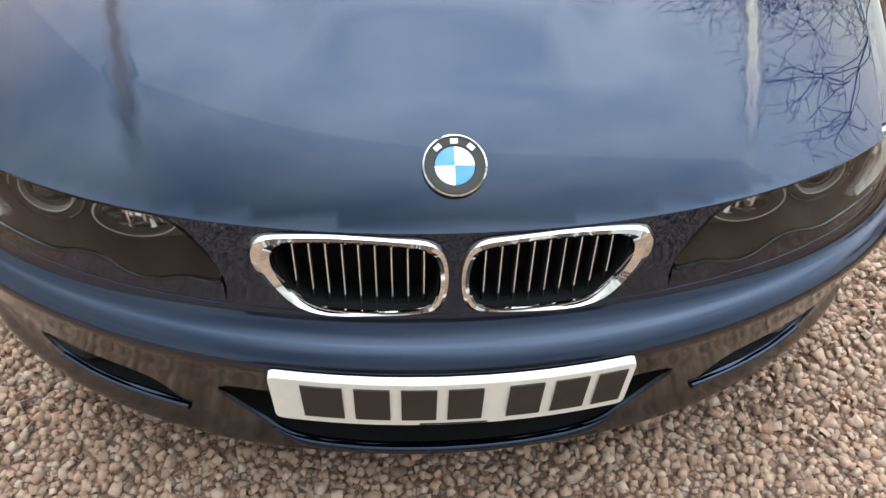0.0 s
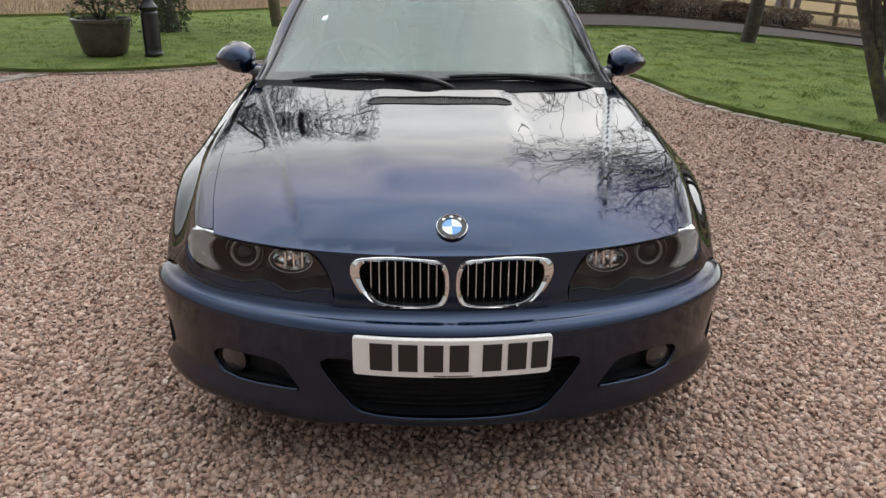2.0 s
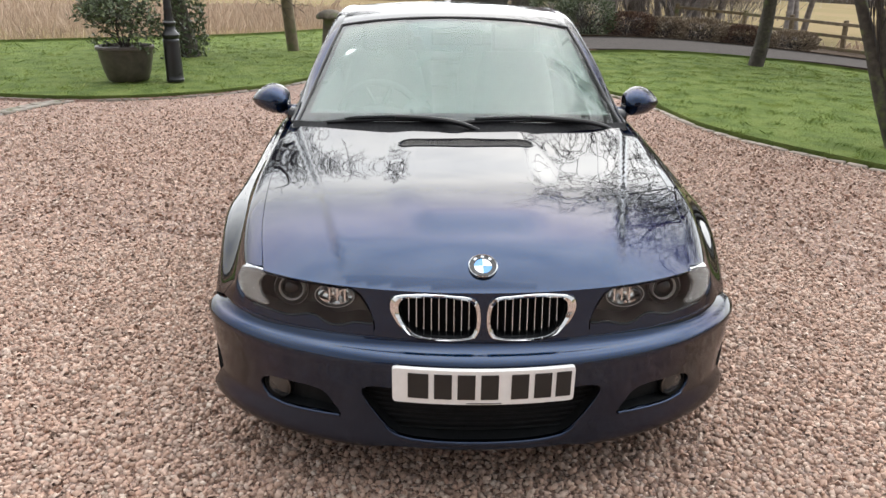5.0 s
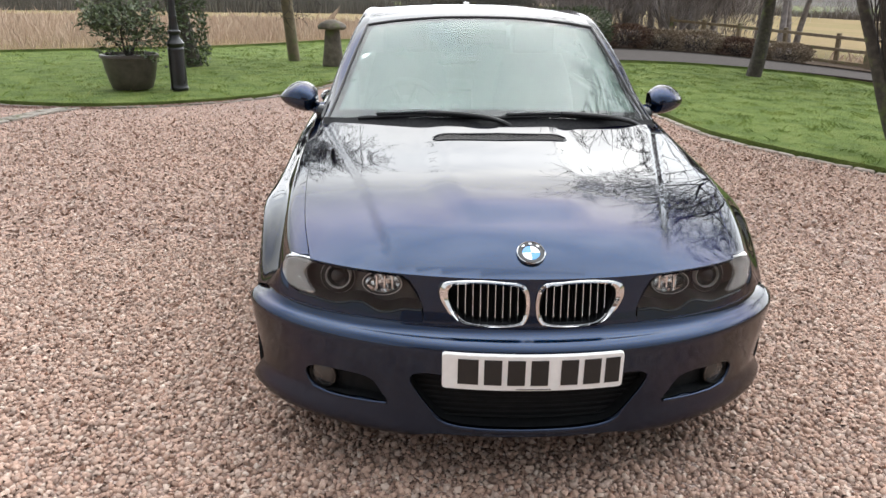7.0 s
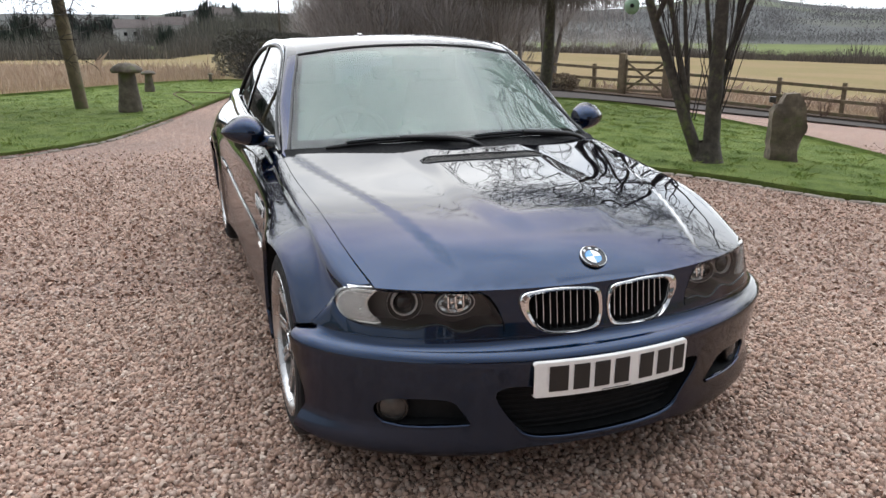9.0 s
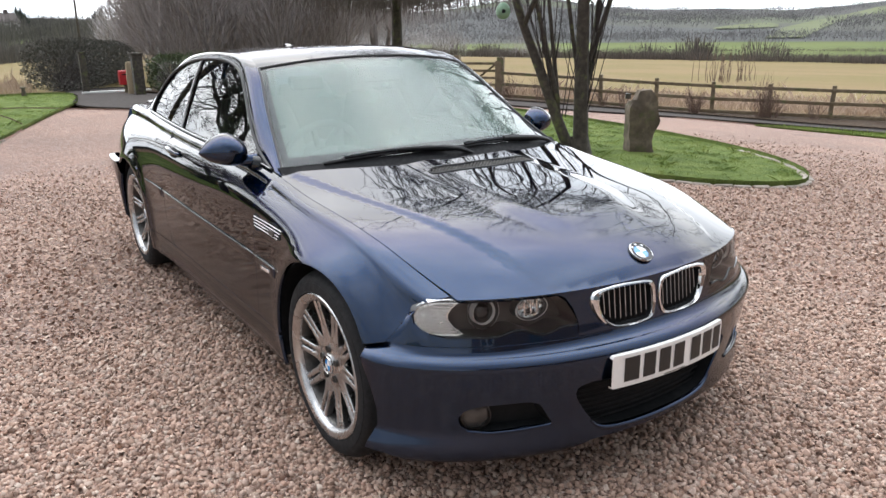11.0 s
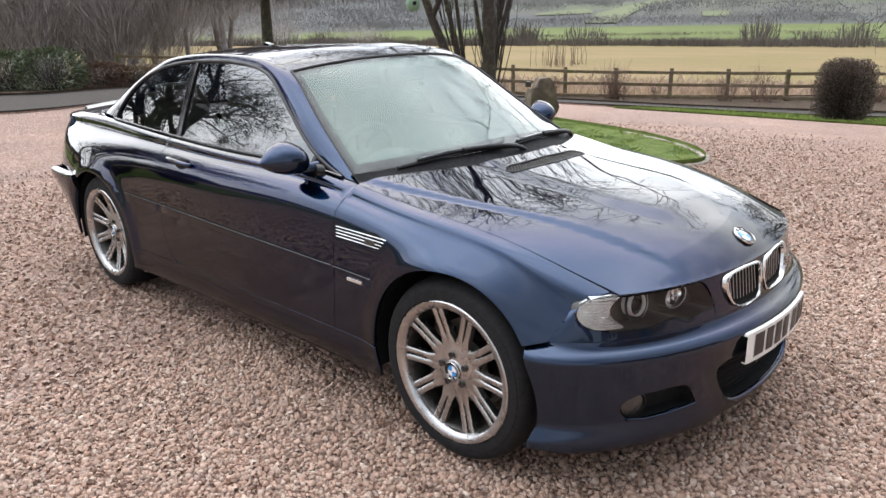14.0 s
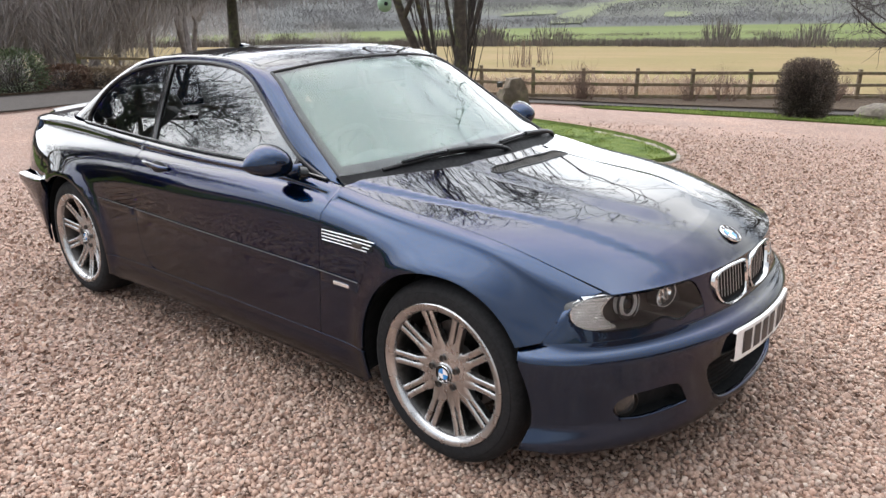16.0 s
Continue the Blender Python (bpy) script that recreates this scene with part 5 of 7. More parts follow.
def gz(x, y):
    """The lie of the land: level by the car, falling to the east and north."""
    x, y = np.asarray(x, float), np.asarray(y, float)
    a = np.clip(x - 1.5, 0, 7.5)
    z = -0.006 * a * a - 0.09 * np.clip(x - 9.0, 0, 8.5) - 0.037 * np.maximum(x - 17.5, 0) * np.exp(-np.maximum(x - 17.5, 0) / 900)
    z = z - 0.03 * np.clip(y - 18, 0, 200) * np.clip((20 - x) / 20, 0, 1)
    return z


def far_lift(x, y):
    """Hills beyond the fields, highest to the east."""
    d = np.hypot(x, y - 3)
    az = np.degrees(np.arctan2(x, y - 3))
    east = np.clip((az - 14) / 16, 0, 1) * np.clip((150 - az) / 30, 0, 1)
    k = np.clip((d - 190) / 700, 0, 1)
    low = k * k * (3 - 2 * k) * 18 + np.clip((d - 150) / 100, 0, 1) * 2
    peak = 1.1 + 0.95 * np.clip((az - 58) / 18, 0, 1) + 0.9 * np.clip((51 - az) / 9, 0, 1) * np.clip((az - 30) / 9, 0, 1) + 0.12 * np.sin(az * 0.5)
    rise = np.interp(d, [140, 150, 172, 240, 330], [-2.35, -2.1, -1.65, -1.05, -0.25]) + (peak + 0.25) * np.clip((d - 330) / 420, 0, 1) ** 0.8
    high = 1.5 + np.minimum(d, 1200) * np.tan(np.radians(rise)) - gz(x, y)
    return low * (1 - east) + high * east * np.clip((d - 140) / 12, 0, 1)


def hill_z(x, y):
    return gz(x, y) + far_lift(x, y)


def ground_material():
    m = Mat("field_ground", rough=1.0, Specular_IOR_Level=0.05)
    big, fine = m.noise(0.035, 4), m.noise(2.4, 6)
    near = m.ramp(fine, [(0.3, (0.17, 0.125, 0.065)), (0.55, (0.235, 0.175, 0.09)), (0.8, (0.155, 0.135, 0.058))])
    green = m.ramp(big, [(0.42, (0.21, 0.155, 0.082)), (0.52, (0.15, 0.135, 0.055)), (0.6, (0.225, 0.165, 0.09))])
    field = m.mix(0.45, near, green)
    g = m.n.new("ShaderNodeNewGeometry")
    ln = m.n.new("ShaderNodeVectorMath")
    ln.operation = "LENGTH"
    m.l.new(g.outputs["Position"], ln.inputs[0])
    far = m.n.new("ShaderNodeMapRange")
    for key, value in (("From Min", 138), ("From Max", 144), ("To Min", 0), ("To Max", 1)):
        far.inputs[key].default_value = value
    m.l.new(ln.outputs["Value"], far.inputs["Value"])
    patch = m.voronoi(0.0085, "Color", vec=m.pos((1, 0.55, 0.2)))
    # distance haze is mixed into the hill's grey and green tones
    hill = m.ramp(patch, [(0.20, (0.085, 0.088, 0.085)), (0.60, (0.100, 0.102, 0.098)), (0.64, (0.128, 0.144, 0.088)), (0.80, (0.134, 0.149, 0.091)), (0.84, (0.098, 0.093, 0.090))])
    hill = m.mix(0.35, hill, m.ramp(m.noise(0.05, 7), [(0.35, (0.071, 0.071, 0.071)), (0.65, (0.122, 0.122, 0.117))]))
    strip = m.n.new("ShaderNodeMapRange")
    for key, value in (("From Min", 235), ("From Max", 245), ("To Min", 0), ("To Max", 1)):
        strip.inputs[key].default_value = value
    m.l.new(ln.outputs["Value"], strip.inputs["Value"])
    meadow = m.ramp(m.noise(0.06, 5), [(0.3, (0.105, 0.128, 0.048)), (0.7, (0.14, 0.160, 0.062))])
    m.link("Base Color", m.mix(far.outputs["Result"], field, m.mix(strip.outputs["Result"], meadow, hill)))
    return m.bump(fine, 0.6, 0.05).m


rings = np.r_[0, np.geomspace(3, 2600, 90)]
spokes = np.linspace(0, 2 * np.pi, 180, endpoint=False)
rows = []
for r in rings:
    x, y = r * np.sin(spokes), 3 + r * np.cos(spokes)
    rows.append(np.stack([x, y, hill_z(x, y) - 0.05], 1))
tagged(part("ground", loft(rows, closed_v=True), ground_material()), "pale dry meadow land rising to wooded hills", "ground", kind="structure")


def draped(outline, lift, h, rim=0.03):
    """A sheet that follows the land inside an outline."""
    o = np.asarray(outline, float)
    if ((o[:, 0] * np.roll(o[:, 1], -1)) - (np.roll(o[:, 0], -1) * o[:, 1])).sum() < 0:
        o = o[::-1]
    return panel(o, lambda uv: np.stack([uv[:, 0], uv[:, 1], gz(uv[:, 0], uv[:, 1]) + lift], 1), h, rim=rim, edge=0.004)


def gravel_base_material():
    m = Mat("gravel_bed", rough=0.95, Specular_IOR_Level=0.15)
    cell = m.voronoi(58, "Color")
    c = m.ramp(cell, [(0.15, (0.214, 0.135, 0.106)), (0.35, (0.405, 0.270, 0.214)), (0.5, (0.506, 0.348, 0.281)), (0.65, (0.348, 0.259, 0.219)), (0.85, (0.585, 0.483, 0.421))])
    track = m.ramp(m.noise(0.55, 4), [(0.35, (0.80, 0.80, 0.82)), (0.7, (1.12, 1.06, 1.03))])
    c = m.mix(1.0, c, track, "MULTIPLY")
    # dark cell borders paint the shade in the gaps between stones
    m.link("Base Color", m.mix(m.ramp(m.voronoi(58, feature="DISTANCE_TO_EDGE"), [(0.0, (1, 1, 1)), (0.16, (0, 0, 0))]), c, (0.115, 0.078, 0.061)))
    return m.bump(m.voronoi(58, feature="SMOOTH_F1"), 0.6, -0.02).m


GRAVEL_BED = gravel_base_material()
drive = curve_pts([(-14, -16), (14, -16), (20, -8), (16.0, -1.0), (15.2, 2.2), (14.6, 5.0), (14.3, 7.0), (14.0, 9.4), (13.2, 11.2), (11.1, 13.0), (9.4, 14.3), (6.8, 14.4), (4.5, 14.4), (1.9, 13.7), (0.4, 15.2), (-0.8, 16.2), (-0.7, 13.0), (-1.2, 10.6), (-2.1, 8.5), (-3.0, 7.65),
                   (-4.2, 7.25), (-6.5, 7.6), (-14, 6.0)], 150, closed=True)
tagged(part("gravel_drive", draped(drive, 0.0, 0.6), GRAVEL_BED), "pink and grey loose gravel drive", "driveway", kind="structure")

RIGHT_EDGE = [(1.45, 9.9), (1.95, 8.8), (2.72, 7.05), (2.85, 5.92), (3.15, 5.2), (3.5, 4.65), (3.95, 4.0), (4.2, 3.4), (4.6, 2.85), (5.1, 2.62), (5.6, 2.78)]
FAR_EDGE = [(5.6, 2.78), (6.3, 3.35), (7.3, 4.8), (7.95, 6.3), (8.6, 8.2), (9.0, 10.0)]
LAWN_E = RIGHT_EDGE + FAR_EDGE[1:] + [(9.2, 11.8), (8.6, 13.5), (6.8, 14.2), (4.6, 14.1), (2.9, 13.0), (2.0, 11.2)]
LEFT_EDGE = [(-14, 6.6), (-9.0, 7.6), (-6.5, 7.75), (-5.3, 7.48), (-4.3, 7.32), (-3.3, 7.55), (-2.65, 7.95), (-2.1, 8.5), (-1.5, 9.8), (-1.1, 11.0), (-0.4, 13.2), (0.2, 15.0)]
LAWN_W = LEFT_EDGE + [(0.75, 16.8), (0.95, 18.6), (0.9, 20.4), (0.1, 21.2), (-1.4, 20.0), (-3.9, 16.7), (-7.8, 14.7), (-12, 13.0), (-16, 11)]


def turf_material():
    m = Mat("lawn_turf", rough=1.0, Specular_IOR_Level=0.1)
    f = m.noise(1.3, 6)
    c = m.ramp(f, [(0.3, (0.106, 0.143, 0.040)), (0.55, (0.149, 0.185, 0.052)), (0.8, (0.211, 0.212, 0.081))])
    tuft = m.ramp(m.noise(2.6, 10), [(0.42, (0.056, 0.094, 0.023)), (0.5, (0.122, 0.175, 0.042)), (0.62, (0.199, 0.239, 0.072))])
    c = m.mix(0.75, c, tuft)
    m.link("Base Color", m.mix(0.45, c, m.ramp(m.noise(70, 5), [(0.32, (0.066, 0.107, 0.029)), (0.68, (0.199, 0.239, 0.075))])))
    return m.bump(m.noise(55, 5), 1.0, 0.03).m


TURF = turf_material()
lawn_e, lawn_w = curve_pts(LAWN_E, 120, closed=True), curve_pts(LAWN_W, 120, closed=True)
tagged(part("lawn", draped(lawn_e, 0.012, 0.35, 0.05), TURF), "short green lawn island in the drive", "lawn", kind="structure")
tagged(part("lawn", draped(lawn_w, 0.012, 0.45, 0.05), TURF), "short green lawn beside the drive", "lawn", kind="structure")
verge = curve_pts([(13.9, 8.9), (14.15, 6.8), (14.5, 5.0), (15.0, 2.3), (15.7, -1.0), (20.5, -1.0), (18.6, 2.8), (16.8, 6.2), (15.4, 8.3)], 60, closed=True)
tagged(part("verge", draped(verge, 0.006, 0.5, 0.03), TURF), "green grass verge below the fence", "verge", kind="structure")


def asphalt_material():
    m = Mat("asphalt", rough=1.0, Specular_IOR_Level=0.05)
    f = m.noise(9, 6)
    m.link("Base Color", m.mix(0.35, m.ramp(f, [(0.3, (0.050, 0.043, 0.039)), (0.7, (0.085, 0.072, 0.064))]), m.ramp(m.noise(180, 3), [(0.3, (0.03, 0.03, 0.03)), (0.7, (0.13, 0.12, 0.115))])))
    return m.bump(m.noise(220, 3), 0.6, 0.004).m


lane = curve_pts([(0.85, 17.6), (0.6, 16.4), (0.7, 15.2), (1.9, 13.9), (4.5, 14.35), (6.8, 14.35), (9.3, 14.2), (10.9, 12.9), (13.0, 11.2), (15.4, 8.5), (16.8, 6.2), (18.6, 2.8), (20.5, -1.0), (21.6, -1.0), (19.7, 3.6), (18.3, 6.6), (17.1, 9.9), (15.2, 13.0), (13.3, 15.6), (11.0, 17.8), (8.5, 18.4), (5.5, 18.0), (3.2, 17.4), (3.0, 18.8), (3.4, 21.5), (3.0, 22.6), (1.6, 22.4), (1.1, 20.5)], 150, closed=True)
tagged(part("lane", draped(lane, 0.015, 0.6), asphalt_material()), "worn grey asphalt lane", "road", kind="structure")
bed_line = curve_pts([(3.2, 17.5), (5.5, 18.1), (8.5, 18.5), (11.1, 17.9), (13.4, 15.7), (15.3, 13.1), (17.2, 10.0), (18.4, 6.7), (19.8, 3.7), (22.5, -1.5), (28, -1.5), (26.0, 5.5), (22, 9.2), (18.6, 13.6), (16.5, 17), (14.5, 20.5), (11.0, 23), (4.0, 22.5)], 90, closed=True)


def soil_material():
    m = Mat("leaf_litter_soil", rough=1.0, Specular_IOR_Level=0.1)
    m.link("Base Color", m.ramp(m.noise(14, 6), [(0.3, (0.035, 0.025, 0.018)), (0.55, (0.07, 0.05, 0.035)), (0.75, (0.13, 0.095, 0.065))]))
    return m.bump(m.noise(25, 5), 0.8, 0.03).m


tagged(part("planting_bed", draped(bed_line, 0.03, 0.6), soil_material()), "bare brown soil bed along the fence", "flower bed", kind="structure")

# ---- setts that edge the lawns ----
def stone_material(name, lo, mid, hi, scale=9, bump=0.02, vary=0.22):
    m = Mat(name, rough=0.9)
    f = m.noise(scale, 7)
    c = m.ramp(f, [(0.28, lo), (0.5, mid), (0.75, hi)])
    tint = m.mix(vary, c, m.ramp(m.rnd(), [(0.0, (0.10, 0.09, 0.08)), (0.5, (0.35, 0.30, 0.25)), (1.0, (0.5, 0.46, 0.42))]))
    moss = m.ramp(m.noise(scale * 0.45, 5), [(0.55, (0, 0, 0)), (0.68, (1, 1, 1))])
    m.link("Base Color", m.mix(moss, tint, (0.10, 0.11, 0.045)))
    return m.bump(f, 0.7, bump).m


SETT = stone_material("granite_sett", (0.20, 0.17, 0.14), (0.34, 0.29, 0.24), (0.46, 0.41, 0.35), 14, 0.008)
rng = np.random.default_rng(4)
MOSSY_SETT = stone_material("mossy_sett", (0.10, 0.088, 0.070), (0.18, 0.155, 0.125), (0.27, 0.24, 0.20), 11, 0.010)
sett_mesh = {}


def lay_setts(name, pts, label, size=(0.17, 0.105), rows_n=1, material=None):
    """A kerb of separate setts along a line."""
    material = material or SETT
    edging = tagged(new(name), label, "edging", kind="structure")
    c = curve_pts(pts, 400)
    d = np.r_[0, np.cumsum(np.linalg.norm(np.diff(c, axis=0), axis=1))]
    for r in range(rows_n):
        for s in np.arange(0, d[-1] - 0.1, size[0] + 0.008):
            i = min(int(np.searchsorted(d, s)), len(c) - 2)
            t = c[i + 1] - c[i]
            t /= np.linalg.norm(t)
            nrm = np.array([-t[1], t[0]])
            p = c[i] + nrm * (r * (size[1] + 0.006)) + rng.normal(0, 0.004, 2)
            if material.name not in sett_mesh:
                ob = part("sett", box((size[0], size[1], 0.10), (0, 0, 0), 0.011, 1), material)
                sett_mesh[material.name] = ob.data
            else:
                ob = new("sett", sett_mesh[material.name])
            ob.parent = edging
            ob.matrix_basis = pose(p[0], p[1], float(gz(p[0], p[1])) - 0.028 + rng.normal(0, 0.003), rng.normal(0, 2), rng.normal(0, 2), math.degrees(math.atan2(t[1], t[0])) + rng.normal(0, 2.5)) @ Matrix.Diagonal((rng.uniform(0.9, 1.04), rng.uniform(0.9, 1.1), 1, 1))
    return edging


# ---- wood ----
BARK = stone_material("grey_brown_bark", (0.025, 0.021, 0.017), (0.050, 0.041, 0.033), (0.092, 0.077, 0.062), 16, 0.02, 0.03)
TWIG = simple("bare_twig", (0.040, 0.032, 0.030), 0.9, var=0.35, scale=3)
# far twigs are lightened: distance haze is put into their colour
TWIG_HAZED = simple("hazed_bare_twig", (0.32, 0.29, 0.285), 0.95, var=0.35, scale=1.5)


def limb_mesh(segs, sides):
    """Tapered prisms from rows of start, end, radius, radius."""
    s = np.array(segs)
    a, b, ra, rb = s[:, :3], s[:, 3:6], s[:, 6], s[:, 7]
    d = b - a
    d /= np.linalg.norm(d, axis=1, keepdims=True) + 1e-9
    ref = np.where(np.abs(d[:, 2:3]) < 0.9, [[0, 0, 1.0]], [[1.0, 0, 0]])
    u = np.cross(ref, d)
    u /= np.linalg.norm(u, axis=1, keepdims=True) + 1e-9
    w = np.cross(d, u)
    ang = np.linspace(0, 2 * np.pi, sides, endpoint=False)
    ring = np.cos(ang)[None, :, None] * u[:, None] + np.sin(ang)[None, :, None] * w[:, None]
    v = np.concatenate([a[:, None] + ring * ra[:, None, None], b[:, None] + ring * rb[:, None, None]], 1)
    n = len(s)
    base = (np.arange(n) * 2 * sides)[:, None]
    i = np.arange(sides)
    j = (i + 1) % sides
    t1 = np.stack([i, j, j + sides], 1)
    t2 = np.stack([i, j + sides, i + sides], 1)
    tri = np.concatenate([t1, t2])
    return v.reshape(-1, 3), (base[:, :, None] + tri[None]).reshape(-1, 3)


def grow(seed, stems, levels=5, kids=4, spread=38, shrink=0.66, droop=0.0, lean_up=0.25, wiggle=9, first=0.4, steps=4, trunk=1.0, fine=0.0022):
    """Branches from stems (start, way, length, radius): thick limbs and twigs."""
    r = random.Random(seed)
    thick, thin = [], []
    todo = [(Vector(p), Vector(w).normalized(), ln, rad, 0) for p, w, ln, rad in stems]
    while todo:
        p, w, ln, rad, lev = todo.pop()
        n = steps if lev < 3 else 3
        for k in range(n):
            w2 = (w + Vector((r.gauss(0, 1), r.gauss(0, 1), r.gauss(0, 1))) * math.sin(math.radians((wiggle + 2 * lev) * (trunk if lev == 0 else 1)))).normalized()
            w2 = (w2 + Vector((0, 0, (lean_up if lev else 0.05) * 0.35 - droop * lev * 0.18))).normalized()
            q = p + w2 * (ln / n)
            r1 = rad * (1 - 0.42 * (k + 1) / n) if lev < levels else rad * (1 - 0.8 * (k + 1) / n)
            r0 = rad * (1 - 0.42 * k / n) if lev < levels else rad * (1 - 0.8 * k / n)
            (thick if r0 > 0.022 else thin).append((*p, *q, r0, r1))
            if lev < levels and (k + 1) / n > first:
                for _ in range(max(1, round(kids / n + r.uniform(-0.3, 0.6)))):
                    side = w2.orthogonal()
                    side.rotate(Matrix.Rotation(r.uniform(0, 6.283), 3, w2))
                    a = math.radians(spread * r.uniform(0.55, 1.35))
                    todo.append((q, (w2 * math.cos(a) + side * math.sin(a)).normalized(), ln * shrink * r.uniform(0.7, 1.15), max(fine, r1 * r.uniform(0.5, 0.72)), lev + 1))
            p, w = q, w2
        if lev < levels:
            todo.append((p, w, ln * shrink, max(fine, rad * 0.56), lev + 1))
    return thick, thin


def bare_tree(name, label, thick, thin, at, twig=None, group="", sides=7, bark=None):
    tree = thing(name, label, "tree", group, (at[0], at[1], float(gz(at[0], at[1]))))
    v, t = limb_mesh(thick, sides)
    fast_mesh("trunk", v, t, bark or BARK, tree, True)
    v, t = limb_mesh(thin, 3)
    fast_mesh("crown", v, t, twig or TWIG, tree)
    return tree


# ---- trees on the lawns ----
th, tn = grow(11, [((0.03, -0.02, -0.1), (-0.38, 0.19, 1), 2.35, 0.076), ((0.09, -0.05, -0.1), (0.03, 0.0, 1), 2.5, 0.102), ((-0.17, 0.08, 0.5), (-0.05, 0.05, 1), 2.0, 0.03), ((0.13, 0.0, 0.6), (0.24, 0.02, 1), 1.9, 0.042), ((0.10, -0.03, 0.5), (-0.06, 0.03, 1), 1.9, 0.032),
                   ((0.18, -0.03, 1.15), (0.36, -0.1, 1), 1.55, 0.034), ((-0.2, 0.08, 0.7), (-0.22, 0.1, 1), 1.8, 0.036)],
              levels=5, kids=4, spread=44, shrink=0.72, lean_up=0.22, wiggle=10, first=0.6, trunk=0.2, fine=0.0055)
th += [(0.07, -0.04, -0.1, 0.06, -0.035, 0.06, 0.21, 0.165), (0.06, -0.035, 0.06, 0.055, -0.03, 0.24, 0.165, 0.13)]
bare_tree("tree", "bare winter tree with two dark stems forking from the lawn", th, tn, (4.50, 5.16))
r5 = random.Random(5)
shoots = []
for k in range(60):
    a, h0 = r5.uniform(0, 6.283), r5.uniform(0.4, 1.7)
    base, way = ((Vector((0, 0, 0)), Vector((-0.30, 0.12, 1))) if k % 3 == 0 else (Vector((0.08, -0.03, 0)), Vector((0.10, -0.01, 1))))
    p = base + way * h0 + Vector((0.05 * math.cos(a), 0.05 * math.sin(a), 0))
    w = Vector((0.22 * math.cos(a), 0.22 * math.sin(a), 1)).normalized()
    for s in range(4):
        q = p + (w + Vector((r5.gauss(0, 0.05), r5.gauss(0, 0.05), 0))) * r5.uniform(0.25, 0.42)
        shoots.append((*p, *q, 0.009 - 0.002 * s, 0.007 - 0.002 * s))
        p = q
v, t = limb_mesh(shoots, 4)
tagged(fast_mesh("brushwood", v, t, TWIG, bpy.data.objects["tree"]), kind="stuff")


TWIG_WILLOW = simple("brown_willow_twig", (0.13, 0.105, 0.10), 0.9, var=0.3, scale=3)


def weeping(seed, lean, height, reach, limbs=11, hang=50, rise=(1.2, 3.2)):
    """A short leaning trunk, arching limbs and long hanging twigs."""
    r = random.Random(seed)
    thick, thin = [], []
    p, top = Vector((0, 0, -0.1)), None
    for k in range(5):
        q = p + (Vector(lean) + Vector((r.gauss(0, 0.04), r.gauss(0, 0.04), 0))) * (height / 5)
        thick.append((*p, *q, 0.15 - 0.012 * k, 0.14 - 0.012 * k))
        p = q
    for k in range(limbs):
        a = k * 6.283 / limbs + r.uniform(-0.3, 0.3)
        out = Vector((math.cos(a), math.sin(a), 0))
        far, up = reach * r.uniform(0.6, 1.1), r.uniform(*rise)
        path = [p + out * far * t + Vector((0, 0, up * math.sin(min(1.0, t * 1.35) * 1.57) - 0.5 * t**3)) + Vector((r.gauss(0, 0.06), r.gauss(0, 0.06), 0)) for t in (0, 0.2, 0.4, 0.6, 0.8, 1.0)]
        for m_, (q0, q1) in enumerate(zip(path[:-1], path[1:])):
            (thick if m_ < 3 else thin).append((*q0, *q1, 0.075 - 0.013 * m_, 0.062 - 0.013 * m_))
        for _ in range(hang * 3):
            t = r.uniform(0.15, 1.0) * 4.99
            q = path[int(t)].lerp(path[int(t) + 1], t % 1)
            w = Vector((r.gauss(0, 0.5), r.gauss(0, 0.5), 0.25)) + out * 0.25
            ln = r.uniform(1.1, 3.2)
            for n_ in range(6):
                q2 = q + w * (ln / 6)
                if q2.z < 1.75 + 0.3 * r.random():
                    break
                thin.append((*q, *q2, 0.0085 - 0.001 * n_, 0.0075 - 0.001 * n_))
                w = (w * 0.7 + Vector((r.gauss(0, 0.10), r.gauss(0, 0.10), -0.55)))
                if w.length > 1:
                    w.normalize()
                q = q2
    return thick, thin


th, tn = weeping(23, (0.06, 0.03, 1), 2.4, 3.4, 17, 52, (0.3, 2.9))
bare_tree("willow", "weeping bare willow with a leaning trunk on the lawn", th, tn, (6.35, 12.6), TWIG_WILLOW)
limbs_31 = [((0, 0, -0.1), (0.03, 0.02, 1), 2.7, 0.21)]
for k in range(8):
    a = 0.4 + k * 0.785
    limbs_31.append(((0.05, 0.035, 2.2 + 0.19 * k), (math.cos(a), math.sin(a), 0.48 + 0.05 * k), 1.38, 0.080))
th, tn = grow(31, limbs_31, levels=5, kids=3, spread=46, shrink=0.76, lean_up=0.12, wiggle=14, first=0.25, trunk=0.5, fine=0.006)
ivy_tree = bare_tree("tree", "tall bare tree with an ivy-covered trunk", th, tn, (-4.3, 12.1))

limbs_41 = [((0, 0, -0.1), (0.04, -0.02, 1), 2.3, 0.13), ((0, 0.03, 2.15), (-0.15, 1, 0.16), 1.25, 0.042), ((0, 0.03, 2.4), (-0.35, 0.9, 0.25), 1.15, 0.040)]
for k in range(6):
    a = 0.2 + k * 1.047
    limbs_41.append(((0.03, -0.01, 1.9 + 0.2 * k), (math.cos(a), math.sin(a), 0.6 + 0.06 * k), 1.25, 0.055))
th, tn = grow(41, limbs_41, levels=4, kids=3, spread=44, shrink=0.74, lean_up=0.10, wiggle=13, first=0.25, trunk=0.5, fine=0.006)
bare_tree("tree", "bare spreading tree beside the gravel drive", th, tn, (11.8, 0.6))

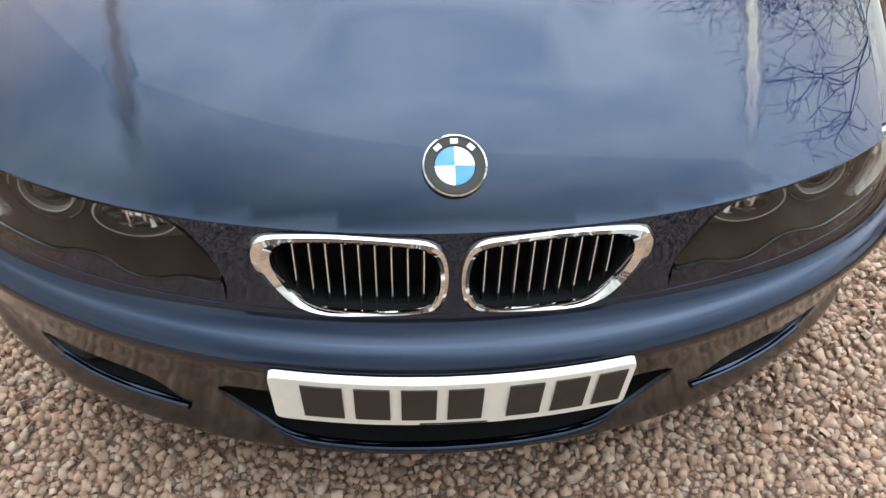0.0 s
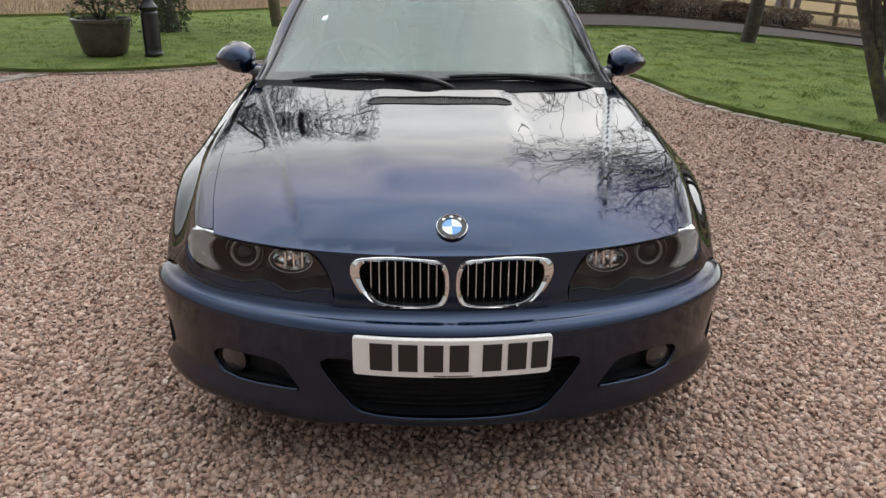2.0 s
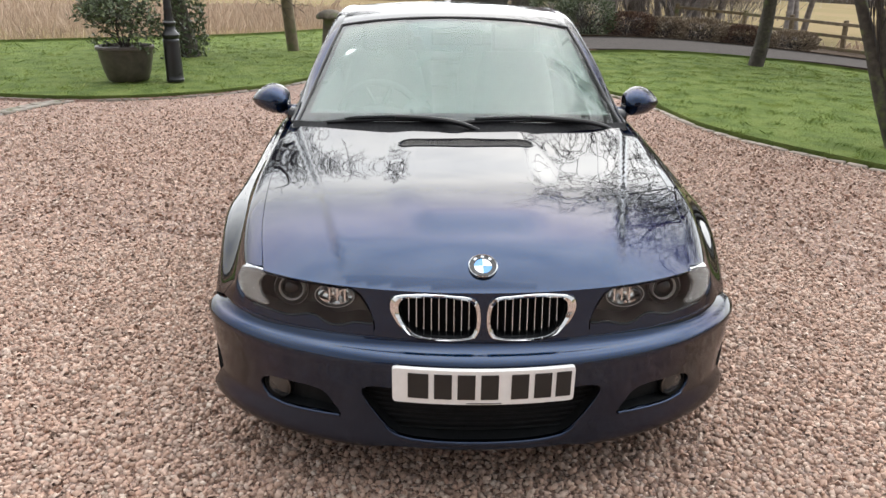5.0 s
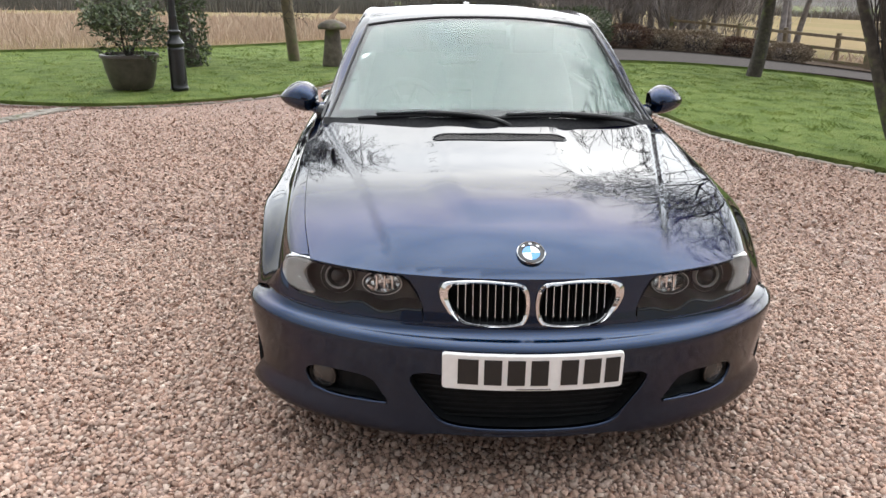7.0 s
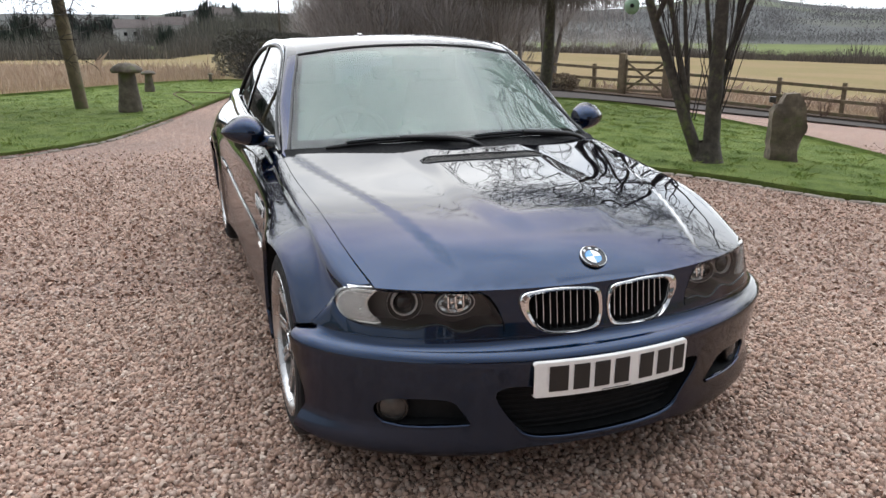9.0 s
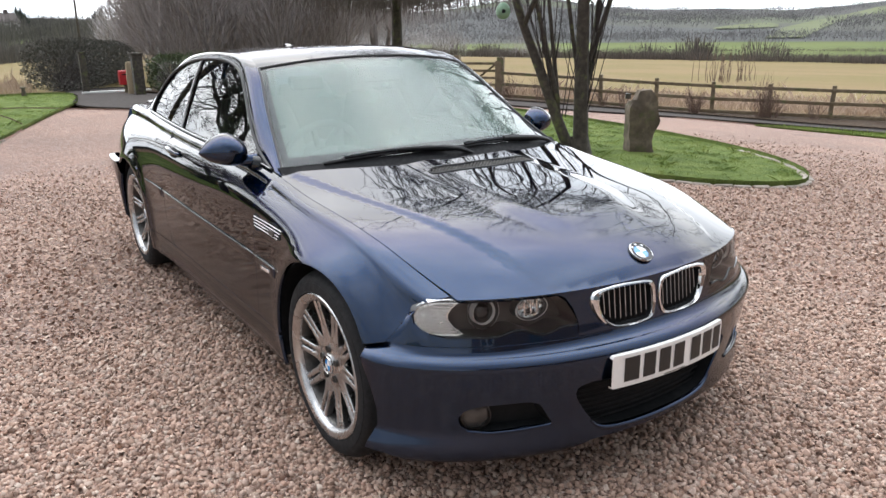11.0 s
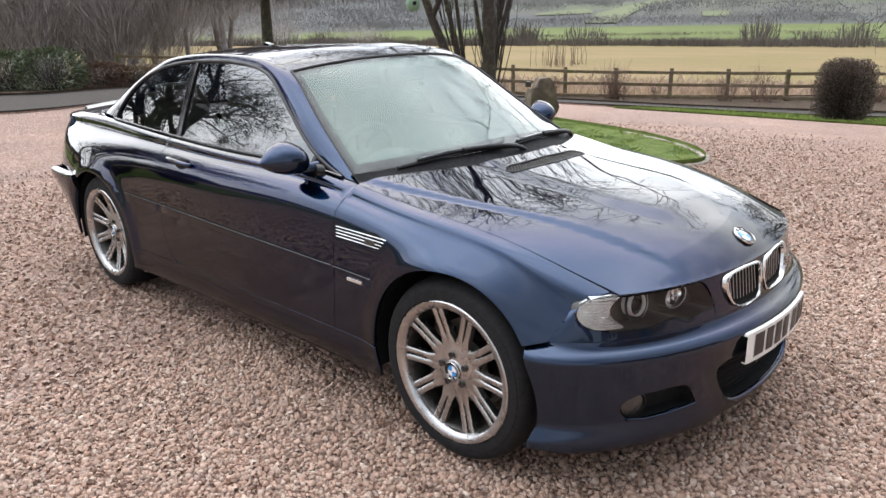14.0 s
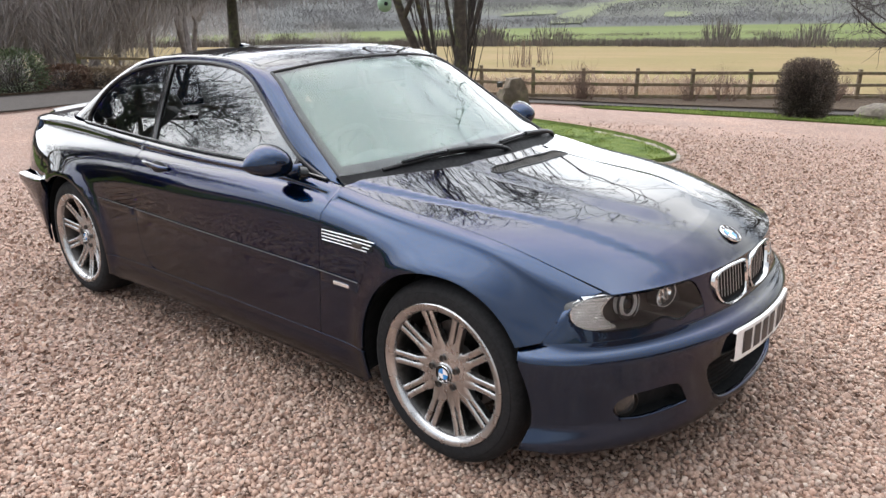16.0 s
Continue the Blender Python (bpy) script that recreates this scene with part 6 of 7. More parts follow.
LEAF = Mat("glossy_leaf", rough=0.45)
LEAF.link("Base Color", LEAF.ramp(LEAF.island(), [(0.0, (0.03, 0.045, 0.018)), (0.5, (0.065, 0.09, 0.035)), (1.0, (0.13, 0.155, 0.07))]))
LEAF = LEAF.m
DRY_LEAF = Mat("dry_brown_leaf", rough=0.8)
DRY_LEAF.link("Base Color", DRY_LEAF.ramp(DRY_LEAF.island(), [(0.0, (0.055, 0.030, 0.022)), (0.5, (0.11, 0.062, 0.042)), (1.0, (0.18, 0.11, 0.07))]))
DRY_LEAF = DRY_LEAF.m


WINTER_LEAF = Mat("grey_brown_winter_leaf", rough=0.85)
WINTER_LEAF.link("Base Color", WINTER_LEAF.ramp(WINTER_LEAF.island(), [(0.0, (0.07, 0.05, 0.042)), (0.5, (0.13, 0.10, 0.085)), (1.0, (0.21, 0.165, 0.14))]))
WINTER_LEAF = WINTER_LEAF.m
HEDGE_LEAF = Mat("dark_hedge_leaf", rough=0.8)
HEDGE_LEAF.link("Base Color", HEDGE_LEAF.ramp(HEDGE_LEAF.island(), [(0.0, (0.035, 0.036, 0.028)), (0.5, (0.07, 0.068, 0.055)), (1.0, (0.12, 0.11, 0.09))]))
HEDGE_LEAF = HEDGE_LEAF.m
BUFF_LEAF = Mat("buff_dead_leaf", rough=0.85)
BUFF_LEAF.link("Base Color", BUFF_LEAF.ramp(BUFF_LEAF.island(), [(0.0, (0.12, 0.09, 0.06)), (0.5, (0.22, 0.17, 0.12)), (1.0, (0.32, 0.26, 0.19))]))
BUFF_LEAF = BUFF_LEAF.m


def leaves(centres, size, seed, long=1.7, up=0.4):
    """Folded leaves, two triangles each side, scattered on given places."""
    g = np.random.default_rng(seed)
    c = np.asarray(centres, float)
    n = len(c)
    d = g.normal(size=(n, 3))
    d[:, 2] = d[:, 2] * 0.6 + up
    d /= np.linalg.norm(d, axis=1, keepdims=True)
    w = np.cross(d, g.normal(size=(n, 3)))
    w /= np.linalg.norm(w, axis=1, keepdims=True)
    nn = np.cross(d, w)
    s = size * g.uniform(0.6, 1.3, (n, 1))
    v = np.stack([c, c + d * s * long * 0.5 + w * s * 0.42 + nn * s * 0.12, c + d * s * long, c + d * s * long * 0.5 - w * s * 0.42 + nn * s * 0.12, c + d * s * long * 0.5 - nn * s * 0.05], 1)
    b = (np.arange(n) * 5)[:, None, None]
    tri = np.array([[0, 1, 4], [1, 2, 4], [2, 3, 4], [3, 0, 4]])
    return v.reshape(-1, 3), (b + tri[None]).reshape(-1, 3)


g7 = np.random.default_rng(7)
n = 2600
z, a = g7.uniform(0, 3.4, n), g7.uniform(0, 6.283, n)
r = 0.24 - 0.03 * z + np.abs(g7.normal(0, 0.05, n))
v, t = leaves(np.stack([0.03 * z + r * np.cos(a), r * np.sin(a), z], 1), 0.055, 8)
tagged(fast_mesh("ivy", v, t, LEAF, ivy_tree), "dark green ivy", kind="stuff")

# ---- potted shrub ----
pot = thing("planter_pot", "large dark glazed round pot on the lawn", "plant pot", loc=(-4.24, 8.9, 0.035))
POT = simple("dark_glazed_pot", (0.062, 0.049, 0.042), 0.4, var=0.4, scale=9, bump=0.004)
part("bowl", lathe([(0.0005, 0.0), (0.25, 0.0), (0.272, 0.02), (0.305, 0.12), (0.342, 0.28), (0.356, 0.38), (0.360, 0.415), (0.382, 0.42), (0.388, 0.44), (0.382, 0.468), (0.36, 0.475), (0.345, 0.46), (0.34, 0.42)], 48), POT, pot)
part("compost", lathe([(0.342, 0.43), (0.2, 0.445), (0.0005, 0.45)], 30), simple("compost", (0.03, 0.022, 0.016), 0.95), pot)
shrub = thing("potted_shrub", "loose evergreen shrub growing in the dark pot", "shrub", loc=(-4.24, 8.9, 0.48))
th, tn = grow(41, [((0.03 * math.cos(k), 0.03 * math.sin(k), -0.04), (0.24 * math.cos(k * 1.3), 0.24 * math.sin(k * 1.3), 1), 0.46, 0.014) for k in range(6)] + [((-0.03, 0, 0), (-0.85, 0.1, 0.7), 0.36, 0.011)], levels=3, kids=4, spread=48, shrink=0.7, lean_up=0.1, wiggle=12)
v, t = limb_mesh(th + tn, 4)
tagged(fast_mesh("brushwood", v, t, TWIG, shrub), kind="stuff")
ends = np.array([s[3:6] for s in tn])[::2]
ends = np.repeat(ends, 2, 0) + g7.normal(0, 0.04, (len(ends) * 2, 3))
v, t = leaves(ends, 0.042, 42)
tagged(fast_mesh("foliage", v, t, LEAF, shrub), "dull dark green leaves", kind="stuff")

# ---- iron lamp post, wooden pole, staddle stones, standing stone ----
IRON = simple("black_painted_iron", (0.010, 0.010, 0.011), 0.32, var=0.3)
lamp_post = thing("lamp_post", "black cast-iron Victorian-style lamp post on the lawn", "lamp post", loc=(-3.58, 8.85, 0.03))
part("base", lathe([(0.0005, 0.0), (0.122, 0.0), (0.124, 0.03), (0.116, 0.04), (0.113, 0.08), (0.110, 0.50), (0.108, 0.52), (0.112, 0.54), (0.108, 0.56), (0.098, 0.575), (0.118, 0.60), (0.122, 0.63), (0.10, 0.66)], 20), IRON, lamp_post)
part("neck", lathe([(0.10, 0.66), (0.07, 0.70), (0.068, 0.74), (0.085, 0.76), (0.088, 0.79), (0.066, 0.81), (0.052, 0.95), (0.058, 0.97), (0.05, 1.0)], 24), IRON, lamp_post)
part("shaft", lathe([(0.05, 1.0), (0.045, 1.6), (0.04, 2.3), (0.055, 2.32), (0.055, 2.36), (0.03, 2.4)], 24), IRON, lamp_post)
part("cross_bar", tube([(-0.22, 0, 2.2), (0.22, 0, 2.2)], 0.014, 8), IRON, lamp_post)
part("lantern", lathe([(0.05, 2.4), (0.10, 2.44), (0.16, 2.78), (0.17, 2.80), (0.10, 2.90), (0.03, 2.94), (0.0005, 3.0)], 6), IRON, lamp_post)
TIMBER = stone_material("weathered_timber", (0.075, 0.058, 0.032), (0.13, 0.10, 0.058), (0.20, 0.165, 0.10), 7, 0.006, 0.08)
pole = thing("wooden_pole", "tall weathered timber pole leaning over the lawn", "pole", loc=(-2.6, 13.2, 0.0))
part("shaft", tube(curve_pts([(0, 0, -0.1), (-0.11, 0.0, 1.2), (-0.26, 0, 3.0), (-0.55, 0, 6.5)], 14), np.linspace(0.115, 0.085, 14), 14), TIMBER, pole)

STADDLE = stone_material("lichened_sandstone", (0.045, 0.036, 0.027), (0.095, 0.077, 0.058), (0.18, 0.155, 0.115), 8, 0.02, 0.06)


def rough_lathe(profile, seed, n=26, amount=0.03):
    v, f = lathe(profile, n)
    out = []
    for q in v:
        k = 1 + amount * noise.noise(Vector((q[0] * 5 + seed, q[1] * 5, q[2] * 5)))
        out.append((q[0] * k, q[1] * k, q[2] * (1 + amount * 0.5 * noise.noise(Vector((q[0] * 4, q[1] * 4 + seed, q[2] * 2))))))
    return np.array(out), f


def staddle(x, y, h, seed, label):
    st = thing("staddle_stone", label, "garden stone", "staddle stones by the drive", (x, y, float(gz(x, y)) + 0.02), seed * 40)
    part("stem", rough_lathe([(0.0005, 0), (0.24 * h, 0), (0.245 * h, 0.04), (0.20 * h, 0.4 * h), (0.165 * h, 0.78 * h), (0.15 * h, 0.82 * h)], seed), STADDLE, st)
    part("cap", rough_lathe([(0.10 * h, 0.80 * h), (0.30 * h, 0.80 * h), (0.335 * h, 0.835 * h), (0.33 * h, 0.87 * h), (0.25 * h, 0.935 * h), (0.14 * h, 0.975 * h), (0.0005, 0.99 * h)], seed + 3, amount=0.06), STADDLE, st)


staddle(-1.76, 12.3, 0.82, 1, "mushroom-shaped weathered staddle stone on the lawn edge")
staddle(-1.5, 16.6, 0.47, 2, "smaller mushroom-shaped staddle stone further along the lawn")
staddle(0.05, 20.5, 0.24, 3, "low mushroom-shaped staddle stone beside the lane")

stone = thing("standing_stone", "rough upright brown gatepost stone on the lawn", "stone", loc=(5.68, 5.14, -0.125), rz=-32)
bm = bmesh.new()
bmesh.ops.create_cube(bm, size=1, matrix=Matrix.Translation((0, 0, 0.38)) @ Matrix.Diagonal((0.37, 0.22, 0.88, 1)))
bmesh.ops.subdivide_edges(bm, edges=bm.edges[:], cuts=11, use_grid_fill=True)
for v_ in bm.verts:
    z = v_.co.z
    # slim foot, broad shoulders, a narrower broken head
    taper = float(np.interp(z, [0.0, 0.2, 0.45, 0.62, 0.70, 0.84], [0.92, 0.94, 1.04, 1.08, 0.98, 0.84]))
    v_.co.x *= taper
    v_.co.y *= taper
    if z > 0.6:
        v_.co.z -= 0.11 * float(soft((-v_.co.x - 0.05) / 0.06)) * (z - 0.6) / 0.22 + 0.05 * float(soft((v_.co.x - 0.10) / 0.06)) * (z - 0.6) / 0.22
    nv = noise.noise_vector(v_.co * 5.0 + Vector((3, 1, 7)))
    v_.co += Vector((nv.x * 0.06, nv.y * 0.05, nv.z * 0.06 if z > 0.1 else 0)) + noise.noise_vector(v_.co * 13) * 0.016
part("block", bm, stone_material("brown_gritstone", (0.048, 0.035, 0.024), (0.110, 0.082, 0.059), (0.220, 0.172, 0.122), 7, 0.03, 0.06), stone)
part("hinge_iron", box((0.07, 0.05, 0.07), (-0.19, 0, 0.74), 0.01), DARK_METAL, stone, "dark iron hinge lug")

# ---- setts ----
lay_setts("edging_east", RIGHT_EDGE[1:], "pale stone setts edging the lawn island")
lay_setts("edging_tip", FAR_EDGE[:3], "pale stone setts round the lawn tip")
lay_setts("edging_path", [(-4.45, 7.33), (-4.62, 7.02), (-4.84, 6.45), (-5.1, 5.7), (-5.5, 4.9)], "two rows of worn stone setts across the drive", rows_n=2, material=MOSSY_SETT)
lay_setts("edging_west", LEFT_EDGE[1:10], "two rows of worn stone setts edging the lawn", rows_n=2, material=MOSSY_SETT)

# ---- post-and-rail fence with a gate ----
FENCE = [(9.6, 27.0), (11.2, 24.6), (12.9, 21.2), (13.35, 20.2), (14.25, 18.9), (15.9, 15.8), (16.8, 14.3), (17.7, 12.9), (18.6, 11.6), (19.5, 10.2), (20.5, 8.8), (21.6, 7.4), (22.9, 6.1), (24.2, 4.9), (25.6, 3.6), (27.0, 2.3)]
FENCE_WOOD = stone_material("fence_timber", (0.080, 0.056, 0.028), (0.14, 0.10, 0.055), (0.21, 0.16, 0.09), 6, 0.006, 0.1)
fence = thing("fence", "weathered brown post-and-rail timber fence", "fence")
dense = []
for (x0, y0), (x1, y1) in zip(FENCE[:-1], FENCE[1:]):
    gate_gap = (x0, y0) == FENCE[3]
    n = max(1, round(math.hypot(x1 - x0, y1 - y0) / 1.75))
    dense += [(x0 + (x1 - x0) * k / n, y0 + (y1 - y0) * k / n, gate_gap) for k in range(n)]
dense.append((*FENCE[-1], False))
r6 = random.Random(6)
for x, y, _ in dense:
    z = float(gz(x, y))
    part("post", box((0.12, 0.12, 1.25), (x, y, z + 0.345 + r6.uniform(-0.02, 0.02)), 0.012, 1, (r6.gauss(0, 1.2), r6.gauss(0, 1.2), 35 + r6.gauss(0, 4))), FENCE_WOOD, fence)
for (x0, y0, gap), (x1, y1, _) in zip(dense[:-1], dense[1:]):
    if gap:
        continue
    for h in (0.84, 0.47, 0.10):
        p = np.array([(x0, y0, float(gz(x0, y0)) + h), (x1, y1, float(gz(x1, y1)) + h + r6.gauss(0, 0.008))])
        d = p[1] - p[0]
        bm = box((float(np.linalg.norm(d)) + 0.06, 0.045, 0.095), (0, 0, 0), 0.008, 1)
        yaw, pit = math.degrees(math.atan2(d[1], d[0])), math.degrees(math.asin(d[2] / np.linalg.norm(d)))
        c = p.mean(0) + np.array([math.sin(math.radians(yaw)), -math.cos(math.radians(yaw)), 0]) * 0.07
        bmesh.ops.transform(bm, matrix=pose(*c, 0, 0, yaw) @ pose(0, 0, 0, 0, -pit, 0), verts=bm.verts)
        part("rail", bm, FENCE_WOOD, fence)
(gx0, gy0), (gx1, gy1) = FENCE[3], FENCE[4]
gd = math.hypot(gx1 - gx0, gy1 - gy0)
gate = thing("gate", "five-bar timber field gate with cross braces", "gate", loc=(gx0, gy0, float(gz(gx0, gy0))), rz=math.degrees(math.atan2(gy1 - gy0, gx1 - gx0)))
for h in (0.15, 0.37, 0.6, 0.84, 1.08):
    part("bar", box((gd - 0.2, 0.03, 0.085), (gd / 2, 0, h), 0.006, 1), FENCE_WOOD, gate)
for x in (0.14, gd - 0.14):
    part("stile", box((0.09, 0.07, 1.15), (x, 0, 0.6), 0.008, 1), FENCE_WOOD, gate)
for s in (1, -1):
    ln = math.hypot(gd - 0.3, 0.93)
    part("brace", box((ln, 0.025, 0.07), (gd / 2, 0.03 * s, 0.615), 0.005, 1, (0, -s * math.degrees(math.atan2(0.93, gd - 0.3)), 0)), FENCE_WOOD, gate)
for q in ((gx0, gy0), (gx1, gy1)):
    gp = thing("gate_post", "stout square timber gate post", "post", "gate posts", (*q, float(gz(*q))), 35)
    part("shaft", box((0.22, 0.22, 1.55), (0, 0, 0.58), 0.02, 2), FENCE_WOOD, gp)

# ---- entrance posts, white kerb ----
pillar = thing("gate_pillar", "dark timber entrance post beside the lane", "post", loc=(1.47, 20.16, float(gz(1.47, 20.16))))
part("shaft", box((0.16, 0.16, 1.05), (0, 0, 0.50), 0.015, 2), BARK, pillar)
part("cap", box((0.20, 0.20, 0.04), (0, 0, 1.045), 0.01, 2), BARK, pillar)
pillar2 = thing("gate_pillar", "short pale timber post beside the lane", "post", loc=(2.30, 18.75, float(gz(2.30, 18.75))))
part("shaft", tube([(0, 0, -0.05), (0, 0, 0.75), (0, 0, 0.8)], (0.09, 0.085, 0.05), 12), simple("pale_timber", (0.26, 0.20, 0.13), 0.8, bump=0.004), pillar2)
gatepost = thing("gate_pillar", "square dark timber entrance pillar with a cap", "post", loc=(2.38, 18.2, float(gz(2.38, 18.2))))
part("shaft", box((0.24, 0.24, 0.98), (0, 0, 0.47), 0.02, 2), BARK, gatepost)
part("cap", box((0.29, 0.29, 0.05), (0, 0, 0.98), 0.012, 2), BARK, gatepost)
RED = simple("red_painted_steel", (0.42, 0.012, 0.02), 0.35, var=0.15)
mail = thing("mailbox", "red post-mounted mailbox by the lane", "mailbox", loc=(2.31, 19.4, float(gz(2.31, 19.4))))
part("box", box((0.30, 0.22, 0.36), (0, 0, 0.40), 0.03, 3), RED, mail)
part("slot", box((0.18, 0.01, 0.03), (0, -0.112, 0.48), 0.003, 1), DARK_VOID, mail)
part("post", box((0.08, 0.08, 0.28), (0, 0, 0.10), 0.008, 1), TIMBER, mail)
WHITE = simple("white_road_paint", (0.72, 0.72, 0.70), 0.7, var=0.1)
sill_bar = thing("threshold_kerb", "long low white-painted kerb across the lane", "kerb", loc=(2.2, 20.05, float(gz(2.2, 20.05))), rz=-4)
part("bar", box((1.7, 0.12, 0.07), (0, 0, 0.025), 0.015, 2), WHITE, sill_bar)

# ---- shrubs: clipped beech bush, hedge, dry stems along the fence ----


def bush(name, label, at, size, count, leaf, leafy, seed, group="", twigs=220, square=3.2):
    """A dense mass of twigs and leaves with an uneven outline."""
    g = np.random.default_rng(seed)
    b = thing(name, label, "shrub", group, (at[0], at[1], float(gz(at[0], at[1]))))
    d = g.normal(size=(count, 3))
    d /= np.linalg.norm(d, axis=1, keepdims=True)
    d /= (np.abs(d) ** square).sum(1, keepdims=True) ** (1 / square)
    lump = np.array([1 + 0.16 * noise.noise(Vector(q) * 2.2 + Vector((seed, 0, 0))) for q in d])
    p = d * (g.uniform(0.25, 1.0, count) ** 0.33)[:, None] * lump[:, None] * np.array(size) * 0.5
    p[:, 2] = np.maximum(p[:, 2] + size[2] * 0.5, 0.02)
    segs = []
    for k in range(twigs):
        a, q = g.uniform(0, 6.283), p[g.integers(count)]
        root = np.array([0.12 * size[0] * math.cos(a), 0.12 * size[1] * math.sin(a), 0])
        mid = root * 0.4 + q * 0.6 + g.normal(0, 0.05, 3)
        segs += [(*root, *mid, 0.010, 0.006), (*mid, *(q * 1.03), 0.006, 0.002)]
    v, t = limb_mesh(segs, 3)
    tagged(fast_mesh("brushwood", v, t, TWIG, b), kind="stuff")
    v, t = leaves(p, leaf, seed)
    tagged(fast_mesh("foliage", v, t, leafy, b), kind="stuff")
    return b


bush("shrub", "square-clipped red-brown winter shrub on the verge", (16.1, 4.25), (1.22, 1.16, 1.34), 17000, 0.024, WINTER_LEAF, 3, twigs=1600, square=4.5)
for k, (x, y, sx, sy, sz, mat_, lab) in enumerate([
        (4.3, 18.6, 1.5, 1.3, 1.0, LEAF, "dark evergreen shrub beside the lane"), (3.6, 19.6, 1.3, 1.2, 0.95, LEAF, "dark evergreen shrub beside the lane"), (5.6, 18.9, 1.3, 1.0, 0.62, DRY_LEAF, "low brown winter shrub in the bed"),
        (6.6, 19.1, 1.2, 1.0, 0.55, BUFF_LEAF, "low buff winter plant in the bed"), (7.7, 19.3, 1.4, 1.0, 0.6, BUFF_LEAF, "low buff winter plant in the bed"), (8.9, 19.3, 1.2, 1.0, 0.5, DRY_LEAF, "low brown winter shrub in the bed"),
        (10.2, 19.0, 1.3, 1.0, 0.5, BUFF_LEAF, "low buff winter plant in the bed")]):
    bush("shrub", lab, (x, y), (sx, sy, sz), 3600, 0.04, mat_, 60 + k, "shrubs along the lane", 160)
for k in range(6):
    bush("hedge", "dense dark clipped hedge beyond the lawn", (1.45 + 0.5 * k, 23.0 + 1.5 * k), (2.2, 2.4, 1.45), 6000, 0.04, HEDGE_LEAF, 80 + k, "hedge by the lane", 120)


TWIG_DRY = simple("dry_brown_stem", (0.17, 0.115, 0.09), 0.9, var=0.3, scale=4)


def dry_stems(x, y, seed, h=0.8, count=34):
    g = random.Random(seed)
    ob = thing("dead_stems", "leafless brown shrub stems against the fence", "shrub", "dry shrubs along the fence", (x, y, float(gz(x, y)) + 0.02))
    st = []
    for _ in range(count):
        a = g.uniform(0, 6.283)
        w = Vector((g.uniform(0.1, 0.5) * math.cos(a), g.uniform(0.1, 0.5) * math.sin(a), 1))
        st.append(((0.08 * math.cos(a), 0.08 * math.sin(a), 0), w, h * g.uniform(0.35, 0.7), 0.008))
    th_, tn_ = grow(seed, st, levels=1, kids=4, spread=35, shrink=0.6, lean_up=0.5, wiggle=8, steps=3)
    v, t = limb_mesh(th_ + tn_, 3)
    tagged(fast_mesh("brushwood", v, t, TWIG_DRY, ob), kind="stuff")


for k in range(26):
    i = 4 + (k % 11)
    (x0, y0), (x1, y1) = FENCE[i], FENCE[i + 1]
    f = r6.random()
    dry_stems(x0 + (x1 - x0) * f - 0.45, y0 + (y1 - y0) * f - 0.35, 200 + k, r6.uniform(0.55, 1.3), 22)
rock = thing("boulder", "long low mossy stone on the verge", "stone", loc=(18.3, 3.0, float(gz(18.3, 3.0))), rz=-50)
part("block", rough_lathe([(0.0005, 0), (0.6, 0), (0.62, 0.12), (0.5, 0.26), (0.3, 0.33), (0.0005, 0.35)], 9, 20, 0.25), STADDLE, rock)
feeder = thing("bird_box", "small round green bird box hanging in the bare tree", "bird box", loc=(3.64, 5.46, 1.555))
part("body", lathe([(0.0005, 0.0), (0.040, 0.010), (0.070, 0.040), (0.082, 0.085), (0.074, 0.130), (0.050, 0.165), (0.020, 0.185), (0.0005, 0.188)], 18), simple("green_feeder", (0.19, 0.30, 0.20), 0.6), feeder)
hole = [Vector((-0.045, -0.066, 0.09)) + Vector((-0.83, 0.56, 0)) * (0.022 * math.cos(a)) + Vector((0, 0, 0.022 * math.sin(a))) for a in np.linspace(0, 2 * np.pi, 17)[:-1]]
part("entrance_hole", loft([[tuple(q + Vector((-0.56, -0.83, 0)) * d_) for q in hole] for d_ in (-0.02, 0.004)] + [[tuple(Vector((-0.045, -0.066, 0.09)) + Vector((-0.56, -0.83, 0)) * 0.004 + (q - Vector((-0.045, -0.066, 0.09))) * 0.02) for q in hole]], closed_v=True), DARK_VOID, feeder, "dark round entrance hole")
part("hanger", tube([(0, 0, 0.18), (0, 0, 0.36)], 0.004, 6), DARK_METAL, feeder)

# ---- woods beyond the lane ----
# bark paled to grey, with the haze over the woods in its colour
WOOD_BARK = simple("hazed_grey_bark", (0.22, 0.195, 0.19), 0.95, var=0.4, scale=6)
kinds = []
for k, (seed, ln, rad, sp) in enumerate(((301, 2.9, 0.085, 24), (302, 3.3, 0.10, 28), (303, 2.4, 0.07, 22))):
    th, tn = grow(seed, [((0, 0, -0.2), (0.06, 0.03, 1), ln, rad), ((0.2, 0.1, -0.2), (-0.2, 0.12, 1), ln * 0.9, rad * 0.7), ((0.1, -0.2, -0.2), (0.15, -0.2, 1), ln * 0.8, rad * 0.6)],
                  levels=3, kids=5, spread=sp, shrink=0.70, lean_up=0.45, wiggle=5, first=0.2, trunk=0.6, fine=0.008)
    kinds.append((th, tn))
kinds.append(weeping(304, (0.05, 0.1, 1), 2.6, 3.0, 9, 26))
spots = [(13.2, 25.6, 3), (11.0, 28.5, 3), (15.5, 29.5, 3)]
g9 = np.random.default_rng(9)
for _ in range(62):
    spots.append((g9.uniform(-1.5, 22), g9.uniform(27, 42), int(g9.integers(0, 4))))
first_of = {}
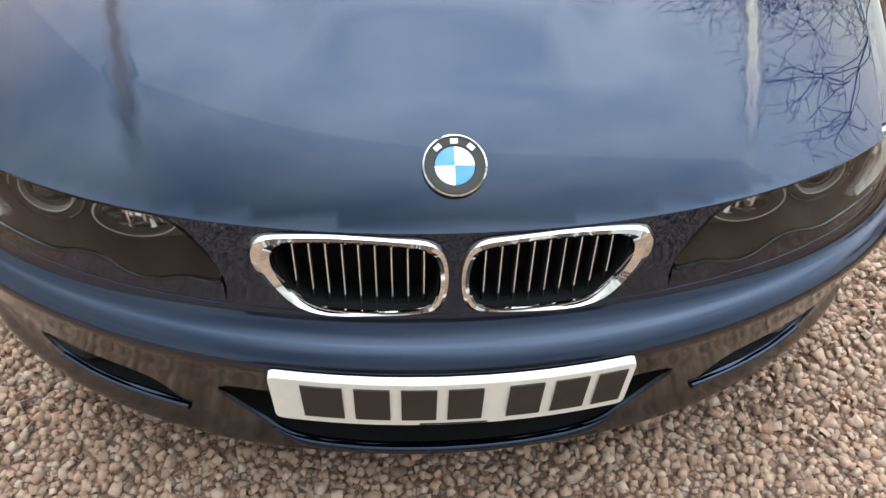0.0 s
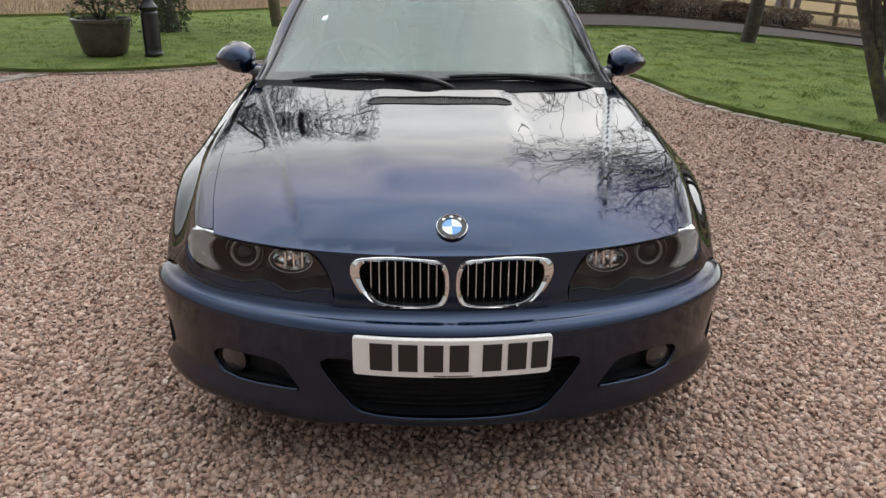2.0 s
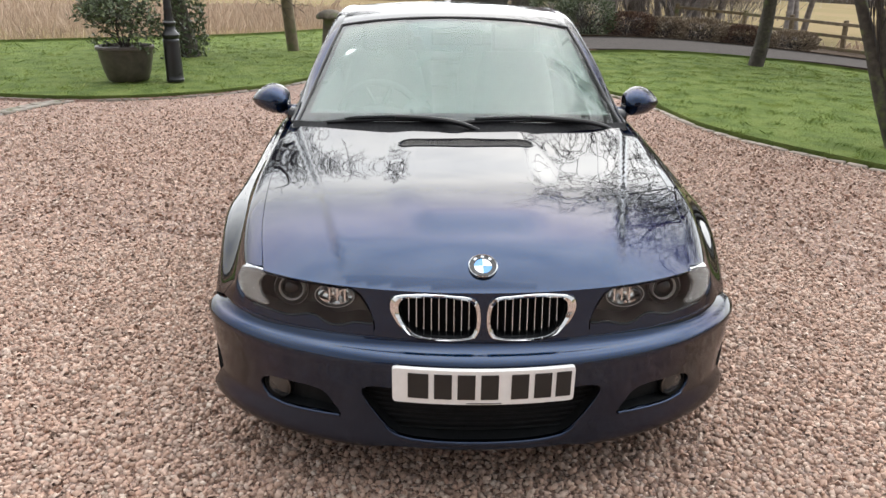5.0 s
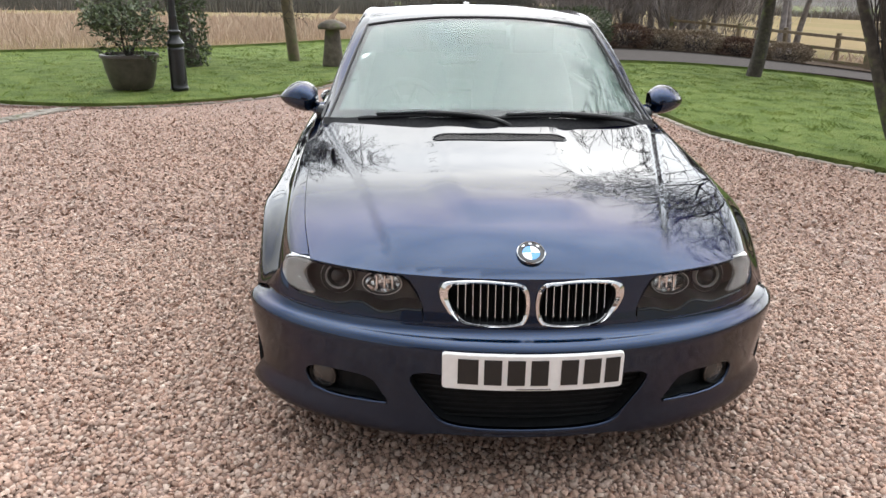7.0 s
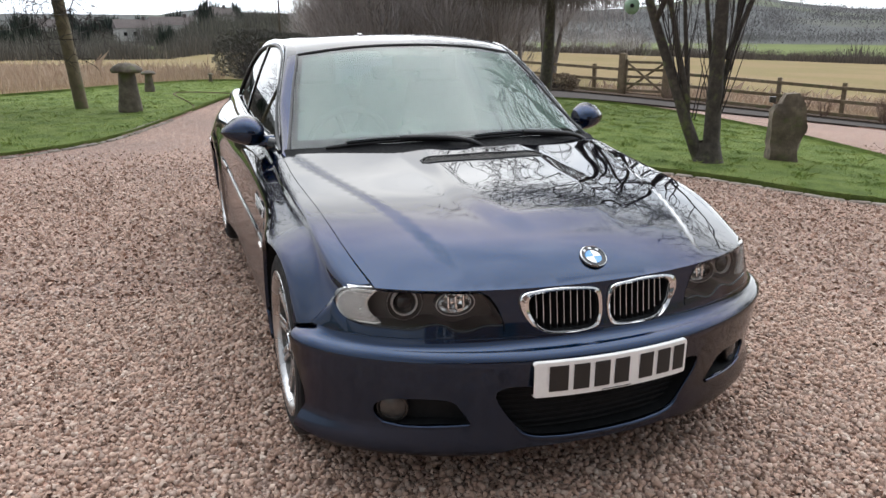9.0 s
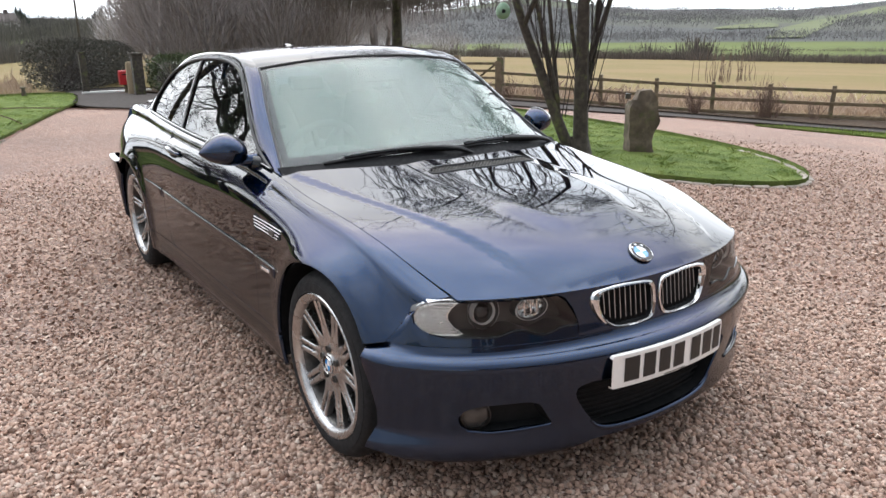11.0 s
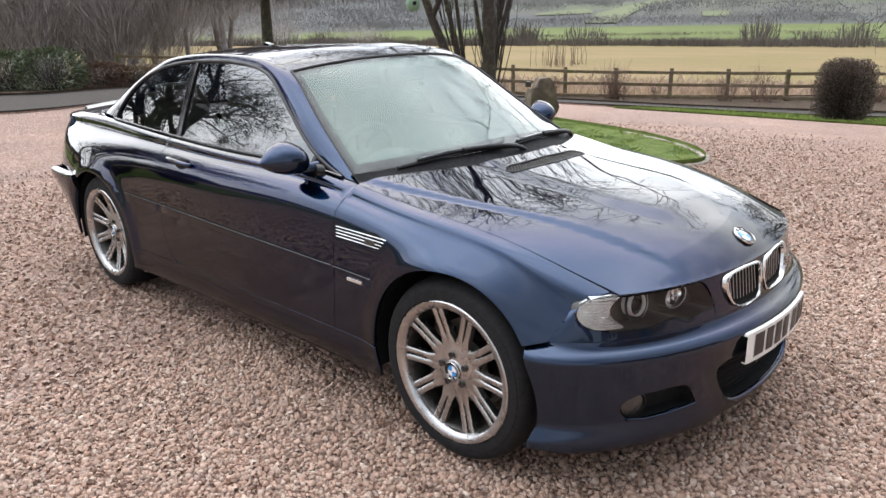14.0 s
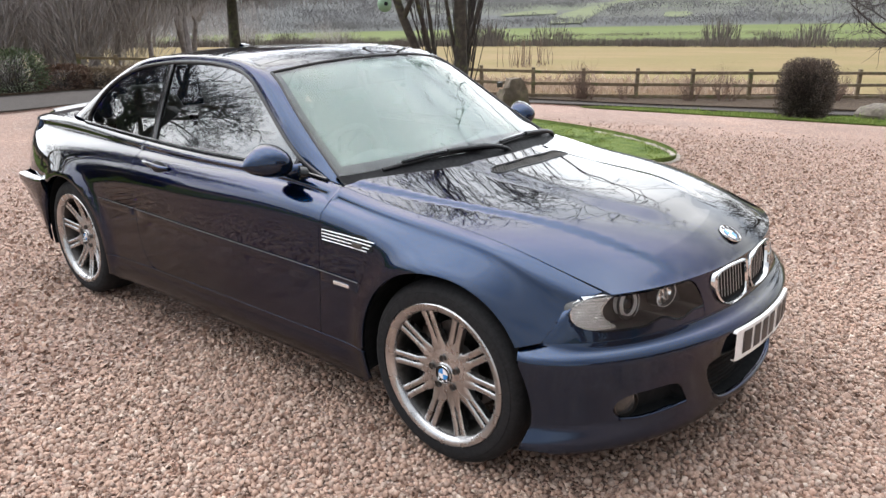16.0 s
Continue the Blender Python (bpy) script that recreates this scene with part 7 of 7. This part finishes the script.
for x, y, k in spots:
    if x < 0.19 * (y + 1.5) - 1.0 or (x > 0.42 * y - 0.5 and k != 3) or (k == 3 and x > 17):
        continue
    z = float(gz(x, y))
    if k not in first_of:
        lab = "weeping bare willow beyond the fence" if k == 3 else "bare grey-brown woodland tree beyond the lane"
        first_of[k] = bare_tree("woodland_tree", lab, *kinds[k], (x, y), TWIG_HAZED, "woodland trees", 5, WOOD_BARK)
    else:
        s = g9.uniform(0.85, 1.35)
        copy_thing(first_of[k], pose(x, y, z, 0, 0, g9.uniform(0, 360)) @ Matrix.Scale(s, 4))

# ---- the house behind the walk, seen in the paint and chrome ----
house = thing("house", "red-brick house facing the drive", "house", loc=(0, -11, 0))
BRICK = Mat("red_brick_wall", rough=0.9)
bt = BRICK.n.new("ShaderNodeTexBrick")
bt.inputs["Scale"].default_value = 4.4
bt.inputs["Color1"].default_value, bt.inputs["Color2"].default_value, bt.inputs["Mortar"].default_value = (0.12, 0.075, 0.055, 1), (0.09, 0.058, 0.045, 1), (0.16, 0.14, 0.12, 1)
BRICK.l.new(BRICK.pos(), bt.inputs["Vector"])
BRICK.link("Base Color", bt.outputs["Color"])
part("wall", box((13, 6, 5.0), (0, -3, 2.5), 0.02, 1), BRICK.m, house)
roof_v = np.array([(-6.9, 0.5, 4.9), (6.9, 0.5, 4.9), (6.9, -3, 7.6), (-6.9, -3, 7.6), (-6.9, -6.5, 4.9), (6.9, -6.5, 4.9)])
part("roof", (roof_v, [(0, 1, 2, 3), (3, 2, 5, 4), (0, 3, 4), (1, 5, 2), (0, 4, 5, 1)]), simple("roof_tile", (0.10, 0.06, 0.05), 0.85), house, smooth=False)
for x, z in ((-4.5, 1.4), (4.5, 1.4), (-4.5, 3.8), (0, 3.8), (4.5, 3.8)):
    w = part("window", box((1.5, 0.08, 1.25), (x, 0.02, z), 0.02, 1), simple("white_frame", (0.75, 0.75, 0.73), 0.5), house)
    for dx in (-0.36, 0.36):
        part("pane", box((0.62, 0.02, 1.08), (x + dx, 0.065, z), 0.004, 1), GLOSS_BLACK, w)
part("front_door", box((1.0, 0.08, 2.05), (0, 0.03, 1.02), 0.02, 1), simple("dark_door", (0.03, 0.05, 0.06), 0.4), house)

# ---- far cottages and a wooden utility pole on the skyline ----
RENDER = simple("pale_wall_render", (0.55, 0.53, 0.50), 0.9, var=0.1, scale=1)
SLATE = simple("far_slate_roof", (0.11, 0.09, 0.085), 0.9, scale=1)
for x, y, w, rz in ((-9.0, 262.0, 11.0, 12), (3.0, 270.0, 14.0, -8), (16.0, 255.0, 10.0, 20), (-38.0, 268.0, 12.0, 5)):
    cottage = thing("cottage", "small pale rendered cottage with a slate roof far off", "house", "far cottages", (x, y, float(hill_z(x, y)) + 1.0), rz)
    part("wall", box((w, 7.0, 4.2), (0, 0, 1.6), 0.05, 1), RENDER, cottage)
    rv = np.array([(-w / 2 - 0.3, -3.8, 3.6), (w / 2 + 0.3, -3.8, 3.6), (w / 2 + 0.3, 0, 6.3), (-w / 2 - 0.3, 0, 6.3), (-w / 2 - 0.3, 3.8, 3.6), (w / 2 + 0.3, 3.8, 3.6)])
    part("roof", (rv, [(0, 1, 2, 3), (3, 2, 5, 4), (0, 3, 4), (1, 5, 2), (0, 4, 5, 1)]), SLATE, cottage, smooth=False)
    part("chimney", box((0.9, 0.9, 1.6), (w * 0.3, 0, 6.4), 0.04, 1), SLATE, cottage)
    for dx in (-0.28, 0.0, 0.28):
        part("window", box((1.1, 0.1, 1.2), (w * dx, -3.52, 1.9), 0.02, 1), GLOSS_BLACK, cottage)
far_pole = thing("utility_pole", "distant wooden utility pole against the sky", "pole", loc=(11.7, 87.0, float(hill_z(11.7, 87.0))))
part("shaft", tube([(0, 0, -0.5), (0, 0, 9.0)], (0.14, 0.10), 8), BARK, far_pole)
part("cross_arm", box((1.6, 0.1, 0.12), (0, 0, 8.5), 0.01, 1), BARK, far_pole)
# ---- loose gravel, grass and far woods ----
def pebble_material():
    m = Mat("loose_pebble", rough=0.8)
    c = m.ramp(m.island(), [(0.0, (0.145, 0.088, 0.066)), (0.15, (0.341, 0.216, 0.157)), (0.42, (0.496, 0.326, 0.243)), (0.6, (0.341, 0.250, 0.205)), (0.78, (0.557, 0.425, 0.341)), (0.9, (0.444, 0.260, 0.185)), (1.0, (0.641, 0.542, 0.457))])
    m.link("Base Color", m.mix(0.3, c, m.ramp(m.noise(160, 4), [(0.3, (0.191, 0.126, 0.097)), (0.7, (0.517, 0.389, 0.313))])))
    return m.bump(m.noise(220, 4), 0.35, 0.002).m


PEBBLE = pebble_material()
CHIP = np.array([(x, y, z) for x in (-1, 1) for y in (-1, 1) for z in (-1, 1)]) * 0.66
CHIP_F = np.array([(0, 1, 3), (0, 3, 2), (4, 6, 7), (4, 7, 5), (0, 4, 5), (0, 5, 1), (2, 3, 7), (2, 7, 6), (1, 5, 7), (1, 7, 3)])
OCT = np.array([(1, 0, 0), (-1, 0, 0), (0, 1, 0), (0, -1, 0), (0, 0, 1), (0, 0, -1)], float)
OCT_F = np.array([(0, 2, 4), (2, 1, 4), (1, 3, 4), (3, 0, 4)])


def pebbles(name, xy, size, shape, faces, seed, label):
    """Loose stones of uneven shape lying at given places."""
    g = np.random.default_rng(seed)
    n, k = len(xy), len(shape)
    s = size * np.minimum(g.lognormal(0, 0.24, (n, 1, 1)), 1.55)
    v = np.repeat(shape[None], n, 0) * (1 + g.uniform(-0.3, 0.3, (n, k, 3)))
    v = v * np.stack([g.uniform(0.8, 1.25, n), g.uniform(0.7, 1.0, n), g.uniform(0.5, 0.85, n)], 1)[:, None]
    q = g.normal(size=(n, 4))
    q[:, 1:3] *= 0.45
    q /= np.linalg.norm(q, axis=1, keepdims=True)
    w, x, y, z = q.T
    rot = np.stack([1 - 2 * (y * y + z * z), 2 * (x * y - z * w), 2 * (x * z + y * w), 2 * (x * y + z * w), 1 - 2 * (x * x + z * z), 2 * (y * z - x * w), 2 * (x * z - y * w), 2 * (y * z + x * w), 1 - 2 * (x * x + y * y)], 1).reshape(-1, 3, 3)
    v = np.einsum("nij,nkj->nki", rot, v) * s
    base = np.stack([xy[:, 0], xy[:, 1], gz(xy[:, 0], xy[:, 1]) + s[:, 0, 0] * g.uniform(0.05, 0.55, n)], 1)
    v = v + base[:, None]
    f = (np.arange(n) * k)[:, None, None] + faces[None]
    return tagged(fast_mesh(name, v.reshape(-1, 3), f.reshape(-1, 3), PEBBLE, None, True), label, "gravel", kind="stuff")


def scatter(x0, x1, y0, y1, pitch, seed):
    """Places on a shaken grid."""
    g = np.random.default_rng(seed)
    gx, gy = np.meshgrid(np.arange(x0, x1, pitch), np.arange(y0, y1, pitch))
    p = np.stack([gx.ravel(), gy.ravel()], 1)
    return p + g.uniform(-0.5, 0.5, p.shape) * pitch


def off_lawn(p):
    return p[~inside(lawn_e, p) & ~inside(lawn_w, p)]


NEAR_BOX = (-3.5, 2.1, -1.3, 2.4)
near = scatter(*NEAR_BOX, 0.0172, 1)
near = near[~((np.abs(near[:, 0]) < 0.55) & (near[:, 1] > 0.75))]
pebbles("gravel_near", near, 0.0106, CHIP, CHIP_F, 2, "loose pink, grey and cream gravel stones")
mid = off_lawn(scatter(-6.5, 10.5, -1.2, 8.0, 0.0235, 3))
mid = mid[~((mid[:, 0] > NEAR_BOX[0]) & (mid[:, 0] < NEAR_BOX[1]) & (mid[:, 1] > NEAR_BOX[2]) & (mid[:, 1] < NEAR_BOX[3]))]
thin_out = np.random.default_rng(8).uniform(size=len(mid)) < np.clip((10.5 - mid[:, 0]) / 7.0, 0, 1) ** 1.5 * np.clip((8.0 - mid[:, 1]) / 3.0, 0, 1) * np.clip((mid[:, 0] + 6.5) / 2.0, 0, 1)
mid = mid[thin_out & ~((np.abs(mid[:, 0]) < 0.7) & (mid[:, 1] < 4.4))]
pebbles("gravel_far", mid, 0.0125, OCT * (1, 1, 0.62), OCT_F, 4, "loose pink and grey gravel stones")


def blades(name, p, z0, height, width, material, seed, label, lean=0.5, tufts=0.0):
    """Single grass blades, two triangles each, longer in scattered tufts."""
    g = np.random.default_rng(seed)
    n = len(p)
    h = height * g.lognormal(0, 0.35, n)
    if tufts:
        lush = np.array([noise.noise(Vector((a * 3.1, b * 3.1, 0.0))) + 0.6 * noise.noise(Vector((a * 8.0, b * 8.0, 4.0))) for a, b in p])
        h = h * (0.8 + tufts * soft((lush - 0.05) / 0.45))
    a, b = g.uniform(0, 6.283, n), g.uniform(0, 6.283, n)
    w = width * g.uniform(0.7, 1.3, n)
    off = np.stack([np.cos(a), np.sin(a)], 1) * w[:, None]
    tip = np.stack([np.cos(b), np.sin(b)], 1) * (h * lean * np.abs(g.normal(0.5, 0.5, n)))[:, None]
    zb = gz(p[:, 0], p[:, 1]) + z0
    v = np.stack([np.c_[p - off, zb], np.c_[p + off, zb], np.c_[p + tip * 0.4 + off * 0.6, zb + h * 0.6], np.c_[p + tip, zb + h * 0.95]], 1)
    f = (np.arange(n) * 4)[:, None, None] + np.array([[0, 1, 2], [0, 2, 3]])[None]
    return tagged(fast_mesh(name, v.reshape(-1, 3), f.reshape(-1, 3), material), label, "grass", kind="stuff")


GRASS = Mat("grass_blade", rough=0.9, Specular_IOR_Level=0.15)
GRASS.link("Base Color", GRASS.mix(0.55, GRASS.ramp(GRASS.island(), [(0.0, (0.149, 0.209, 0.055)), (0.5, (0.207, 0.269, 0.068)), (0.85, (0.264, 0.307, 0.088)), (1.0, (0.345, 0.329, 0.143))]),
                                   GRASS.ramp(GRASS.noise(2.6, 10), [(0.42, (0.098, 0.154, 0.037)), (0.5, (0.207, 0.275, 0.065)), (0.62, (0.321, 0.363, 0.112))])))
GRASS = GRASS.m
STRAW = Mat("dry_straw", rough=0.9)
STRAW.link("Base Color", STRAW.mix(0.5, STRAW.ramp(STRAW.island(), [(0.0, (0.34, 0.24, 0.18)), (0.5, (0.48, 0.365, 0.275)), (1.0, (0.62, 0.51, 0.40))]),
                                   STRAW.ramp(STRAW.noise(0.5, 5), [(0.3, (0.37, 0.265, 0.20)), (0.7, (0.56, 0.44, 0.335))])))
STRAW = STRAW.m
ge = np.random.default_rng(12)


def spread(poly, count, seed):
    g = np.random.default_rng(seed)
    lo, hi = poly.min(0), poly.max(0)
    p = g.uniform(lo, hi, (count, 2))
    return p[inside(poly, p)]


blades("grass_east", spread(lawn_e, 180000, 13), 0.003, 0.015, 0.0032, GRASS, 14, "short green lawn grass", 1.3, 1.3)
west = spread(lawn_w, 220000, 15)
blades("grass_west", west[west[:, 0] > -11], 0.003, 0.017, 0.004, GRASS, 16, "short green lawn grass", 1.3, 1.3)
blades("grass_verge", spread(verge, 30000, 17), 0.004, 0.05, 0.007, GRASS, 18, "short green verge grass")
reed_zone = np.array([(-26, 9.5), (-16, 11.2), (-12, 13.1), (-7.8, 14.8), (-3.9, 16.9), (-1.4, 20.2), (0.1, 21.4), (0.7, 23.5), (0.5, 30), (-8, 44), (-34, 44), (-40, 20)], float)
reeds = spread(reed_zone, 170000, 19)
blades("dry_meadow", reeds, -0.03, 0.27, 0.0032, STRAW, 20, "tall straw-coloured dead meadow grass", 0.35)
strip_zone = np.array([(13.0, 22.5), (16.8, 17.2), (20.8, 11.2), (26, 5.2), (30, 7), (26, 14), (19, 24)], float)
blades("field_edge_grass", spread(strip_zone, 30000, 21), -0.04, 0.28, 0.012, STRAW, 22, "straw-coloured rough grass behind the fence", 0.7)

def far_material(name, lo, mid, hi):
    m = Mat(name, rough=1.0, Specular_IOR_Level=0.0)
    m.link("Base Color", m.ramp(m.island(), [(0.0, lo), (0.5, mid), (1.0, hi)]))
    return m.m


# the next three are paled to hold distance haze in their colour
FAR_WOOD = far_material("hazed_far_wood", (0.185, 0.18, 0.182), (0.205, 0.198, 0.198), (0.228, 0.22, 0.216))
HAZE_WOOD = far_material("hazed_wood_edge", (0.320, 0.305, 0.307), (0.410, 0.390, 0.394), (0.499, 0.476, 0.480))
THICKET = far_material("hazed_thicket_twig", (0.192, 0.166, 0.160), (0.294, 0.262, 0.256), (0.397, 0.358, 0.352))
FAR_SCRUB = far_material("far_scrub", (0.10, 0.098, 0.09), (0.145, 0.135, 0.12), (0.20, 0.185, 0.165))
FAR_FIR = far_material("far_fir", (0.035, 0.045, 0.04), (0.055, 0.065, 0.058), (0.08, 0.09, 0.075))
FAR_HEDGE = far_material("far_hedge", (0.10, 0.086, 0.08), (0.15, 0.13, 0.118), (0.21, 0.18, 0.16))


def bare_woods(name, spots, label, seed, material, bits=110, stroke=0.05, bare=0.5, twig=0.0):
    """Far leafless crowns as many fine leaning twigs; spots: x, y, height, width."""
    g = np.random.default_rng(seed)
    s = np.repeat(np.asarray(spots, float), bits, 0)
    n = len(s)
    h, w = s[:, 2], s[:, 3]
    a, r = g.uniform(0, 6.283, n), g.uniform(0, 1, n) ** 0.6
    top = np.sqrt(np.maximum(0, 1 - 0.75 * r * r)) * g.uniform(0.55, 1.08, n)
    x, y = s[:, 0] + np.cos(a) * r * w / 2, s[:, 1] + np.sin(a) * r * w / 2
    z0 = hill_z(x, y) - 0.1 + h * np.where(g.uniform(size=n) < bare, 0.0, g.uniform(0.16, 0.6, n))
    z1 = np.maximum(hill_z(x, y) + h * top, z0 + 0.12 * h)
    if twig:
        short = g.uniform(size=n) < 0.9
        z0 = np.where(short, z0 + (z1 - z0) * g.uniform(0.05, 0.85, n), z0)
        z1 = np.where(short, np.minimum(z1, z0 + h * twig * g.uniform(0.5, 1.5, n)), z1)
    lean = np.stack([np.cos(a), np.sin(a)], 1) * ((0.55 if twig else 0.16) * (z1 - z0) * g.normal(1, 0.6, n))[:, None]
    b = g.uniform(0, 6.283, n)
    side = np.stack([np.cos(b), np.sin(b)], 1) * (stroke * h * g.uniform(0.5, 1.4, n))[:, None]
    v = np.stack([np.stack([x - side[:, 0], y - side[:, 1], z0], 1), np.stack([x + side[:, 0], y + side[:, 1], z0], 1), np.stack([x + lean[:, 0], y + lean[:, 1], z1], 1)], 1)
    f = np.arange(n * 3).reshape(-1, 3)
    return tagged(fast_mesh(name, v.reshape(-1, 3), f, material), label, "woodland", kind="stuff")


def polar(az, d):
    a = np.radians(az)
    return d * np.sin(a), 3 + d * np.cos(a)


sp = []
for k in range(260):
    az, d = ge.uniform(-60, 22), ge.uniform(105, 160)
    x, y = polar(az, d)
    sp.append((x, y, ge.uniform(2.2, 4.0), ge.uniform(6, 12)))
for k in range(200):
    az, d = ge.uniform(-60, 26), ge.uniform(190, 360)
    x, y = polar(az, d)
    sp.append((x, y, ge.uniform(5, 8.5), ge.uniform(8, 15)))
firs = []
for k in range(46):
    az, d = ge.uniform(-45, 20), ge.uniform(210, 340)
    x, y = polar(az, d)
    firs.append((x, y, ge.uniform(7, 11.5), ge.uniform(3, 5.5)))
wood = []
for k in range(100):
    az, d = ge.uniform(4, 22), ge.uniform(44, 78)
    x, y = polar(az, d)
    if x > 0.185 * (y + 1.5) - 1.0:
        wood.append((x, y, ge.uniform(5.5, 9.0), ge.uniform(3, 6)))
for k in range(46):
    az, d = ge.uniform(21, 42), ge.uniform(95, 128)
    x, y = polar(az, d)
    wood.append((x, y, ge.uniform(3.2, 6.0), ge.uniform(5, 9)))
bare_woods("wood_edge", wood, "bare woodland beyond the lane, tinted grey-purple for haze", 34, HAZE_WOOD, 300, 0.004, 0.03, 0.13)
thicket = []
for k in range(90):
    x, y = ge.uniform(3, 20), ge.uniform(26, 44)
    if 0.19 * (y + 1.5) - 0.6 < x < 0.42 * y + 1.0:
        thicket.append((x, y, ge.uniform(3.0, 7.0), ge.uniform(2.5, 5)))
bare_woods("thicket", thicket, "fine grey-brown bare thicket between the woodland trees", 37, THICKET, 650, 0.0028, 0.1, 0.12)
bare_woods("tree_line", sp, "grey bare tree line beyond the meadow", 31, FAR_SCRUB, 300, 0.014)
bare_woods("fir_trees", firs, "dark evergreen trees on the skyline", 36, FAR_FIR, 200, 0.035)
sp = []
for k in range(420):
    az, d = ge.uniform(20, 112), ge.uniform(137, 144)
    x, y = polar(az, d)
    sp.append((x, y, ge.uniform(1.2, 2.1), ge.uniform(4, 8)))
for k in range(22):
    az, d = ge.uniform(28, 110), ge.uniform(139, 150)
    x, y = polar(az, d)
    sp.append((x, y, ge.uniform(3, 5.5), ge.uniform(5, 9)))
for k in range(120):
    az, d = ge.uniform(20, 112), ge.uniform(168, 171)
    x, y = polar(az, d)
    sp.append((x, y, ge.uniform(0.5, 1.0), ge.uniform(5, 10)))
bare_woods("hedgerow", sp, "dark hedgerow along the far field", 32, FAR_HEDGE, 170, 0.022)
sp = []
for k in range(420):
    az, d = ge.uniform(18, 112), ge.uniform(238, 275)
    x, y = polar(az, d)
    sp.append((x, y, ge.uniform(2.2, 4.2), ge.uniform(8, 16)))
# pale grazing land let into the woods: lengths and the bearings of both sides
CLEARINGS = (((262, 330, 450, 640), (57.4, 58.2, 60.0, 63.6), (59.9, 60.8, 61.9, 66.2)), ((335, 350, 400, 430), (53.8, 53.9, 55.5, 57.0), (55.4, 58.0, 58.0, 57.4)), ((300, 312, 330, 340), (65.8, 65.7, 65.7, 65.9), (67.6, 67.7, 67.6, 67.2)))
PASTURE = Mat("hill_pasture", rough=1.0, Specular_IOR_Level=0.05)
PASTURE.link("Base Color", PASTURE.ramp(PASTURE.noise(0.04, 6), [(0.3, (0.125, 0.140, 0.078)), (0.7, (0.165, 0.178, 0.105))]))
for ds, a0, a1 in CLEARINGS:
    rows = []
    for d in np.linspace(ds[0], ds[-1], 16):
        x, y = polar(np.linspace(np.interp(d, ds, a0), np.interp(d, ds, a1), 12), d)
        rows.append(np.stack([x, y, hill_z(x, y) + 0.4], 1))
    tagged(part("hill_pasture", loft(rows), PASTURE.m), "pale green grazing slope between the far woods", "field", kind="structure")
for k in range(2600):
    az, d = ge.uniform(15, 115), ge.uniform(275, 800)
    x, y = polar(az, d)
    open_land = any(ds[0] - 8 < d < ds[-1] and np.interp(d, ds, a0) - 0.9 < az < np.interp(d, ds, a1) + 0.9 for ds, a0, a1 in CLEARINGS)
    if not open_land and noise.noise(Vector((az * 0.07, d * 0.009, 3.0))) > -0.12:
        sp.append((x, y, ge.uniform(3.5, 6.5), ge.uniform(12, 24)))
bare_woods("hill_woods", sp, "winter woods on the hills, tinted grey for haze", 33, FAR_WOOD, 95, 0.03, 0.2, 0.22)
scr = thing("field_scrub", "clump of bare saplings in the pale field", "tree", loc=(40.2, 28.7, float(gz(40.2, 28.7))))
segs = []
for k in range(44):
    p = Vector((ge.uniform(-2.0, 2.0), ge.uniform(-1.2, 1.2), 0))
    for s in range(4):
        q = p + Vector((ge.normal(0, 0.06), ge.normal(0, 0.06), ge.uniform(0.3, 0.65)))
        segs.append((*p, *q, 0.024 - 0.005 * s, 0.019 - 0.005 * s))
        p = q
v, t = limb_mesh(segs, 4)
tagged(fast_mesh("brushwood", v, t, TWIG_DRY, scr), kind="stuff")
